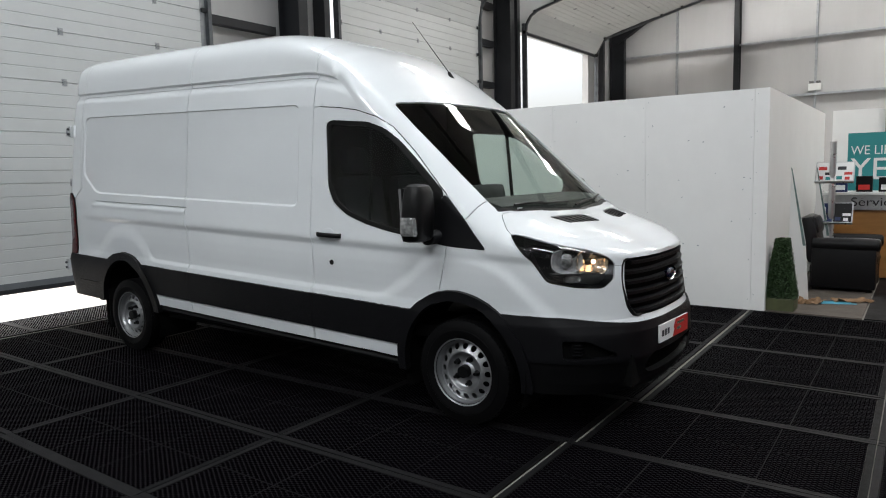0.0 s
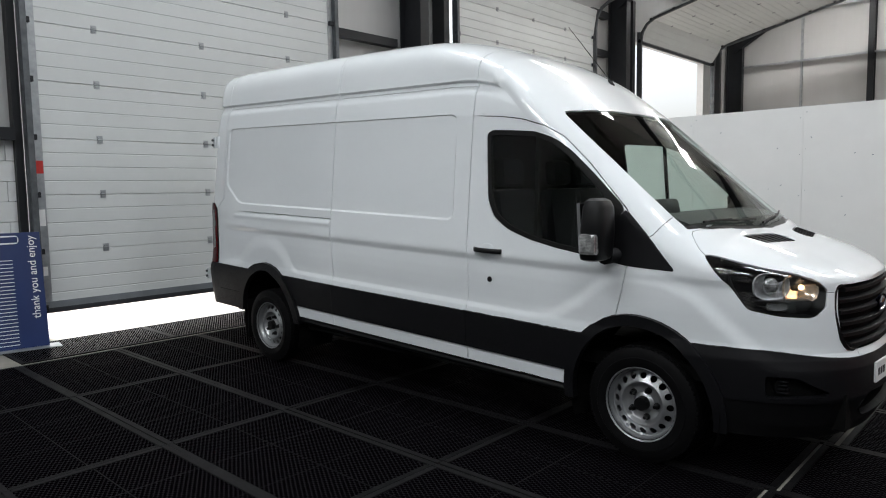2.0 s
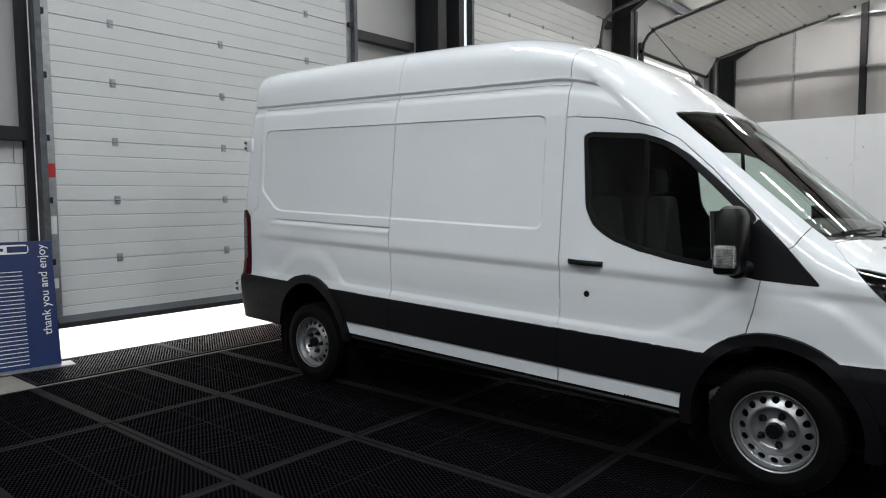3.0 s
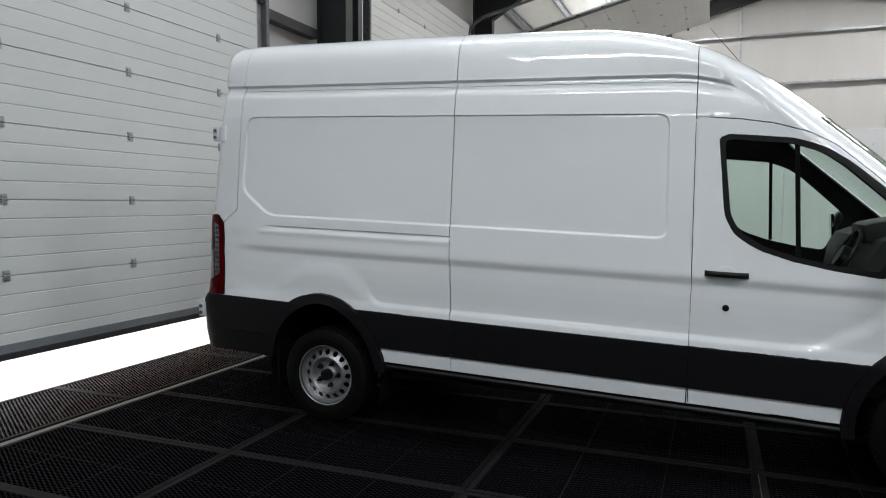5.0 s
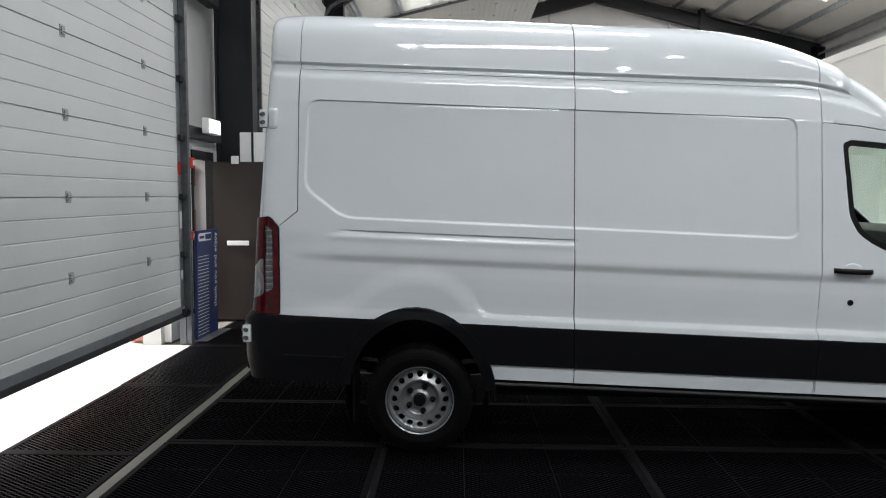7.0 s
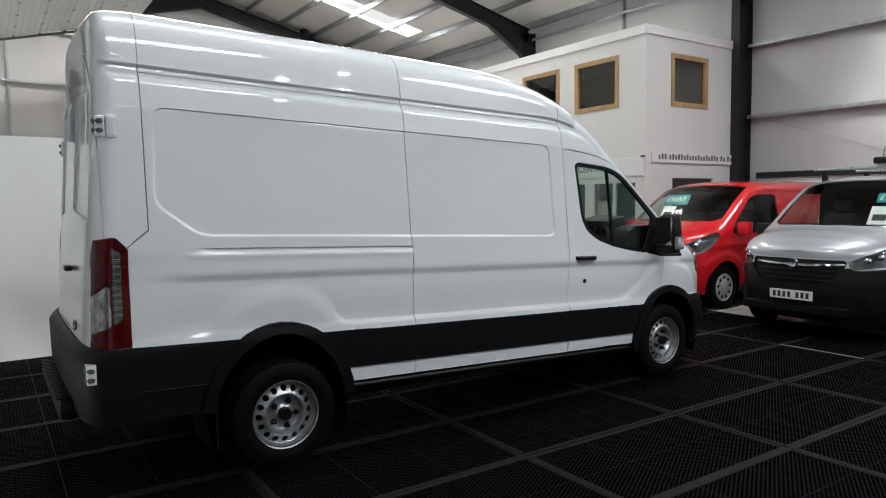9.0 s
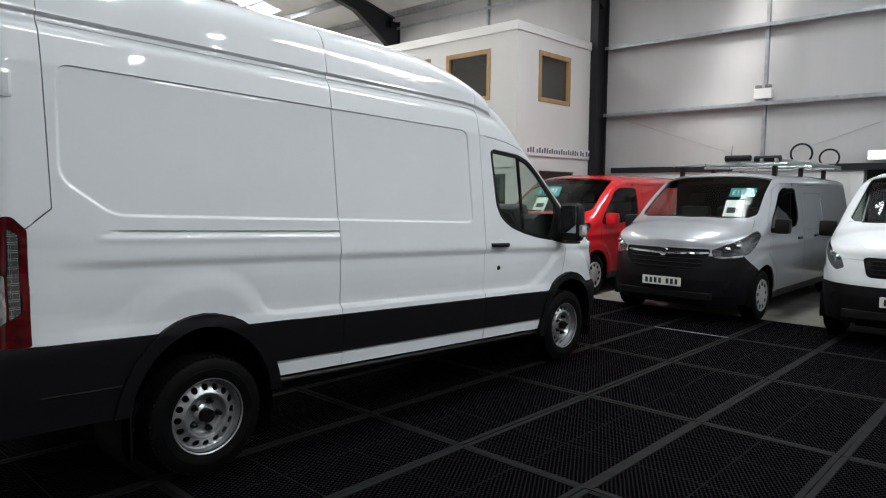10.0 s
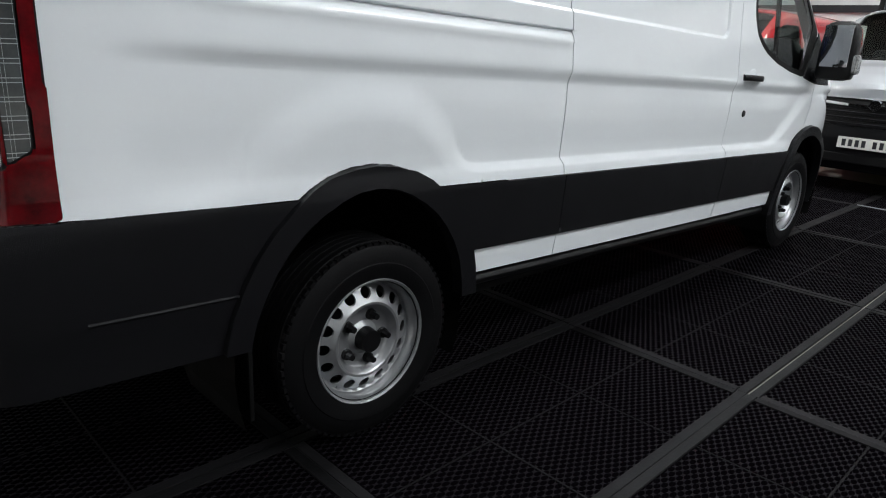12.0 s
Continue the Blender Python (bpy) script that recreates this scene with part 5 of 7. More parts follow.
for s in (-1, 1):
    m = facing((4.402, s * 0.815, 1.228), s * 46)
    cup = part("projector_cup", bowl(m, 0.092, 0.068, 0.055, 0.004, power=2.8), M_REFLECTOR, van, "chrome headlamp cup", smooth=True)
    part("projector_lens", ball(m @ Matrix.Translation((-0.012, 0, 0)), 0.026, 0.042, 0.046), M_CLEARLENS, cup, "round clear projector lens", smooth=True)
    m = facing((4.516, s * 0.708, 1.22), s * 40)
    bowl_ob = part("indicator_bowl", bowl(m, 0.096, 0.07, 0.055, 0.003, power=4), M_AMBER, van, "warm amber indicator bowl", smooth=True)
    # small glow added inside the bowl for its warm light
    part("indicator_bulb", ball(m @ Matrix.Translation((-0.03, 0.02, 0.0)), 0.016, 0.014, 0.014), M_BOWLGLOW, bowl_ob, "lit amber bulb", smooth=True)
    m = facing((4.46, s * 0.785, 1.19), s * 46)
    part("lamp_shelf", box(bmesh.new(), -0.05, 0.012, -0.16, 0.13, -0.042, -0.03, 0.004, m=m), M_BLACK, van, "black shelf across the lamp")
    m = facing((4.43, s * 0.805, 1.122), s * 46)
    part("day_lamp", bowl(m, 0.05, 0.018, 0.025, 0.002, 20, 4), M_CLEARLENS, van, "small ribbed day lamp", smooth=True)

# front plate, fog lamps, lower intake
pm = pose(4.812, -0.12, 0.527, 0, 0, -4)
plate = part("show_plate", block(0, 0.012, -0.24, 0.24, 0.0, 0.112, 0.003, m=pm), M_INK_W, van, "red and white show plate")
bm = bmesh.new()
bm.faces.new([bm.verts.new(pm @ Vector((0.0135, y, z))) for y, z in ((-0.03, 0.002), (0.0, 0.05), (-0.015, 0.06), (0.02, 0.11), (0.238, 0.11), (0.238, 0.002))])
part("plate_panel", bm, M_RED, plate, "red half of the plate")
for y in (-0.19, -0.145, -0.1):
    part("plate_mark", block(0.0125, 0.0135, y - 0.015, y + 0.015, 0.035, 0.075, m=pm), M_INK_B, plate, "dark mark on the plate")
for z, w in ((0.07, 0.12), (0.035, 0.07)):
    part("plate_mark", block(0.0142, 0.015, 0.04, 0.04 + w, z, z + 0.018, m=pm), M_AMBER, plate, "pale line on the plate")
for s in (-1, 1):
    bm = rod(bmesh.new(), (4.44, s * 0.80, 0.553), (4.475, s * 0.825, 0.553), 0.048, 24, 0.05)
    part("fog_lamp_blank", bm, M_BLACK, van, "round black fog lamp blank")
    for k in range(4):
        part("blank_rib", block(4.45, 4.5, s * 0.79, s * 0.85, 0.517 + k * 0.02, 0.525 + k * 0.02, 0.002), M_CLAD, van)

# bonnet vents' ribs, wipers, aerial
for s in (-1, 1):
    for k in range(6):
        u = (k + 0.5) / 6
        y = s * (0.53 - 0.38 * u)
        part("vent_rib", rod(bmesh.new(), on_top(4.157 + 0.073 * u, y, -0.005), on_top(4.275 + 0.073 * u, y * 0.945, -0.005), 0.003, 6), M_CLAD, van)
    y0 = 0.02 if s > 0 else -0.66
    base = table((0.0, 4.10), (0.4, 4.068), (0.7, 4.0), (0.85, 3.92))
    blade = [on_top(float(base(abs(y0 + 0.07 * k))) + 0.008 - 0.002 * k, y0 + 0.07 * k, 0.01) for k in range(9)]
    bm = bmesh.new()
    for a, b in zip(blade, blade[1:]):
        rod(bm, a, b, 0.006, 8)
    part("wiper_blade", bm, M_BLACK, van, "black wiper blade")
    part("wiper_arm", rod(bmesh.new(), on_top(float(base(abs(y0 - 0.06))) + 0.012, y0 - 0.06, 0.008), blade[3] + Vector((0, 0, 0.008)), 0.008, 8, 0.005), M_BLACK, van, "black wiper arm")
aerial = part("aerial", rod(rod(bmesh.new(), (2.92, 0.2, 2.365), (2.89, 0.2, 2.42), 0.02, 12, 0.012), (2.89, 0.2, 2.42), (2.53, 0.2, 2.87), 0.004, 6, 0.002), M_BLACK, van, "thin black roof aerial")

# door handle, lock, mirrors
for s in (-1, 1):
    p = on_side(2.66, 1.285)
    y = s * -p.y
    rows = []
    for x in np.linspace(2.545, 2.78, 13):
        d = 0.03 * math.sin(math.pi * (x - 2.545) / 0.235) ** 0.4
        z = 1.285 - RAKE * x
        rows.append([(x, y + s * (d + 0.012 * math.cos(t)), z + 0.017 * math.sin(t)) for t in np.linspace(0, 2 * math.pi, 11)[:-1]])
    bm = bmesh.new()
    loft(bm, rows, close=True, cap=True)
    handle = part("door_handle", bm, M_BLACK, van, "black door handle", smooth=True)
    bm = bmesh.new()
    bmesh.ops.create_uvsphere(bm, u_segments=24, v_segments=10, radius=1, matrix=Matrix.Translation((2.66, y + s * 0.001, 1.29 - RAKE * 2.66)) @ Matrix.Diagonal((0.06, 0.004, 0.045, 1)))
    part("handle_cup", bm, M_WHITE, handle, "white cup behind the handle", smooth=True)
    q = on_side(2.664, 1.088)
    yl = s * -q.y
    part("door_lock", rod(bmesh.new(), (2.664, yl - s * 0.004, q.z), (2.664, yl + s * 0.006, q.z), 0.021, 24, 0.017), M_BLACK, van, "round black door lock")
    # mirror
    bm = bmesh.new()
    rows = []
    for k, (f, wy, wx) in enumerate(((0.0, 0.06, 0.05), (0.03, 0.1, 0.075), (0.1, 0.108, 0.088), (0.5, 0.11, 0.095), (0.85, 0.098, 0.085), (0.96, 0.082, 0.065), (1.0, 0.05, 0.035))):
        z = 1.185 + 0.355 * f
        c = Vector((3.545 + 0.02 * f, s * 1.155, z))
        rows.append([(c.x + wx * abs(math.cos(t)) ** 0.6 * (1 if math.cos(t) > 0 else -0.55), c.y + wy * abs(math.sin(t)) ** 0.6 * (1 if math.sin(t) > 0 else -1), z) for t in np.linspace(0, 2 * math.pi, 33)[:-1]])
    loft(bm, rows, close=True, cap=True)
    mirror = part("door_mirror", bm, M_BLACK, van, "tall black door mirror", smooth=True)
    part("mirror_glass", block(-0.003, 0.02, -0.08, 0.08, -0.125, 0.125, 0.003, m=pose(3.490, s * 1.157, 1.39, 0, -3, -s * 3)), M_MIRROR, mirror, "mirror glass")
    bm = bmesh.new()
    box(bm, 3.52, 3.625, s * 1.19, s * 1.282, 1.225, 1.345, 0.02)
    part("mirror_lamp", bm, M_CLEARLENS, mirror, "clear indicator lens")
    bm = bmesh.new()
    rows = [[(3.57 + 0.05 * math.cos(t) + u * 0.07, s * (1.07 - u * 0.12), 1.2 + u * 0.015 + 0.045 * math.sin(t)) for t in np.linspace(0, 2 * math.pi, 13)[:-1]] for u in np.linspace(0, 1, 6)]
    loft(bm, rows, close=True, cap=True)
    part("mirror_arm", bm, M_CLAD, mirror, "black mirror arm", smooth=True)
    # rear door hinges
    for x, yy, z in ((-0.985, 0.925, 2.115), (-1.09, 1.0, 0.765)):
        bm = bmesh.new()
        box(bm, x - 0.03, x + 0.02, s * (yy - 0.045), s * (yy + 0.03), z - 0.055, z + 0.055, 0.006)
        hinge = part("rear_hinge", bm, M_WHITE, van, "white rear door hinge")
        for dz in (-0.025, 0.025):
            part("hinge_bolt", rod(bmesh.new(), (x - 0.034, s * (yy + 0.0), z + dz), (x - 0.0, s * (yy + 0.045), z + dz), 0.013, 12), M_TRACK, hinge, "dull steel bolt")
    part("hinge_boss", block(-0.96, -0.9, s * 0.9, s * 0.955, 2.05, 2.18, 0.02), M_WHITE, van, "white hinge boss")
step = part("bumper_step", block(-1.235, -1.1, -0.64, 0.64, 0.42, 0.56, 0.055), M_CLAD, van, "black step in the rear bumper", smooth=True)
for k in range(25):
    part("step_rib", block(-1.238, -1.12, -0.6 + 0.05 * k - 0.01, -0.6 + 0.05 * k + 0.01, 0.556, 0.566, 0.002), M_BLACK, step)
part("rear_handle", block(-1.13, -1.085, -0.21, -0.06, 1.268, 1.3, 0.012), M_BLACK, van, "black rear door handle")
bm = bmesh.new()
bmesh.ops.create_uvsphere(bm, u_segments=24, v_segments=10, radius=1, matrix=Matrix.Translation((-1.112, -0.45, 0.96)) @ Matrix.Diagonal((0.01, 0.075, 0.032, 1)))
part("rear_emblem", bm, M_NAVY, van, "small blue oval emblem", smooth=True)
for s in (-1, 1):
    rows = []
    for x in np.linspace(-0.86, -0.475, 9):
        p = on_side(x, 0.6, 0.013)
        rows.append([(p.x, -s * p.y, p.z + 0.005), (p.x, -s * (p.y - 0.005), p.z), (p.x, -s * p.y, p.z - 0.005)])
    bm = bmesh.new()
    loft(bm, rows, close=True, cap=True)
    part("bumper_crease", bm, M_CLAD, van)

# cab: bulkhead, seats, dashboard, steering wheel
part("bulkhead", block(2.36, 2.39, -0.87, 0.87, 0.5, 2.28), M_INNER, van, "dark steel bulkhead behind the seats")
part("cab_floor", block(2.4, 4.1, -0.9, 0.9, 0.52, 0.6), M_INNER, van)
for y in (-0.5, 0.15, 0.55):
    bm = bmesh.new()
    box(bm, 2.55, 3.05, y - 0.24, y + 0.24, 0.85, 1.02, 0.06)
    seat = part("seat_cushion", bm, M_SEAT, van, "dark cloth seat cushion", smooth=True)
    part("seat_back", box(bmesh.new(), -0.07, 0.07, -0.24, 0.24, 0.0, 0.64, 0.06, m=pose(2.56, y, 0.96, 0, -7, 0)), M_SEAT, van, "dark cloth seat back", smooth=True)
    part("head_rest", box(bmesh.new(), -0.05, 0.05, -0.13, 0.13, 0.0, 0.2, 0.045, m=pose(2.47, y, 1.62, 0, -4, 0)), M_SEAT, van, "dark head restraint", smooth=True)
    part("seat_base", block(2.65, 3.05, y - 0.2, y + 0.2, 0.58, 0.86, 0.01), M_INNER, van)
bm = bmesh.new()
prof = [(3.42, 0.75), (3.39, 1.1), (3.42, 1.3), (3.47, 1.385), (3.56, 1.425), (3.72, 1.43), (3.86, 1.415), (3.95, 1.385), (3.97, 0.75)]
loft(bm, [[(x, y, z) for x, z in prof] for y in np.linspace(-0.79, 0.79, 9)], close=True, cap=True)
part("dashboard", bm, M_DASH, van, "dark moulded dashboard", smooth=True)
part("instrument_hood", box(bmesh.new(), -0.12, 0.12, -0.2, 0.2, 0, 0.12, 0.04, m=pose(3.54, -0.4, 1.385, 0, -12, 0)), M_DASH, van, "instrument hood", smooth=True)
bm = bmesh.new()
m = pose(3.33, -0.45, 1.27, 0, -62, 0)
rows = [[m @ Vector(((0.19 + 0.015 * math.cos(b)) * math.cos(a), (0.19 + 0.015 * math.cos(b)) * math.sin(a), 0.015 * math.sin(b))) for b in np.linspace(0, 2 * math.pi, 9)[:-1]] for a in np.linspace(0, 2 * math.pi, 37)]
loft(bm, rows, close=True)
for a in (0.2, 2.9, 4.71):
    rod(bm, m @ Vector((0, 0, 0)), m @ Vector((0.18 * math.cos(a), 0.18 * math.sin(a), 0)), 0.018, 8)
rod(bm, m @ Vector((0, 0, -0.02)), m @ Vector((0, 0, 0.03)), 0.07, 16)
part("steering_wheel", bm, M_BLACK, van, "black steering wheel", smooth=True)
for ob in van.children:
    if ob.name.split(".")[0] in ("windscreen", "side_window", "headlamp_lens"):
        ob.visible_shadow = False


# ---- the parked vans ----
M_SILVER = material("silver_car_paint", (0.36, 0.38, 0.4), 0.38, metal=0.3, coat=1.0, spot=0.05, scale=2, rough_vary=0.03)
M_CARRED = material("red_car_paint", (0.4, 0.005, 0.009), 0.35, spec=0.2, coat=1.0, spot=0.05, scale=2, rough_vary=0.03)
M_HOUSING = material("dull_chrome_housing", (0.34, 0.35, 0.36), 0.2, metal=0.85, spot=0.7, scale=22, rough_vary=0.1)
M_TEAL = material("teal_card", (0.02, 0.24, 0.25), 0.5)
M_PLATE = material("number_plate", (0.7, 0.7, 0.66), 0.35)
M_ALU = material("aluminium", (0.6, 0.61, 0.62), 0.3, metal=0.9, spot=0.15, scale=10)


def small_van(name, label, paint, bumper_paint, at, kind):
    """A medium panel van, nose to its own +x, built about its rear axle."""
    th = thing(name, label, "van", at, 180, group="parked vans")
    short = kind == "blunt"
    e = 0.0 if short else 0.42          # longer wheelbase
    lev = list(np.linspace(0, 1, 52))
    sh = Shell(
        wall=table((0.2, 0.93), (0.4, 0.955), (0.7, 0.972), (0.95, 0.975), (1.15, 0.958), (1.4, 0.925), (1.7, 0.865), (1.8, 0.84)),
        front=table((0.2, 3.93), (0.35, 4.0), (0.55, 4.03), (0.7, 4.025), (0.85, 4.0), (0.95, 3.97), (1.1, 3.9)),
        rear=table((0.2, -0.93 - e), (0.9, -0.97 - e), (1.8, -0.9 - e)),
        low=lambda x: 0.24,
        shoulder=table((-1 - e, 1.82), (-0.8 - e, 1.76), (1.9, 1.76), (2.3, 1.66), (2.6, 1.44), (2.9, 1.18), (3.15, 1.06), (3.4, 1.0), (4.0, 0.95)),
        crown=table((-1.0 - e, 1.84), (-0.9 - e, 1.92), (-0.7 - e, 1.95), (0.5, 1.97), (1.8, 1.96), (2.1, 1.935), (2.3, 1.89), (2.55, 1.755), (2.8, 1.59), (3.05, 1.42), (3.2, 1.33), (3.3, 1.30), (3.5, 1.26), (3.7, 1.185), (3.85, 1.1), (3.93, 1.02), (4.0, 0.96)),
        x_rear=-0.82 - e, x_front=2.95, n_rear=5.0, n_front=2.7,
        round_top=table((2.0, 3.0), (2.6, 2.6), (3.5, 2.5)),
        swell=lambda x, z: 0.012 * np.exp(-((z - 0.98) / 0.05) ** 2) + 0.018 * soft(0.52 - np.hypot(x - 3.1, z - 0.33), -0.05, 0.05) + 0.018 * soft(0.52 - np.hypot(x + e, z - 0.33), -0.05, 0.05),
        steps=0.035, levels=lev, corner=20, nose=40)
    sh.outline("arch_f", "side", ellipse(3.1, 0.34, 0.39, 0.39))
    sh.outline("arch_r", "side", ellipse(-e, 0.34, 0.39, 0.39))
    sh.outline("window", "side", rounded([(1.62, 1.73), (2.2, 1.725), (2.4, 1.66), (2.84, 1.29), (2.92, 1.14), (2.6, 1.11), (1.72, 1.2), (1.62, 1.3)], 0.06))
    lampshape = [(3.13, 1.185), (3.35, 1.15), (3.6, 1.075), (3.78, 1.0), (3.88, 0.93), (3.885, 0.84), (3.7, 0.83), (3.5, 0.885), (3.33, 1.02)] if not short else [(3.36, 1.14), (3.6, 1.06), (3.8, 0.95), (3.86, 0.84), (3.78, 0.8), (3.6, 0.88), (3.45, 1.0)]
    sh.outline("lamp", "side", rounded(lampshape, 0.015), where=lambda x, y, z: (x > 3.2) & (y > 0.4))
    sh.outline("grille", "end", rounded([(-0.7, 0.945), (0.57, 0.945), (0.53, 0.8), (0.42, 0.68), (-0.7, 0.66)] if not short else [(-0.7, 0.97), (0.46, 0.97), (0.4, 0.76), (-0.7, 0.76)], 0.04), where=lambda x, y, z: x > 3.6)
    sh.outline("bumper", "side", [(3.2, 0.6), (3.42, 0.72), (3.6, 0.86), (9, 0.86), (9, 0), (3.2, 0)] if not short else [(3.2, 0.5), (3.5, 0.66), (9, 0.7), (9, 0), (3.2, 0)], where=lambda x, y, z: x > 3.0)
    sh.outline("screen", "top", [(2.27, -0.3), (2.27, 0.3), (2.24, 0.55), (2.2, 0.735), (2.6, 0.76), (2.97, 0.8), (3.1, 0.72), (3.2, 0.4), (3.24, 0.0), (3.24, -0.3)])
    sh.outline("bonnet", "top", [(3.24, -0.3), (3.24, 0.0), (3.2, 0.4), (3.1, 0.72), (3.05, 0.8), (3.4, 0.88), (5, 0.9), (5, -0.3)], where=lambda x, y, z: (x > 2.95) & (z > 0.94))
    sh.outline("door", "side", [(1.44, 1.8), (2.25, 1.79), (2.47, 1.7), (2.95, 1.28), (2.97, 0.85), (2.72, 0.6), (2.68, 0.1), (1.42, 0.1)])
    sh.outline("slide", "side", [(0.2, 1.78), (1.40, 1.78), (1.40, 0.3), (0.42, 0.3), (0.38, 0.6), (0.2, 0.8)])
    sh.outline("side_recess", "side", rounded([(0.36, 1.66), (1.26, 1.66), (1.26, 1.12), (0.36, 1.12)], 0.06))
    sh.outline("low", "side", [(-3, 0.34), (9, 0.34), (9, 0), (-3, 0)])
    sh.finish()
    J = sh.inside
    rest = ~(J["arch_f"] | J["arch_r"])

    def grab(mask):
        nonlocal rest
        m = rest & mask
        rest = rest & ~m
        return m
    K2 = dict(parent=th)
    sh.panel("side_window", grab(J["window"]), M_SCREEN, off=-0.004, lip=0.0, split=True, label="dark side window", **K2)
    lm = grab(J["lamp"])
    sh.panel("headlamp_lens", lm, M_LENS, lip=0.0, gap=0.002, split=True, label="clear headlamp lens", **K2)
    sh.panel("headlamp_housing", lm, M_HOUSING, off=-0.07, lip=-0.065, gap=0.003, split=True, label="grey headlamp housing", **K2)
    sh.panel("grille", grab(J["grille"]), M_BLACK, off=-0.02, lip=-0.02, label="black grille", **K2)
    sh.panel("windscreen", grab(J["screen"]), M_SCREEN, off=-0.003, lip=0.0, label="sloping windscreen", **K2)
    sh.panel("bumper", grab(J["bumper"]), bumper_paint, off=0.008, gap=0.002, lip=0.03, label="front bumper", **K2)
    sh.panel("sill", grab(J["low"]), M_BLACK, off=-0.01, lip=0.0, split=True, **K2)
    sh.panel("bonnet", grab(J["bonnet"]), paint, gap=0.0025, label="short bonnet", **K2)
    sh.panel("door", grab(J["door"]), paint, gap=0.003, split=True, label="cab door", **K2)
    slide = grab(J["slide"])
    sh.panel("sliding_door", slide & ~J["side_recess"], paint, gap=0.003, split=True, label="sliding side door", **K2)
    sh.panel("door_pressing", slide & J["side_recess"], paint, off=-0.006, gap=0.0, lip=-0.006, split=True, label="pressed panel in the sliding door", **K2)
    sh.panel("body", rest, paint, gap=0.001, label="body side and roof", **K2)
    # dark shell added here too, to darken the panel gaps
    sh.panel("inner_lining", ~(J["arch_f"] | J["arch_r"] | J["window"] | J["screen"] | J["lamp"]), M_INNER, off=-0.03, lip=0.0, **K2)
    for x in (-e, 3.1):
        for s in (-1, 1):
            wheel(th, (x, s * 0.84, 0.325), s, 0.325, 0.21, 0.21, trim=True)
            rows = []
            for k in range(17):
                t = math.pi * (-0.1 + 1.2 * k / 16)
                rows.append([(x + 0.41 * math.cos(t), s * yy, 0.34 + 0.41 * math.sin(t)) for yy in (0.95, 0.6)])
            bm = bmesh.new()
            loft(bm, rows)
            bm.faces.new([bm.verts.new(r[1]) for r in rows])
            part("arch_liner", bm, M_INNER, th)
    part("floor_pan", box(block(-0.85, 3.9, -0.5, 0.5, 0.22, 0.4), 0.45, 2.65, -0.88, 0.88, 0.24, 0.42), M_INNER, th)

    def nose(y, z, out=0.0):
        zf = float(np.interp(z, [0.2, 0.35, 0.55, 0.7, 0.85, 0.95, 1.1], [3.93, 4.0, 4.03, 4.025, 4.0, 3.97, 3.9]))
        u = min(1, abs(y) / 0.97)
        return 2.95 + (zf - 2.95) * (1 - u ** 2.7) ** (1 / 2.7) + out
    for k in range(4):
        z = (0.70 + 0.055 * k) if not short else 0.79 + 0.045 * k
        rows = []
        for y in np.linspace(-0.48, 0.48, 19) * (0.78 if short else 1.0):
            x = nose(y, z, 0.0)
            rows.append([(x - 0.03, y, z - 0.016), (x, y, z - 0.012), (x, y, z + 0.008), (x - 0.03, y, z + 0.012)])
        bm = bmesh.new()
        loft(bm, rows, close=True, cap=True)
        part("grille_bar", bm, M_CLAD, th)
    if not short:
        rows = []
        for y in np.linspace(-0.55, 0.55, 23):
            z = 0.905 - 0.025 * math.cos(y * 2.6)
            x = nose(y, z, 0.006)
            rows.append([(x - 0.02, y, z - 0.018), (x + 0.006, y, z - 0.012), (x + 0.006, y, z + 0.012), (x - 0.02, y, z + 0.018)])
        bm = bmesh.new()
        loft(bm, rows, close=True, cap=True)
        part("chrome_bar", bm, M_CHROME, th, "chrome bar across the grille", smooth=True)
        bm = bmesh.new()
        bmesh.ops.create_cone(bm, cap_ends=True, segments=28, radius1=0.06, radius2=0.052, depth=0.03, matrix=Matrix.Translation((nose(0, 0.89, 0.02), 0, 0.892)) @ pose(0, 0, 0, 0, 90, 0))
        part("emblem", bm, M_CHROME, th, "round chrome emblem")
    for s in (-1, 1):
        part("reflector", bmesh_ball((nose(0.68, 0.95) - 0.06, s * 0.70, 0.945), (0.03, 0.06, 0.045)), M_CHROME, th, "chrome headlamp reflector", smooth=True)
        part("reflector", bmesh_ball((3.63, s * 0.80, 0.985), (0.035, 0.05, 0.04)), M_CHROME, th, "chrome headlamp reflector", smooth=True)
        if not short:
            rows = [[(nose(y, 0.84, 0.004) + dx, s * y, z + dz) for dx, dz in ((-0.02, -0.008), (0.006, -0.008), (0.006, 0.01), (-0.02, 0.01))] for y, z in zip(np.linspace(0.57, 0.86, 12), np.linspace(0.825, 0.862, 12))]
            bm = bmesh.new()
            loft(bm, rows, close=True, cap=True)
            part("lamp_strip", bm, M_CHROME, th, "bright strip under the headlamp")
        x, r = nose(0.72, 0.5), 0.075
        part("fog_recess", rod(bmesh.new(), (x - 0.06, s * 0.70, 0.5), (x + 0.012, s * 0.72, 0.5), r, 20, r * 0.9), M_BLACK, th, "round black fog lamp recess")
        part("door_mirror", box(bmesh.new(), 2.72, 2.86, s * 0.98, s * 1.17, 1.12, 1.32, 0.04), paint if bumper_paint is paint else M_BLACK, th, "door mirror", smooth=True)
        part("mirror_arm", block(2.76, 2.84, s * 0.9, s * 1.02, 1.13, 1.2, 0.02), M_BLACK, th)
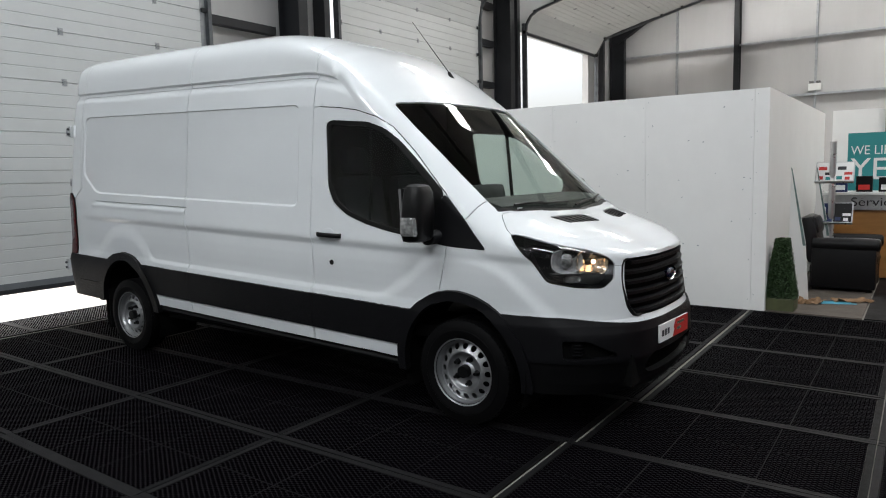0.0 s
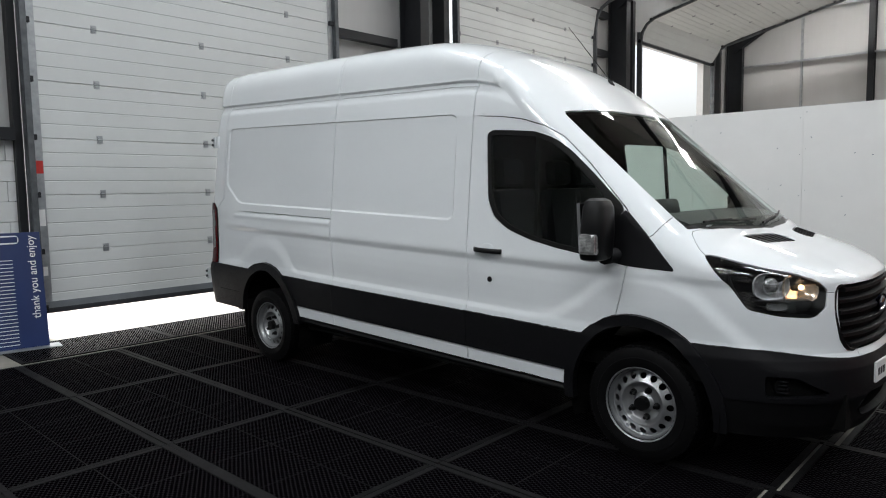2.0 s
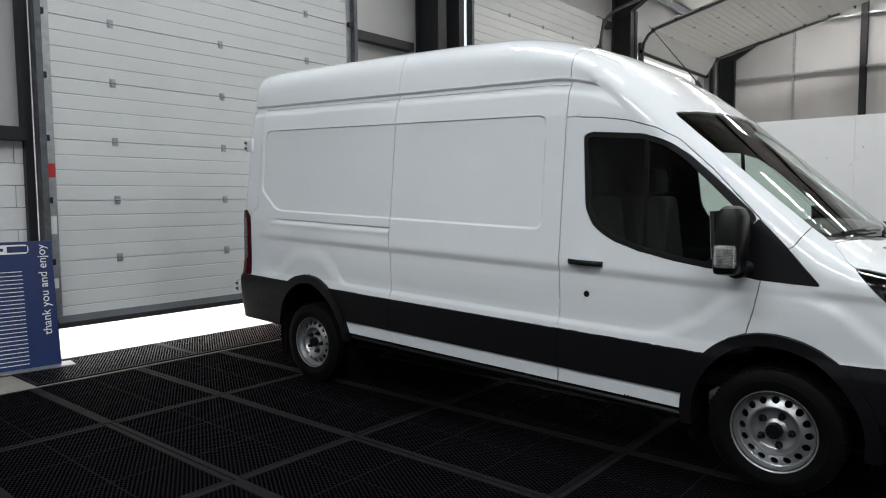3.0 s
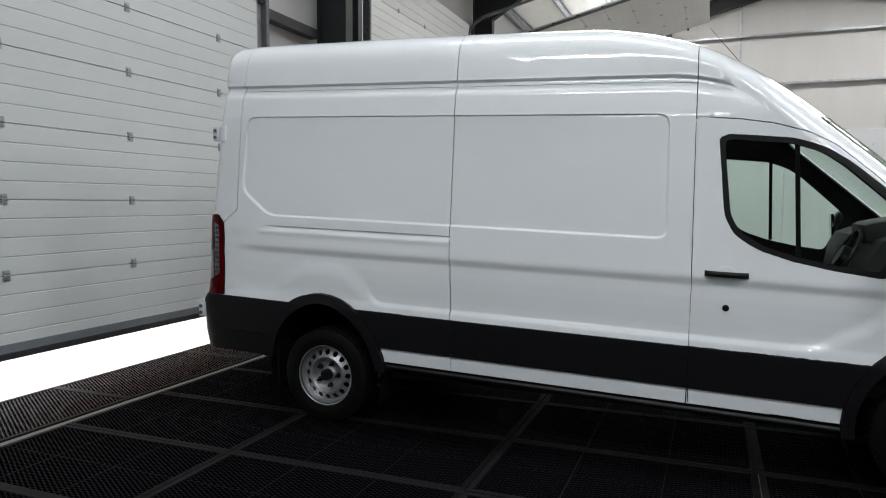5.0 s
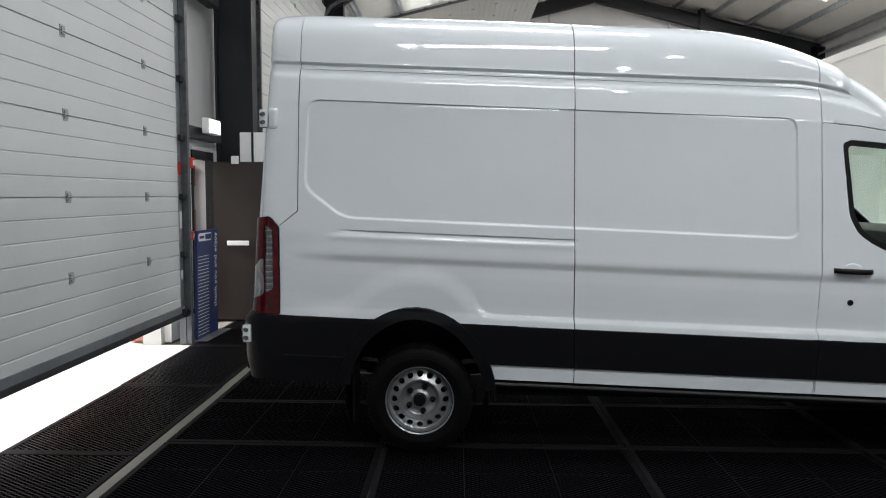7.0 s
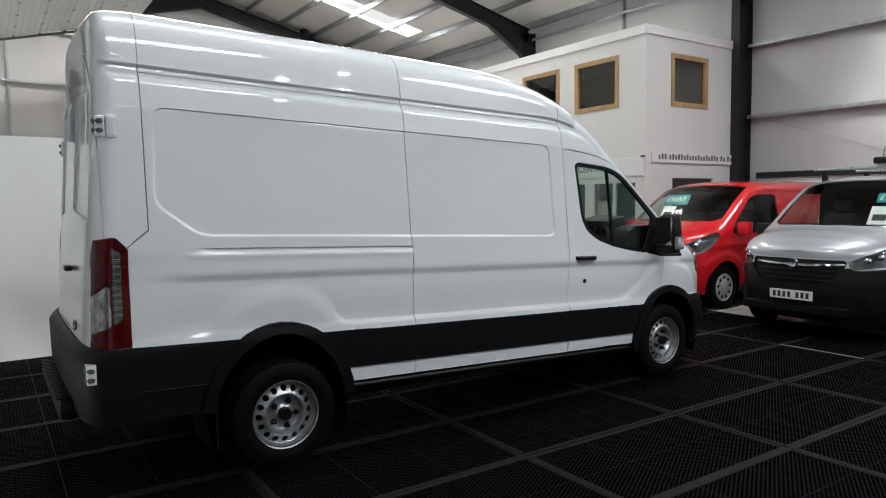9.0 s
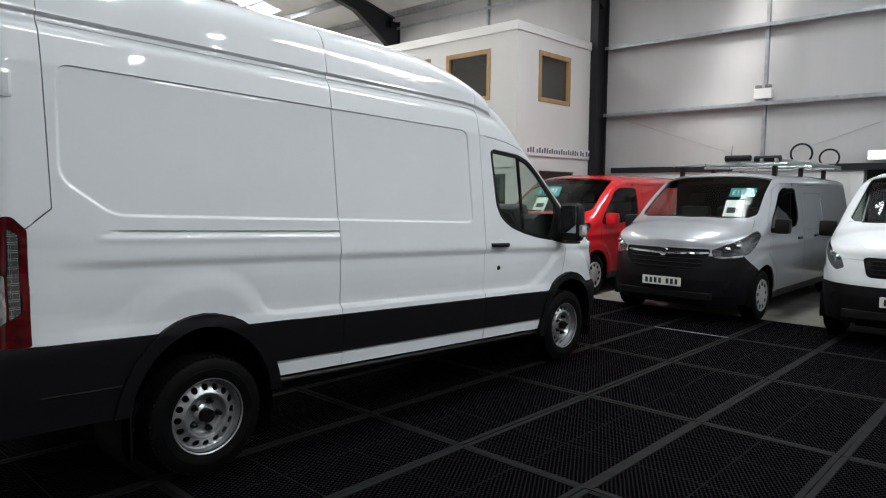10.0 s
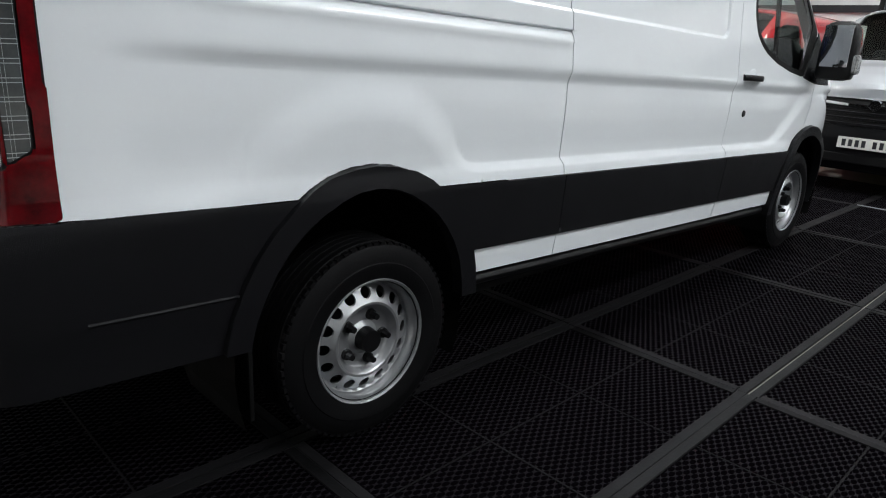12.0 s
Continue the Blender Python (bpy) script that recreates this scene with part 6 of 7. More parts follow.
        for x0 in (1.58, 0.75):
            part("door_handle", block(x0, x0 + 0.17, s * 0.965, s * 1.0, 1.0, 1.035, 0.012), M_BLACK, th, "black door handle")
    part("lower_grille", block(nose(0.4, 0.36) - 0.04, nose(0, 0.36, 0.012), -0.62, 0.62, 0.31, 0.40, 0.01), M_BLACK, th, "black lower grille")
    plate_ob = part("number_plate", block(nose(0, 0.52, 0.006), nose(0, 0.52, 0.018), -0.26, 0.26, 0.46, 0.572, 0.004), M_PLATE, th, "white number plate")
    x = nose(0, 0.52, 0.0185)
    for y in (-0.2, -0.14, -0.08, -0.02, 0.08, 0.14, 0.2):
        part("plate_mark", block(x, x + 0.001, y - 0.018, y + 0.018, 0.482, 0.55), M_INK_B, plate_ob)
    part("dashboard", block(2.75, 3.15, -0.85, 0.85, 0.8, 1.22, 0.05), M_DASH, th, "dark dashboard", smooth=True)
    part("bulkhead", block(1.72, 1.75, -0.85, 0.85, 0.4, 1.8), M_INNER, th)
    for y in (-0.45, 0.1, 0.5):
        part("seat_back", block(1.85, 2.0, y - 0.22, y + 0.22, 0.6, 1.45, 0.06), M_SEAT, th, "dark seat back", smooth=True)
        part("head_rest", block(1.84, 1.94, y - 0.12, y + 0.12, 1.46, 1.64, 0.04), M_SEAT, th, "dark head restraint", smooth=True)
    for s in (-1, 1):
        part("wiper", rod(bmesh.new(), (3.21, s * 0.35 - 0.28, 1.325), (3.17, s * 0.35 + 0.3, 1.335), 0.008, 6), M_BLACK, th, "black wiper blade")
    # price card and sales sheet inside the windscreen
    lean = pose(0, 0, 0, 0, -34, 0)
    if kind != "blunt":
        card = part("price_card", block(-0.004, 0.0, -0.24, 0.24, -0.1, 0.1), M_TEAL, th, "teal price card")
        card.matrix_basis = pose(2.56, -0.33 if kind == "left" else 0.46, 1.66) @ lean @ Matrix.Scale(1.0 if kind == "left" else 0.72, 4)
        if kind == "left":
            words("price", "£9497", 0.15, M_INK_W, card, Matrix.Translation((0.003, -0.2, -0.05)) @ pose(0, 0, 0, 90, 0, 90))
        else:
            words("price", "£17", 0.15, M_INK_W, card, Matrix.Translation((0.003, -0.2, -0.05)) @ pose(0, 0, 0, 90, 0, 90))
        sheet = part("sales_sheet", block(-0.004, 0.0, -0.12, 0.12, -0.16, 0.16), M_INK_W, th, "white sales sheet")
        sheet.matrix_basis = pose(2.86, -0.3 if kind == "left" else 0.44, 1.42) @ lean
        part("sheet_print", block(0.001, 0.002, -0.08, 0.08, -0.05, 0.04), M_INK_B, sheet)
    for ob in th.children:
        if ob.name.split(".")[0] in ("windscreen", "side_window", "headlamp_lens"):
            ob.visible_shadow = False
    return th


def bmesh_ball(at, r):
    bm = bmesh.new()
    bmesh.ops.create_uvsphere(bm, u_segments=20, v_segments=12, radius=1, matrix=Matrix.Translation(at) @ Matrix.Diagonal((*r, 1)))
    return bm


silver_van = small_van("silver_van", "silver panel van with a roof rack and ladder clamps", M_SILVER, M_CLAD, (10.485, -0.70, 0), "right")
red_van = small_van("red_van", "bright red panel van with a teal price card", M_CARRED, M_CARRED, (10.84, 1.98, 0), "left")
white_van = small_van("white_van", "small white panel van with a black grille", M_WHITE, M_CLAD, (10.47, -3.38, 0), "blunt")

# rack on the silver van: cross bars, an aluminium ladder bed with rollers, two looped clamps
rack = thing("roof_rack", "aluminium roof rack with ladder clamps on the silver van", "roof rack", (10.485, -0.70, 1.95), 180)
for x in (-0.6, 0.7, 1.95):
    part("cross_bar", rod(bmesh.new(), (x, -0.84, 0.12), (x, 0.84, 0.12), 0.02, 12), M_ALU, rack, "aluminium cross bar")
    for s in (-1, 1):
        part("bar_foot", box(bmesh.new(), x - 0.04, x + 0.04, s * 0.68 - 0.03, s * 0.68 + 0.03, -0.09, 0.1, 0.012), M_BLACK, rack, "black bar foot")
for y in (0.02, 0.2, 0.5, 0.7):
    part("bed_rail", box(bmesh.new(), -1.6, 2.0, y - 0.02, y + 0.02, 0.145, 0.2, 0.006), M_ALU, rack, "aluminium ladder bed rail")
for k in range(9):
    x = -1.1 + 0.375 * k
    part("bed_slat", box(bmesh.new(), x - 0.04, x + 0.04, 0.0, 0.72, 0.2, 0.215, 0.003), M_ALU, rack, "aluminium bed slat")
part("roller", rod(bmesh.new(), (2.02, 0.0, 0.21), (2.02, 0.36, 0.21), 0.045, 16), M_BLACK, rack, "black rubber roller")
part("roller", rod(bmesh.new(), (1.9, 0.38, 0.2), (1.9, 0.74, 0.2), 0.045, 16), M_BLACK, rack, "black rubber roller")
for x, y in ((0.65, 0.66), (-1.0, 0.66)):
    bm = bmesh.new()
    rows = []
    for k in range(23):
        t = -0.7 + (math.pi + 1.4) * k / 22
        c = Vector((x, y + 0.155 * math.cos(t), 0.33 + 0.15 * math.sin(t)))
        d = Vector((0, math.cos(t), math.sin(t)))
        rows.append([c + 0.016 * (math.cos(a) * d + math.sin(a) * Vector((1, 0, 0))) for a in np.linspace(0, 2 * math.pi, 9)[:-1]])
    loft(bm, rows, close=True, cap=True)
    part("ladder_clamp", bm, M_BLACK, rack, "black looped ladder clamp", smooth=True)
part("van_aerial", rod(bmesh.new(), (1.75, -0.05, -0.02), (1.62, -0.05, 0.42), 0.004, 6), M_BLACK, rack, "thin black aerial")


# ---- two-storey office box beside the side wall ----
OX, OY, OH, OEND = 9.27, 3.8, 5.04, 14.5
M_OFFICE = material("office_white_panel", (0.76, 0.76, 0.74), 0.5, spot=0.04, scale=1.2, stretch=(1, 1, 0.2))
M_BEIGE = material("beige_plaster", (0.55, 0.48, 0.38), 0.7, spot=0.1, scale=2)
M_CARPET = material("beige_floor", (0.1, 0.084, 0.07), 0.9, spot=0.25, scale=5, grain=0.5, grain_scale=200)
W_LOW, W_TOP = 3.56, 4.57
wall_with_holes("wall_office_west", "x", OX, 0.12, OY + 0.12, OEND, -0.01, OH, [(4.5, 5.7, W_LOW, W_TOP), (6.22, 7.42, W_LOW, W_TOP), (3.98, 5.2, 0.9, 2.07), (5.35, 7.2, 0.9, 2.07), (7.95, 9.15, W_LOW, W_TOP)], M_OFFICE, "white panelled office wall with wood-framed windows")
wall_with_holes("wall_office_south", "y", OY, 0.12, OX, XX - 0.35, -0.01, OH, [(10.04, 11.2, W_LOW, W_TOP), (10.1, 11.45, 0.0, 2.1)], M_OFFICE, "white panelled office wall with a wood-framed window")
structure("ceiling_office", block(OX, XX - 0.3, OY, OEND, OH - 0.08, OH - 0.002), M_BOARD, "white office roof board", "ceiling")
structure("floor_office", block(OX + 0.13, XX - 0.3, OY + 0.13, OEND, 2.5, 2.7), M_BEIGE, "office upper floor", "floor")
structure("wall_office_back", block(XX - 0.34, XX - 0.3, OY + 0.13, OEND, 0, OH - 0.1), M_BEIGE, "beige inner office wall", "wall")
structure("trim", block(OX - 0.03, XX - 0.35, OY - 0.03, OY, OH - 0.16, OH + 0.02, 0.004), M_BOARD, "white coping strip on the office", "trim")
structure("trim", block(OX - 0.03, OX, OY, OEND, OH - 0.16, OH + 0.02, 0.004), M_BOARD, "white coping strip on the office", "trim")
structure("trim", block(OX - 0.012, OX, OY, OEND, 2.49, 2.52), M_BOARD, "white storey strip", "trim")


def office_window(axis, a, b, z0, z1, at):
    """A pine-framed fixed window set in the wall."""
    w = tagged(thing("window_office", "pine-framed fixed office window", "window", (0, 0, 0), group="office windows"), kind="structure")
    f = 0.075

    def piece(name, u0, u1, v0, v1, d0, d1, mat, label=""):
        if axis == "x":
            part(name, block(at + d0, at + d1, u0, u1, v0, v1, 0.004), mat, w, label)
        else:
            part(name, block(u0, u1, at + d0, at + d1, v0, v1, 0.004), mat, w, label)
    piece("window_frame", a - 0.02, b + 0.02, z0 - 0.02, z0 + f, -0.02, 0.1, M_WOOD, "pine bottom rail")
    piece("window_frame", a - 0.02, b + 0.02, z1 - f, z1 + 0.02, -0.02, 0.1, M_WOOD, "pine top rail")
    piece("window_frame", a - 0.02, a + f, z0 + f, z1 - f, -0.02, 0.1, M_WOOD, "pine stile")
    piece("window_frame", b - f, b + 0.02, z0 + f, z1 - f, -0.02, 0.1, M_WOOD, "pine stile")
    if axis == "x":
        pane = part("pane", block(at + 0.04, at + 0.046, a + f, b - f, z0 + f, z1 - f), M_DARKGLASS, w, "clear window pane")
    else:
        pane = part("pane", block(a + f, b - f, at + 0.04, at + 0.046, z0 + f, z1 - f), M_DARKGLASS, w, "clear window pane")
    pane.visible_shadow = False


for a, b in ((4.5, 5.7), (6.22, 7.42), (7.95, 9.15)):
    office_window("x", a, b, W_LOW, W_TOP, OX)
office_window("y", 10.04, 11.2, W_LOW, W_TOP, OY)
M_FRAME = material("white_window_frame", (0.7, 0.7, 0.68), 0.4)
for a, b in ((3.98, 5.2), (5.35, 7.2)):
    w = tagged(thing("window_reception", "white-framed reception window", "window", (0, 0, 0), group="reception windows"), kind="structure")
    for y0, y1, z0, z1 in ((a, b, 0.9, 0.96), (a, b, 2.01, 2.07), (a, a + 0.06, 0.96, 2.01), (b - 0.06, b, 0.96, 2.01), ((a + b) / 2 - 0.03, (a + b) / 2 + 0.03, 0.96, 2.01)):
        part("window_frame", block(OX - 0.01, OX + 0.08, y0, y1, z0, z1, 0.003), M_FRAME, w, "white frame bar")
    part("pane", block(OX + 0.03, OX + 0.036, a + 0.06, b - 0.06, 0.96, 2.01), M_DARKGLASS, w).visible_shadow = False
structure("door_office", block(10.12, 11.43, OY + 0.03, OY + 0.08, 0.0, 2.08), M_BROWN, "dark brown office door", "door")

# storey sign band and lettering
M_SIGNGREY = material("grey_sign_print", (0.13, 0.13, 0.14), 0.5)
signs = thing("address_sign", "white fascia sign with dark lettering on the office", "sign", (0, 0, 0))
part("sign_board", block(9.42, XX - 0.36, OY - 0.035, OY - 0.012, 2.4, 2.61, 0.003), M_INK_W, signs, "white sign board")
x = 9.62
rng = random.Random(3)
for group in (3, 1, 18, 1, 2, 1, 2):
    for k in range(group):
        w = 0.058 if group > 1 else 0.014
        h = rng.choice((0.085, 0.085, 0.115))
        part("sign_mark", block(x, x + w, OY - 0.0375, OY - 0.035, 2.465, 2.465 + (h if group > 1 else 0.02)), M_SIGNGREY, signs)
        x += 0.092 if group > 1 else 0.055
centre_sign = thing("centre_sign", "white fascia sign reading van centre in black", "sign", (0, 0, 0))
part("sign_board", block(OX - 0.03, OX - 0.006, OY + 0.02, 6.4, 2.14, 2.47, 0.003), M_INK_W, centre_sign, "white sign board")
for body, y in (("VAN", 6.15), ("CENTRE", 5.6)):
    words("lettering", body, 0.2, M_INK_B, centre_sign, Matrix.Translation((OX - 0.032, y, 2.26)) @ pose(0, 0, 0, 90, 0, -90), squeeze=1.1)
part("sign_lamp", block(OX - 0.09, OX - 0.03, OY - 0.02, OY + 0.05, 2.5, 2.53, 0.004), M_BLACK, centre_sign, "small black lamp")

# strip light inside the reception
strip = thing("strip_light", "white fluorescent strip light in the reception", "ceiling light", (10.4, 5.6, 2.42))
part("strip_body", block(-0.05, 0.05, -0.75, 0.75, 0.0, 0.08, 0.006), M_WHITEPL, strip)
part("strip_tube", rod(bmesh.new(), (0, -0.72, -0.02), (0, 0.72, -0.02), 0.02, 10), glow_material("strip_tube_glow", (1, 0.97, 0.9), 12), strip, "glowing tube")
up = thing("strip_light", "white fluorescent strip light in the upper office", "ceiling light", (10.6, 5.2, 4.86), 60)
part("strip_body", block(-0.05, 0.05, -0.7, 0.7, 0.0, 0.08, 0.006), M_WHITEPL, up)
part("strip_tube", rod(bmesh.new(), (0, -0.68, -0.02), (0, 0.68, -0.02), 0.02, 10), bpy.data.materials["strip_tube_glow"], up, "glowing tube")

# ---- reception corner behind the partition ----
structure("wall_reception", block(PX, OX, 9.6, 9.7, 0, 2.55), M_BOARD, "white reception back wall", "wall")
welcome = thing("welcome_sign", "white sign reading welcome in black capitals", "sign", (0, 0, 0))
part("sign_board", block(6.7, 8.6, 9.57, 9.598, 2.12, 2.52, 0.003), M_INK_W, welcome, "white sign board")
words("lettering", "WELCOME", 0.2, M_INK_B, welcome, Matrix.Translation((7.12, 9.567, 2.28)) @ pose(0, 0, 0, 90, 0, 0))
for x in (6.7, 7.7):
    w = tagged(thing("window_reception", "white-framed reception window", "window", (0, 0, 0), group="reception windows"), kind="structure")
    part("window_frame", block(x, x + 0.95, 9.56, 9.598, 0.9, 2.08, 0.004), M_FRAME, w, "white frame")
    part("pane", block(x + 0.07, x + 0.88, 9.55, 9.559, 0.97, 2.0), material("dull_window", (0.12, 0.14, 0.14), 0.15), w)
structure("carpet", block(4.72, 5.62, 3.68, 9.5, -0.011, 0.003), M_CARPET, "worn beige floor of the reception", "floor")
structure("carpet", block(5.64, 9.2, 3.68, 9.5, -0.011, 0.004), M_MAT_EDGE, "dark grey entrance matting", "floor")

desk = thing("service_desk", "wood-fronted service desk with a silver fascia", "desk", (4.95, 6.6, 0))
part("desk_front", block(0.0, 3.2, 0.05, 0.09, 0.02, 0.98, 0.004), material("orange_wood", (0.42, 0.2, 0.06), 0.4, spot=0.3, scale=3, stretch=(0.4, 1, 3)), desk, "orange wood veneer front")
part("desk_fascia", block(-0.02, 3.22, 0.0, 0.06, 0.96, 1.17, 0.006), M_ALU, desk, "brushed silver fascia")
part("desk_top", block(-0.05, 3.25, -0.02, 0.7, 1.17, 1.21, 0.006), M_WHITEPL, desk, "pale desk top")
words("lettering", "Service", 0.17, M_INK_B, desk, Matrix.Translation((0.3, -0.003, 1.02)) @ pose(0, 0, 0, 90, 0, 0), squeeze=1.15)
for k, x in enumerate((0.15, 0.45, 0.72, 1.0)):
    b = thing("leaflet_box", "small dark leaflet holder on the desk" if k else "blue leaflet holder on the desk", "leaflet holder", (4.95 + x, 6.75, 1.21), group="leaflet holders")
    part("holder", block(-0.1, 0.1, -0.05, 0.05, 0, 0.24 - 0.02 * k, 0.01), M_BLUE if k == 0 else M_BLACK, b)
    part("leaflet", block(-0.07, 0.07, -0.056, -0.05, 0.03, 0.1), M_RED if k == 1 else M_INK_W, b)
banner = thing("roll_up_banner", "teal roll-up banner with large white capitals", "banner", (5.12, 7.5, 0))
part("banner_sheet", block(0.0, 1.0, 0, 0.01, 0.05, 2.06, 0.002), M_TEAL, banner, "teal printed sheet")
part("banner_base", block(-0.02, 1.02, -0.1, 0.1, 0, 0.06, 0.01), M_ALU, banner, "silver base")
words("lettering", "WE LIKE TO", 0.19, M_INK_W, banner, Matrix.Translation((0.04, -0.003, 1.74)) @ pose(0, 0, 0, 90, 0, 0), squeeze=0.85)
words("lettering", "YES", 0.46, M_INK_W, banner, Matrix.Translation((0.04, -0.003, 1.37)) @ pose(0, 0, 0, 90, 0, 0), squeeze=0.95)
tv = thing("wall_television", "black flat television on the reception wall", "television", (5.5, 9.55, 1.98))
part("screen", block(0, 1.2, -0.08, 0.04, 0, 0.7, 0.01), M_BLACK, tv)

stand = thing("leaflet_stand", "silver pole stand with two sloping brochure trays", "brochure stand", (5.09, 5.9, 0))
part("pole", rod(bmesh.new(), (0, 0, 0.02), (0, 0, 1.9), 0.04, 20), M_ALU, stand, "brushed metal pole")
part("base", rod(bmesh.new(), (0, 0, 0.0), (0, 0, 0.02), 0.2, 28), M_ALU, stand)
for z, back in ((1.37, M_INK_W), (0.83, M_BLUE)):
    m = pose(0.02, -0.06, z, 62, 0, 0)
    tray = part("tray", box(box(bmesh.new(), -0.22, 0.23, 0.0, 0.3, -0.012, 0.0, 0.003, m=m), -0.22, 0.23, -0.012, 0.0, -0.012, 0.045, 0.003, m=m), M_ALU, stand, "sloping metal tray")
    for k, (u, w) in enumerate(((-0.21, 0.205), (0.01, 0.205))):
        leaf_ob = part("brochure", box(bmesh.new(), u, u + w, 0.01, 0.285, 0.001, 0.008, 0.002, m=m), back if k == 0 else (M_INK_W if z > 1 else M_BLACK), tray, "printed brochure")
        for i, (a, b, c, d) in enumerate(((0.12, 0.6, 0.62, 0.8), (0.5, 0.95, 0.36, 0.5), (0.08, 0.4, 0.12, 0.3), (0.55, 0.82, 0.1, 0.26))):
            mats = (M_RED, M_INK_B, M_RED, M_TEAL) if z > 1 else (M_INK_W, M_BLACK, M_INK_W, M_BLUE)
            part("brochure_print", box(bmesh.new(), u + w * a, u + w * b, 0.28 * c, 0.28 * d, 0.0085, 0.0095, m=m), mats[(i + k) % 4], tray)

M_LEATHER = material("black_leather", (0.005, 0.005, 0.006), 0.38, spec=0.3, spot=0.3, scale=8, grain=0.6, grain_scale=150)
chair = thing("armchair", "black leather armchair on the beige floor", "armchair", (5.28, 5.7, 0.0), 90)
part("seat_base", block(-0.36, 0.36, -0.36, 0.36, 0.03, 0.34, 0.04), M_LEATHER, chair, smooth=True)
part("seat_cushion", block(-0.24, 0.24, -0.39, 0.26, 0.33, 0.47, 0.065), M_LEATHER, chair, "padded seat cushion", smooth=True)
for s in (-1, 1):
    part("armrest", box(bmesh.new(), s * 0.25, s * 0.38, -0.37, 0.34, 0.04, 0.58, 0.03), M_LEATHER, chair, "padded armrest", smooth=True)
    bm = bmesh.new()
    rows = [[(s * 0.315 + r * math.cos(t), y, 0.6 + 0.8 * r * math.sin(t)) for t in np.linspace(0, 2 * math.pi, 19)[:-1]] for y, r in ((-0.41, 0.04), (-0.405, 0.075), (-0.38, 0.098), (-0.2, 0.105), (0.1, 0.1), (0.33, 0.09))]
    loft(bm, rows, close=True, cap=True)
    part("arm_roll", bm, M_LEATHER, chair, "rolled arm pad", smooth=True)
part("backrest", box(bmesh.new(), -0.34, 0.34, -0.1, 0.1, 0.0, 0.62, 0.085, m=pose(0, 0.3, 0.34, -12, 0, 0)), M_LEATHER, chair, "tall padded backrest", smooth=True)
part("back_roll", box(bmesh.new(), -0.3, 0.3, -0.13, 0.02, 0.36, 0.6, 0.07, m=pose(0, 0.3, 0.34, -12, 0, 0)), M_LEATHER, chair, "head pad of the backrest", smooth=True)
for s in (-1, 1):
    for y in (-0.3, 0.3):
        part("foot", block(s * 0.29 - 0.03, s * 0.29 + 0.03, y - 0.03, y + 0.03, 0.0, 0.03), M_BLACK, chair)

M_STRIP = material("printed_strip", (0.2, 0.3, 0.28), 0.3, spot=0.7, scale=14)
for at, turn in (((4.80, 4.45, 0), 12), ((4.9, 5.85, 0), 8)):
    sail = thing("display_sail", "tall white triangular display panel with a printed edge", "display panel", at, turn, group="display panels")
    for nm, y, mat in (("panel", 0.02, M_BOARD), ("printed_strip", 0.024, M_STRIP)):
        bm = bmesh.new()
        pts = [(0.0, 0.0), (0.23, 0.0), (0.18, 0.7), (0.01, 1.6)] if nm == "panel" else [(0.15, 0.66), (0.181, 0.66), (0.018, 1.56), (0.003, 1.58)]
        a = [bm.verts.new((x, -y, z)) for x, z in pts]
        b = [bm.verts.new((x, y, z)) for x, z in pts]
        bm.faces.new(a), bm.faces.new(b[::-1])
        for i in range(4):
            bm.faces.new((a[i], a[(i + 1) % 4], b[(i + 1) % 4], b[i]))
        part(nm, bm, mat, sail, "" if nm == "panel" else "green-grey printed strip")

# clipped box tree in a trough
# darker core colour: the shade within the foliage is put into it
M_LEAFDARK = material("shaded_twigs", (0.012, 0.022, 0.008), 0.9)
M_LEAF = material("box_leaf", (0.032, 0.075, 0.02), 0.55, spot=0.5, scale=40)
M_TROUGH = material("green_trough_paint", (0.09, 0.1, 0.045), 0.5, spot=0.3, scale=6)
tree = thing("topiary_plant", "clipped green topiary obelisk in a painted trough", "plant", (4.83, 3.86, 0))
part("trough", block(-0.15, 0.15, -0.15, 0.15, 0.0, 0.14, 0.008), M_TROUGH, tree, "olive painted trough")
bm = bmesh.new()
bmesh.ops.create_cone(bm, cap_ends=True, segments=4, radius1=0.175, radius2=0.05, depth=0.64, matrix=Matrix.Translation((0, 0, 0.45)) @ pose(0, 0, 0, 0, 0, 45))
part("core", bm, M_LEAFDARK, tree)
rng = random.Random(8)
verts, faces = [], []
for k in range(9000):
    h = rng.random() ** 1.1
    half = 0.15 - 0.09 * h
    side = rng.randrange(4)
    u = rng.uniform(-half, half)
    depth = half + rng.uniform(-0.03, 0.014)
    p = Vector(((u, depth), (u, -depth), (depth, u), (-depth, u))[side] + (0.14 + 0.66 * h,))
    a = Vector((rng.gauss(0, 1), rng.gauss(0, 1), rng.gauss(0, 1))).normalized() * 0.011
    b = a.cross(Vector((rng.gauss(0, 1), rng.gauss(0, 1), rng.gauss(0, 1)))).normalized() * 0.007
    i = len(verts)
    verts += [p - a, p + b, p + a, p - b]
    faces.append((i, i + 1, i + 2, i + 3))
me = bpy.data.meshes.new("leaves")
me.from_pydata([tuple(v) for v in verts], [], faces)
me.materials.append(M_LEAF)
leaves = tagged(new("leaves", me), "small dark green leaves", kind="stuff")
leaves.parent = tree

# packing paper on the floor
M_PAPER = material("brown_packing_paper", (0.32, 0.2, 0.11), 0.85, spot=0.3, scale=12)
M_CYAN = material("blue_leaflet", (0.07, 0.36, 0.5), 0.5, spot=0.15, scale=8)
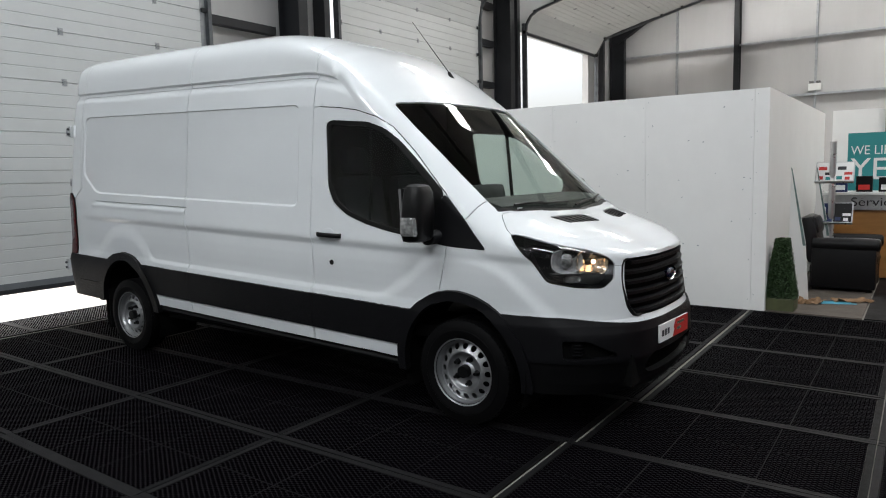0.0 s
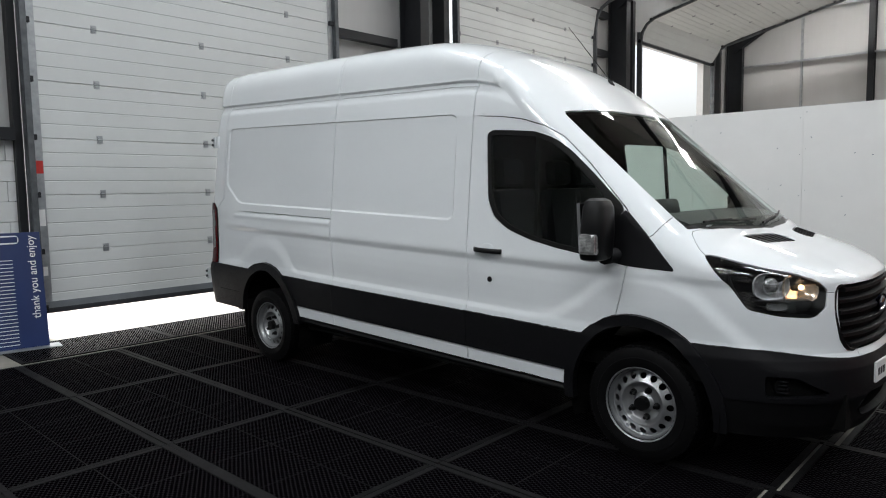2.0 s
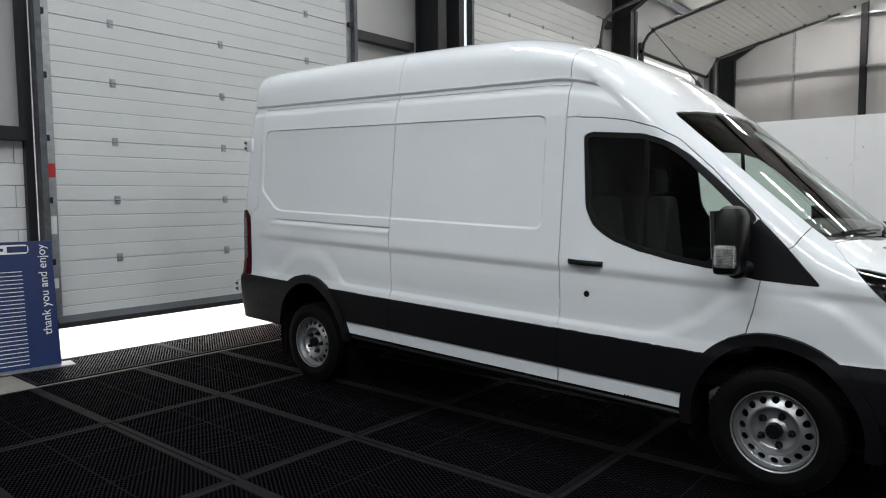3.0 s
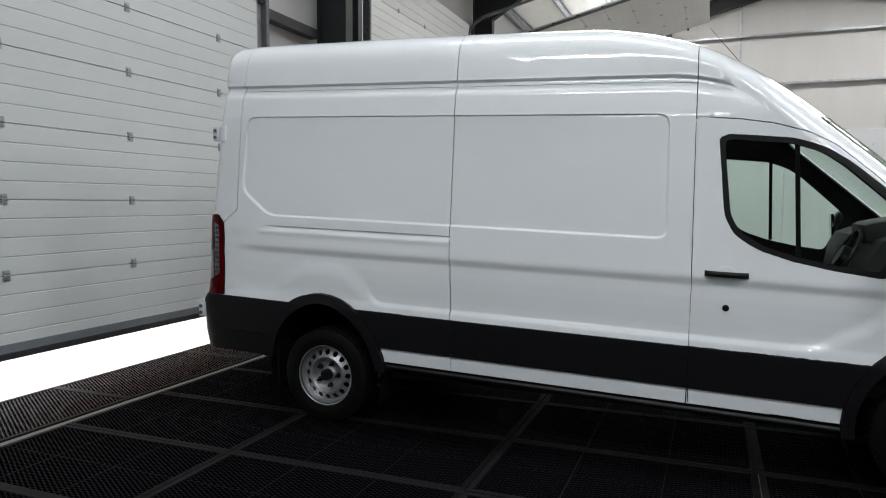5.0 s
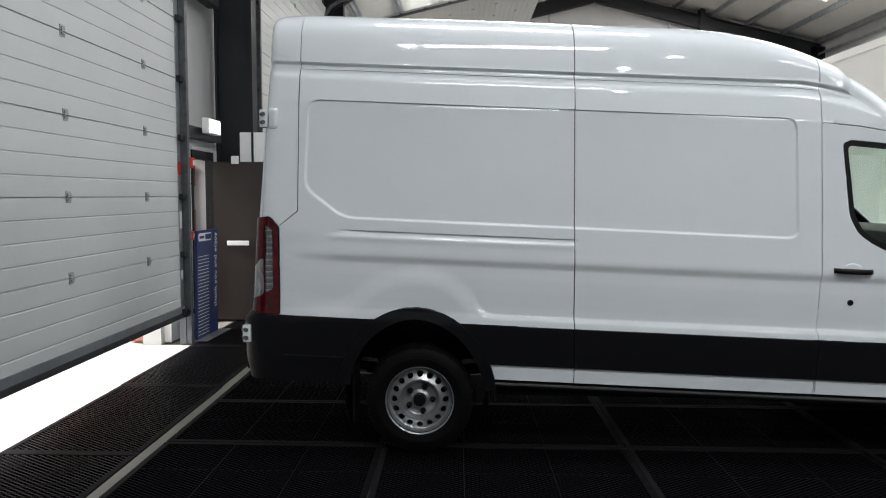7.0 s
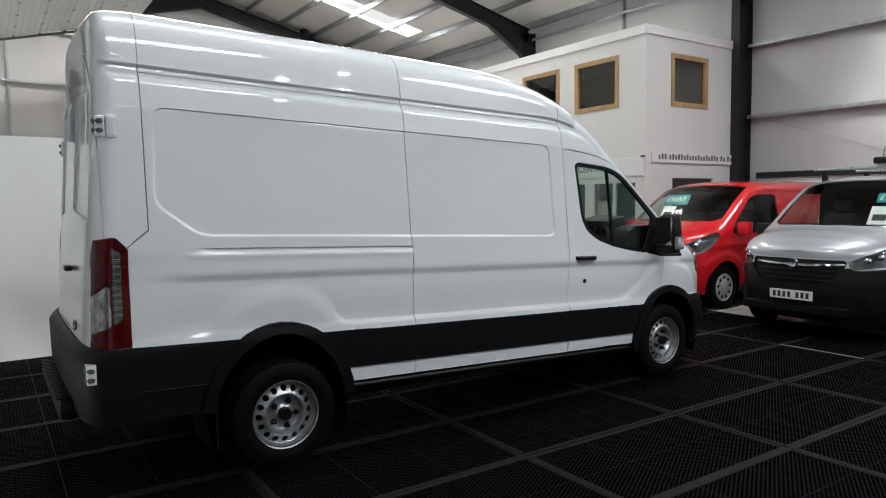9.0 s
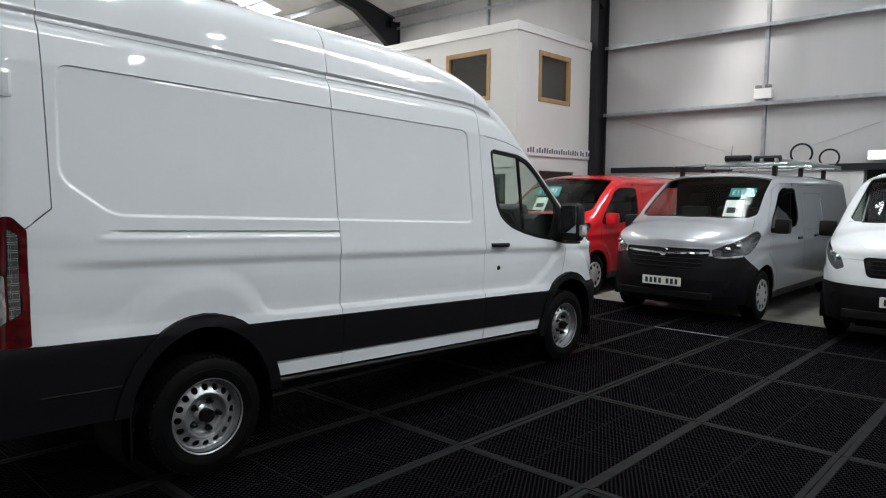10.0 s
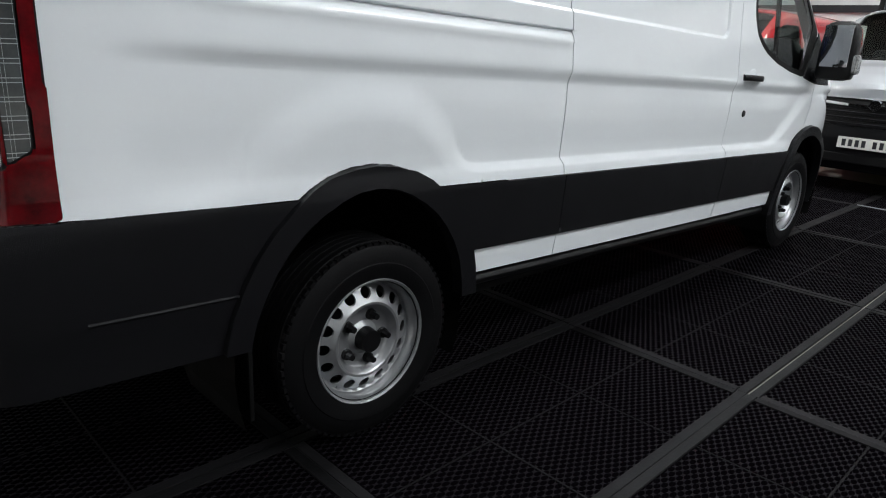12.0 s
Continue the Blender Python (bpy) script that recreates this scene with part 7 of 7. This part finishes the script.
for name, label, cat, at, size, mat, crumple in (("packing_paper", "crumpled brown packing paper on the floor", "paper", (5.02, 4.38), (0.3, 0.28), M_PAPER, 0.08), ("packing_paper", "torn strip of brown packing paper on the floor", "paper", (5.46, 4.66), (0.42, 0.16), M_PAPER, 0.05), ("blue_leaflet", "light blue leaflet lying on the floor", "leaflet", (5.3, 4.5), (0.36, 0.22), M_CYAN, 0.004)):
    bm = bmesh.new()
    bmesh.ops.create_grid(bm, x_segments=12, y_segments=12, size=0.5)
    for v in bm.verts:
        n = noise.noise(Vector((v.co.x * 5 + at[0] * 9, v.co.y * 5, 1.0)))
        v.co = Vector((v.co.x * size[0] * (1 + 0.3 * n), v.co.y * size[1] * (1 + 0.3 * n), 0.006 + max(0, n + 0.25) * crumple))
    ob = part(name, bm, mat, smooth=False)
    tagged(ob, label, cat)
    ob.matrix_world = pose(*at, 0.0, 0, 0, 20)


# ---- side doorway, signs and fittings by the loading door ----
leaf = tagged(thing("door_1", "dark brown flush door, standing open", "door", (-2.96, 3.42, 0)), kind="structure")
part("door_leaf", block(0.0, 0.78, 0.0, 0.045, 0.02, 2.05, 0.003), M_BROWN, leaf, "dark brown door leaf")
part("handle_plate", block(0.68, 0.72, -0.008, 0.0, 0.92, 1.2, 0.004), M_ALU, leaf, "silver lever handle plate")
part("door_handle", block(0.65, 0.73, -0.04, -0.02, 1.08, 1.1, 0.006), M_ALU, leaf, "silver lever handle")
part("push_plate", block(0.24, 0.52, -0.05, -0.03, 0.985, 1.045, 0.006), M_WHITEPL, leaf, "white push bar")
door_frame = bmesh.new()
box(door_frame, WX - 0.02, WX + 0.08, 2.76, 2.79, -0.01, 2.1)
box(door_frame, WX - 0.02, WX + 0.08, 3.42, 3.45, -0.01, 2.1)
box(door_frame, WX - 0.02, WX + 0.08, 2.76, 3.45, 2.06, 2.16)
structure("lintel", block(WX - 0.02, WX + 0.07, 2.1, 3.45, 2.2, 2.28, 0.003), M_BLOCK, "white painted lintel over the side doorway", "lintel")
structure("lintel", block(WX - 0.02, WX + 0.07, 2.765, 3.445, 2.165, 2.198), M_BLOCK, "white painted lintel over the side doorway", "lintel")
structure("door_frame", door_frame, M_STEEL, "dark doorway frame", "door frame")
structure("door_closer", block(-2.64, -2.56, 3.34, 3.42, 2.02, 2.12, 0.01), M_WHITEPL, "white door closer box", "door closer")


def blue_sign(at, turn, lean, label):
    """A blue board on a metal foot with a column of lines, a badge and lettering up its side; it leans back by lean degrees."""
    s = thing("blue_sign_board", label, "sign", at, turn, group="blue sign boards")
    m = pose(0, 0, 0.01, -lean, 0, 0)
    part("board", box(bmesh.new(), -0.3, 0.3, 0, 0.03, 0, 1.22, 0.004, m=m), M_BLUE, s, "deep blue painted board")
    part("foot", block(-0.32, 0.4, -0.12, 0.1, 0.0, 0.01, 0.002), M_GALV, s, "flat metal foot")
    for k in range(24):
        z = 0.04 + k * 0.0385
        part("line", box(bmesh.new(), -0.27, 0.03 + 0.0, -0.002, 0.0, z, z + 0.0065, m=m), M_INK_W, s)
    bm = bmesh.new()
    pts = rounded([(-0.27, 1.1), (0.1, 1.1), (0.1, 1.19), (-0.27, 1.19)], 0.045, 6)
    bm.faces.new([bm.verts.new((x, -0.003, z)) for x, z in pts])
    bmesh.ops.transform(bm, matrix=m, verts=bm.verts)
    badge = part("badge", bm, M_INK_W, s, "white pill-shaped badge")
    part("badge_mark", box(bmesh.new(), -0.08, 0.09, -0.006, -0.004, 1.115, 1.175, 0.002, m=m), M_BLUE, badge)
    part("badge_mark", box(bmesh.new(), -0.24, -0.11, -0.006, -0.004, 1.13, 1.16, m=m), M_BLUE, badge)
    words("lettering", "thank you and enjoy", 0.108, M_INK_W, s, m @ Matrix.Translation((0.24, -0.004, 0.3)) @ pose(0, 0, 0, 90, 0, 0) @ pose(0, 0, 0, 0, 0, 90))
    return s


blue_sign((-2.47, -2.46, 0.0), 82, 9, "blue sign board by the loading door with white lettering")
blue_sign((-2.66, 2.5, 0.0), 88, -1.0, "blue sign board beside the open side door")

for name, label, cat, at, size, mat in (
        ("fire_alarm", "red fire alarm sounder on the blockwork", "alarm", (WX + 0.06, 2.69, 2.0), (0.06, 0.12, 0.12), M_RED),
        ("call_point", "red fire alarm call point on the blockwork", "alarm", (WX + 0.06, 2.69, 1.15), (0.05, 0.1, 0.1), M_RED),
        ("door_switch", "small black door switch box on the blockwork", "switch", (WX + 0.06, 2.6, 1.46), (0.04, 0.07, 0.1), M_BLACK)):
    ob = thing(name, label, cat, at)
    part("housing", block(0, size[0], -size[1] / 2, size[1] / 2, -size[2] / 2, size[2] / 2, 0.012), mat, ob)
    part("cover", block(size[0], size[0] + 0.008, -size[1] / 4, size[1] / 4, -size[2] / 4, size[2] / 4, 0.003), M_INK_W if mat is M_RED else M_GALV, ob)


def exit_light(at, turn, label):
    ob = thing("exit_light", label, "emergency light", at, turn)
    part("housing", block(-0.2, 0.2, 0.0, 0.08, -0.09, 0.09, 0.012), M_WHITEPL, ob)
    part("face", block(-0.18, 0.18, -0.006, 0.0, -0.075, 0.075, 0.003), M_EXIT, ob, "pale green glowing face")


exit_light((WX + 0.32, 2.85, 2.43), 90, "lit emergency exit light on the rail over the doorway")
exit_light((XX - 0.16, -1.95, 2.36), -90, "lit emergency exit light above the dark side opening")
for at, turn in (((XX - 0.1, 0.09, 3.62), -90), ((3.3, YF - 0.1, 3.9), 0)):
    ob = thing("emergency_floodlight", "white emergency light box with two lamps on a cladding post", "emergency light", at, turn, group="emergency light boxes")
    part("housing", block(-0.17, 0.17, -0.1, 0.0, -0.1, 0.1, 0.015), M_WHITEPL, ob)
    for s in (-1, 1):
        part("lamp_head", block(s * 0.09 - 0.06, s * 0.09 + 0.06, -0.09, -0.01, 0.1, 0.17, 0.015), M_CLEARLENS, ob, "small lamp head")

# hanging high-bay lamps
for x, y, z in HIGHBAYS:
    ob = thing("highbay_lamp", "round high-bay lamp hanging from the roof", "ceiling light", (x, y, z), group="high-bay lamps")
    part("housing", rod(bmesh.new(), (0, 0, 0.0), (0, 0, 0.16), 0.22, 24, 0.1), M_STEEL, ob)
    part("hanger", rod(bmesh.new(), (0, 0, 0.15), (0, 0, roof_z(x) + 0.1 - z), 0.012, 6), M_GALV, ob)

# outside: sandstone jamb, neighbouring wall, a parked red van
outer = tagged(thing("wall_sandstone", "rough red sandstone building across the yard", "wall", (0, 0, 0)), kind="structure")
shape = block(-0.01, 0.2, -0.22, 0.22, -0.14, 0.14, 0.02)
me = bpy.data.meshes.new("stone")
shape.to_mesh(me)
shape.free()
me.materials.append(M_BRICK)
for i in range(9):
    for j in range(9):
        ob = new("stone", me)
        ob.parent = outer
        ob.matrix_world = pose(-4.6, 3.35 + 0.45 * j + (0.22 if i % 2 else 0), 0.1 + 0.29 * i)
for i in range(7):
    ob = new("stone", me)
    ob.parent = outer
    ob.matrix_world = pose(-3.24 - 0.02 * (i % 2), 3.4, 0.14 + 0.29 * i, 0, 0, -90) @ Matrix.Diagonal((0.5, 0.55, 1.0, 1))
for i in range(3):
    ob = new("stone", me)
    ob.parent = outer
    ob.matrix_world = pose(-3.5, 2.52, 0.1 + 0.29 * i)
structure("wall_sandstone_backing", block(-4.9, -4.62, 3.1, 8.0, -0.05, 3.0), M_BRICK, "red sandstone wall", "wall")
yard_van = copy_thing(red_van, pose(-9.5, 5.2, -0.06, 0, 0, -20))
tagged(yard_van, "red van parked outside in the yard")


# ---- rubber matting, one mat after another ----
matting = tagged(thing("matting", "black perforated rubber mats laid edge to edge", "rubber mat"), kind="structure")
COLS = [-1.70, -0.25, 1.345, 2.87, 4.42, 5.94, 7.42]
ROWS_Y = [-8.09, -7.175, -6.26, -5.35, -4.43, -3.59, -2.675, -1.76, -0.87, 0.03, 0.93, 1.85, 2.76, 3.63]


def rubber_mat(name, w, h, field_mat):
    """A mat with a solid raised rim, ribs and a perforated field, lying about its middle."""
    bm = bmesh.new()
    e = 0.042
    box(bm, -w / 2 + e, w / 2 - e, -h / 2 + e, h / 2 - e, -0.012, -0.002)
    field = len(bm.faces)
    for x0, x1, y0, y1 in ((-w / 2, w / 2, -h / 2, -h / 2 + e), (-w / 2, w / 2, h / 2 - e, h / 2), (-w / 2, -w / 2 + e, -h / 2 + e, h / 2 - e), (w / 2 - e, w / 2, -h / 2 + e, h / 2 - e)):
        box(bm, x0 + 0.002, x1 - 0.002, y0 + 0.002, y1 - 0.002, -0.012, 0.002, 0.003)
    rim = len(bm.faces)
    for k in range(1, 3 if field_mat is M_MAT else 1):
        x = -w / 2 + w * k / 3
        box(bm, x - 0.003, x + 0.003, -h / 2 + e, h / 2 - e, -0.01, -0.001)
    for y in (0.0,) if field_mat is M_MAT else ():
        box(bm, -w / 2 + e, w / 2 - e, y - 0.003, y + 0.003, -0.01, -0.0008)
    for i, f in enumerate(bm.faces):
        f.material_index = 0 if i < field else 1 if i < rim else 2
    me = bpy.data.meshes.new(name)
    bm.to_mesh(me)
    bm.free()
    me.materials.append(field_mat), me.materials.append(M_MAT_EDGE), me.materials.append(M_MAT_RIB)
    return me


shapes = {}
rng = random.Random(4)


def lay(x0, x1, y0, y1, field_mat=M_MAT):
    size = (round(x1 - x0, 2), round(y1 - y0, 2))
    key = (*size, field_mat.name)
    if key not in shapes:
        shapes[key] = rubber_mat("rubber_mat", *size, field_mat)
    ob = new("rubber_mat", shapes[key])
    ob.parent = matting
    ob.matrix_world = pose((x0 + x1) / 2 + rng.uniform(-0.004, 0.004), (y0 + y1) / 2 + rng.uniform(-0.004, 0.004), rng.uniform(-0.001, 0.001), 0, 0, rng.uniform(-0.25, 0.25))


for i in range(len(COLS) - 1):
    for j in range(len(ROWS_Y) - 1):
        off = 0.125 if ROWS_Y[j] > -0.1 else 0.05 if ROWS_Y[j] > -1.0 else 0.0      # the seam by the van's nose jogs
        a = COLS[i] + (0.012 + off if i == 4 else 0)
        lay(a, COLS[i + 1] - (0.0 if i != 3 else 0.012 - off), ROWS_Y[j], ROWS_Y[j + 1])
# row by the door, laid in the daylit variant of the rubber
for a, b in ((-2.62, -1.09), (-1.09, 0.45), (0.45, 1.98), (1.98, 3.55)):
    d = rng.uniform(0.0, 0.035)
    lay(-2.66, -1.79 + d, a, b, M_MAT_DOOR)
strip = part("edge_strip", block(5.925, 5.955, -1.76, -0.87, 0.001, 0.006, 0.001), M_GALV, matting, "bright metal edge strip")
